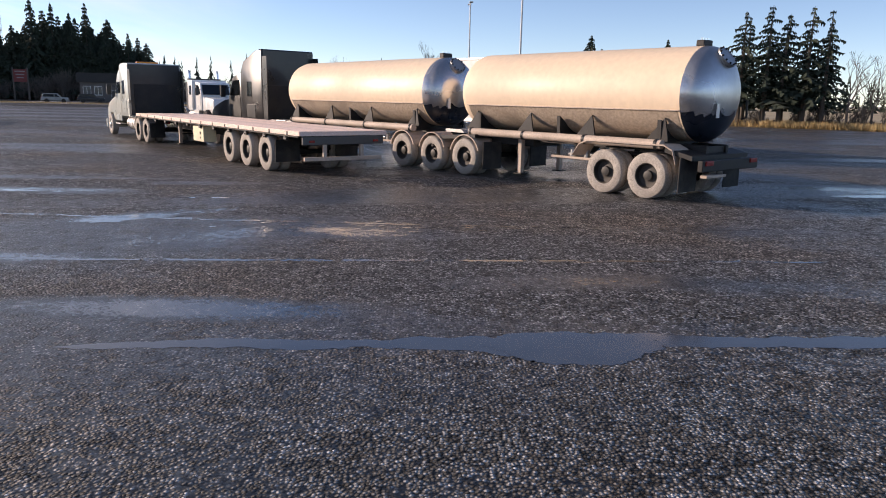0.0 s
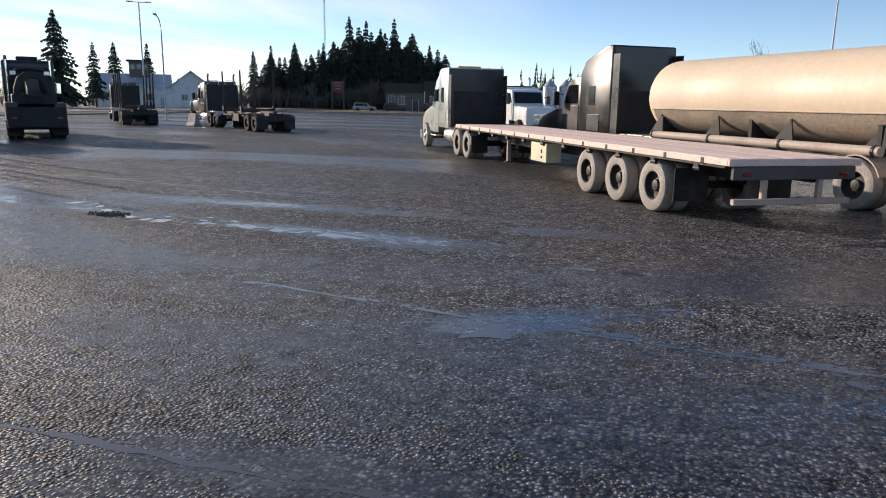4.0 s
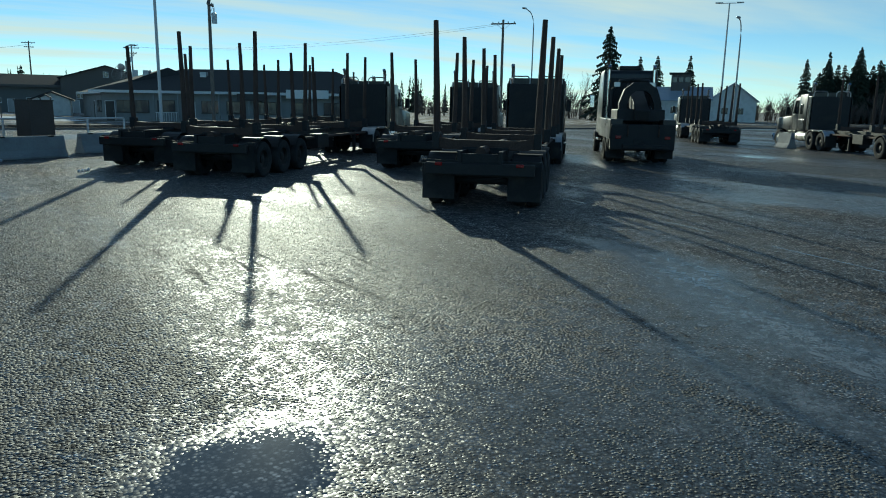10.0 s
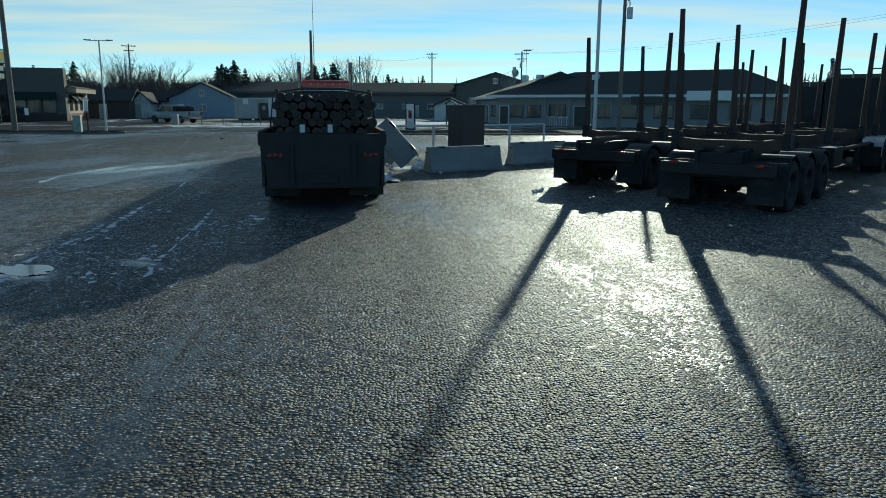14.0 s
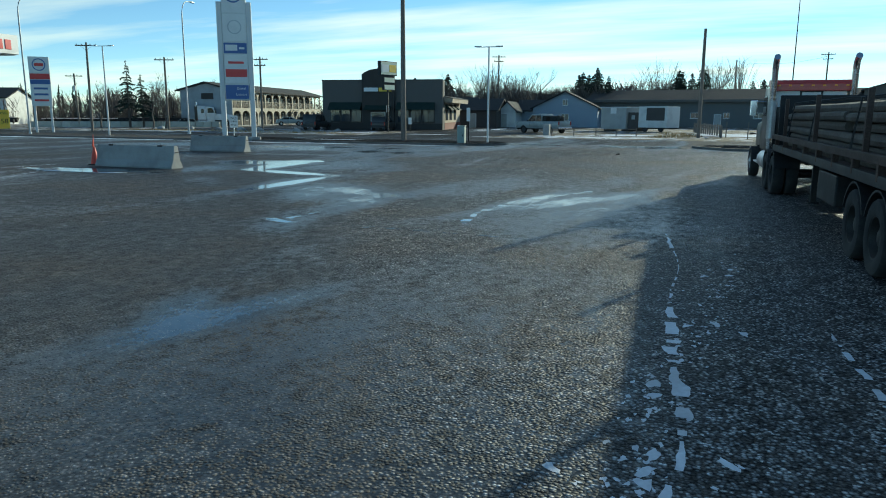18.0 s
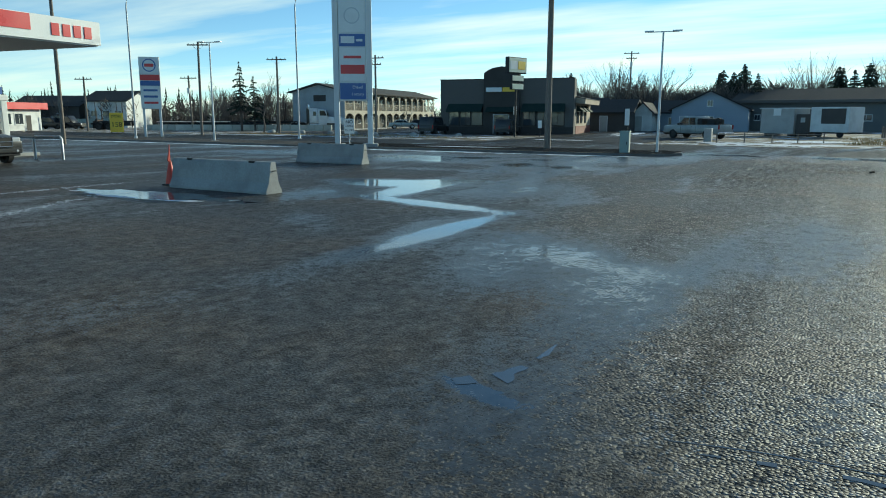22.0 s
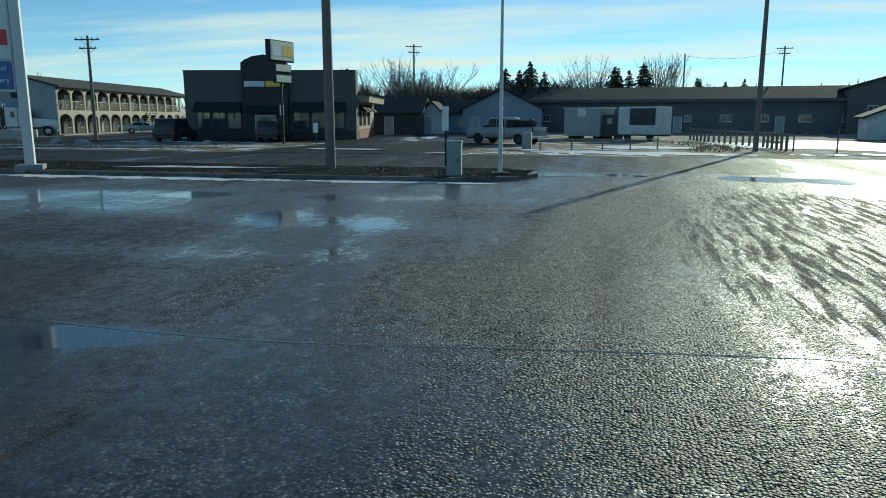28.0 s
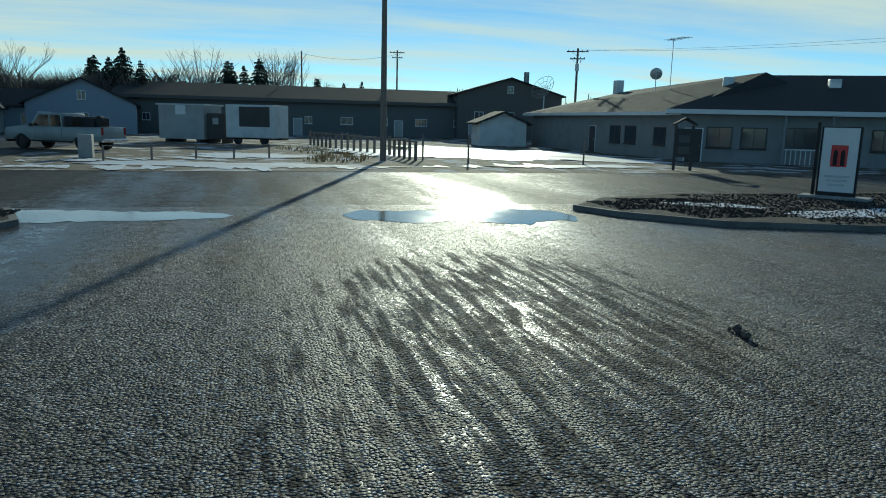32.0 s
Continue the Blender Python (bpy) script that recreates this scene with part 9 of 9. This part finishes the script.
brush("field_brush", [(37, 74), (42, 72.5), (47, 69), (50, 67)], 50, 0.8, 2.6, "undergrowth below the row of spruces", 5, 1.2)


def far_spruces(name, pts, n, hmin, hmax, label, seed, deep=12.0):
    rg = random.Random(seed)
    vs, fs = [], []
    for i in range(n):
        a = rg.random() * (len(pts) - 1.001)
        s, f = int(a), a - int(a)
        x = pts[s][0] * (1 - f) + pts[s + 1][0] * f + rg.uniform(-deep, deep)
        y = pts[s][1] * (1 - f) + pts[s + 1][1] * f + rg.uniform(-deep, deep)
        h = rg.uniform(hmin, hmax)
        for k in range(12):
            t = k / 12
            R = h * 0.17 * (1 - t) + 0.05
            for j in range(5):
                an = rg.random() * 6.28
                b0 = len(vs)
                r = R * rg.uniform(0.6, 1.2)
                c, d = math.cos(an), math.sin(an)
                vs += [(x, y, h * (t + 0.1)), (x + c * r - d * r * 0.4, y + d * r + c * r * 0.4, h * t), (x + c * r + d * r * 0.4, y + d * r - c * r * 0.4, h * (t - 0.02))]
                fs.append((b0, b0 + 1, b0 + 2))
    me = bpy.data.meshes.new(name)
    me.from_pydata(vs, [], fs)
    me.materials.append(M["needle"])
    tagged(new(name, me), label, "woods", kind="stuff")


far_spruces("far_woods", [(-50, -190), (-110, -160), (-170, -140)], 130, 5, 9, "dark spruce woods on the horizon beyond the fuel station", 1)
far_spruces("far_woods", [(-240, -80), (-260, 0), (-250, 100), (-200, 160)], 150, 7, 12, "dark spruce woods on the western horizon", 2)
far_spruces("far_woods", [(-110, 205), (-60, 230), (0, 235), (70, 240), (150, 230)], 150, 8, 14, "dark spruce woods on the northern horizon", 3)
far_spruces("far_woods", [(150, 330), (260, 240), (350, 100), (380, -100)], 160, 6, 10, "thin line of woods beyond the stubble field", 4, 20)
far_spruces("far_woods", [(300, -200), (100, -300), (-60, -280)], 120, 6, 12, "thin line of woods on the southern horizon", 5, 20)


# dry grass along the lot's edge
def grass(name, pts, n, hmin, hmax, wide, label, seed, z=0.0, material="straw"):
    rg = random.Random(seed)
    vs, fs = [], []
    for i in range(n):
        a = rg.random() * (len(pts) - 1.001)
        s, f = int(a), a - int(a)
        dx, dy = pts[s + 1][0] - pts[s][0], pts[s + 1][1] - pts[s][1]
        L = math.hypot(dx, dy)
        o = rg.uniform(0, wide)
        x, y = pts[s][0] + dx * f - dy / L * o, pts[s][1] + dy * f + dx / L * o
        for t in range(5):
            h, an = rg.uniform(hmin, hmax), rg.random() * 6.28
            c, d = math.cos(an), math.sin(an)
            b0 = len(vs)
            w = 0.02 + 0.02 * h
            vs += [(x - d * w, y + c * w, z), (x + d * w, y - c * w, z), (x + c * h * 0.35, y + d * h * 0.35, z + h)]
            fs.append((b0, b0 + 1, b0 + 2))
    me = bpy.data.meshes.new(name)
    me.from_pydata(vs, [], fs)
    me.materials.append(M[material])
    tagged(new(name, me), label, "grass", kind="stuff")


grass("dry_grass", [(75, 46), (48.3, 64.4), (39.8, 70.3), (20, 84), (-10, 104)][::-1], 9000, 0.25, 0.8, 7.0, "tall dry yellow grass along the lot's edge", 1)
grass("dry_grass", [(-86, 3), (-92, 5), (-104, 2.5)], 260, 0.08, 0.3, 3.0, "dry grass round the fence posts", 2)
grass("dry_grass", [(-65, 129), (-10, 129)], 2000, 0.1, 0.35, 8.0, "dry grass beside the far highway", 4)
grass("dry_grass", [(-84, -60), (-83, -30)], 1200, 0.05, 0.18, 5.0, "short dead grass before the motel", 5)


# ---- beyond the fuel station ----
log_trailer(P(-100.4, -78.2, 128), "far log trailer with tall dark stakes", (2.0, 5.0, 8.0), 10.0, (1.2, 2.6))
tractor("log_tractor", P(-100.4, -78.2, 128, 10.0), "white", "log tractor with a pale cab behind the block wall", 3.3, 5.6, 1.2, aero=False, stacks=True, rack=True)
flatbed(P(-96.4, -89.4, 126, 4.5), "far flatbed trailer with a pale deck")
log_trailer(P(-96.4, -89.4, 126, -9.0), "short far log trailer with dark stakes", (1.0, 4.0), 6.0, (1.2, 2.6))
house(-100.8, -113.2, 117, 7.2, 9, 4.5, 1.6, "whitewall", "shingle", "white two-storey house with a dark gable roof", "x", 3, True)
house(-95.3, -125.7, 117, 12.0, 9, 3.6, 1.7, "darkwall", "shingle", "low brown house beside the white one", "x", 2, True)
car("parked_suv", P(-90.2, -105.7, 120), "black", "dark car parked before the brown house", "suv", 4.6, 1.9, 1.75)
car("parked_suv", P(-92.2, -104.5, 118), "black", "dark van parked before the brown house", "suv", 5.0, 1.95, 2.0)
p = thing("board_fence", pose(-95.6, -108.3, 0, 0, 0, 146.6), "pale green board fence before the white house", "fence")
board = mesh_of("board", box(B(), (0, 0, 0.75), (0.28, 0.03, 1.5), None, 0.006), M["boxgreen"])
for i in range(20):
    part("board", board, None, p, at=pose(0.3 * i, 0, 0.02 * (i % 3)))
for z in (0.4, 1.2):
    part("rail", BX((2.9, 0.04, z), (6.0, 0.04, 0.09)), M["wood"], p)
p = thing("block_wall", pose(-92.2, -85.6, 0, 0, 0, 119), "low wall of pale concrete blocks along the far lot", "wall")
block = mesh_of("block", box(B(), (0, 0, 0.4), (1.12, 0.45, 0.8), None, 0.03), M["paleblock"])
for i in range(23):
    part("block", block, None, p, at=pose(1.16 * i, 0.04 * math.sin(i * 2.3), 0, 0, 0, 2.0 * math.sin(i * 1.7)))

# red pylon sign by the far roadhouse
p = thing("roadhouse_sign", pose(-68.5, 150.0, 0, 0, 0, 10), "dark red board on two posts by the roadhouse", "sign")
for s in (-1.3, 1.3):
    part("post", BX((s, 0, 3.2), (0.25, 0.25, 6.4), 0.02), M["darkwall"], p)
bd = part("board", BX((0, 0, 4.9), (2.6, 0.2, 2.4), 0.03), M["darkred"], p)
for k in range(3):
    part("white_bar", BX((0, -0.12, 5.7 - 0.6 * k), (1.8 - 0.3 * k, 0.03, 0.16)), M["greywall"], bd)

p = thing("roadside_shop", pose(-77.0, -94.8, 0, 0, 0, -157.7), "low white shop with a red fascia beyond the fuel station", "shop")
shell(p, 7.7, 8.0, 3.4, "whitewall")
part("roof", BX((3.83, 4.0, 3.5), (8.9, 9.2, 0.2)), M["shingle"], p)
part("fascia", BX((3.83, -0.68, 3.3), (9.0, 0.12, 0.9), 0.02), M["signred"], p, "red fascia board")
for x in (1.2, 3.4):
    window(p, x, 1.6, 1.6, 1.5)
door(p, 5.2, material="darkwall")
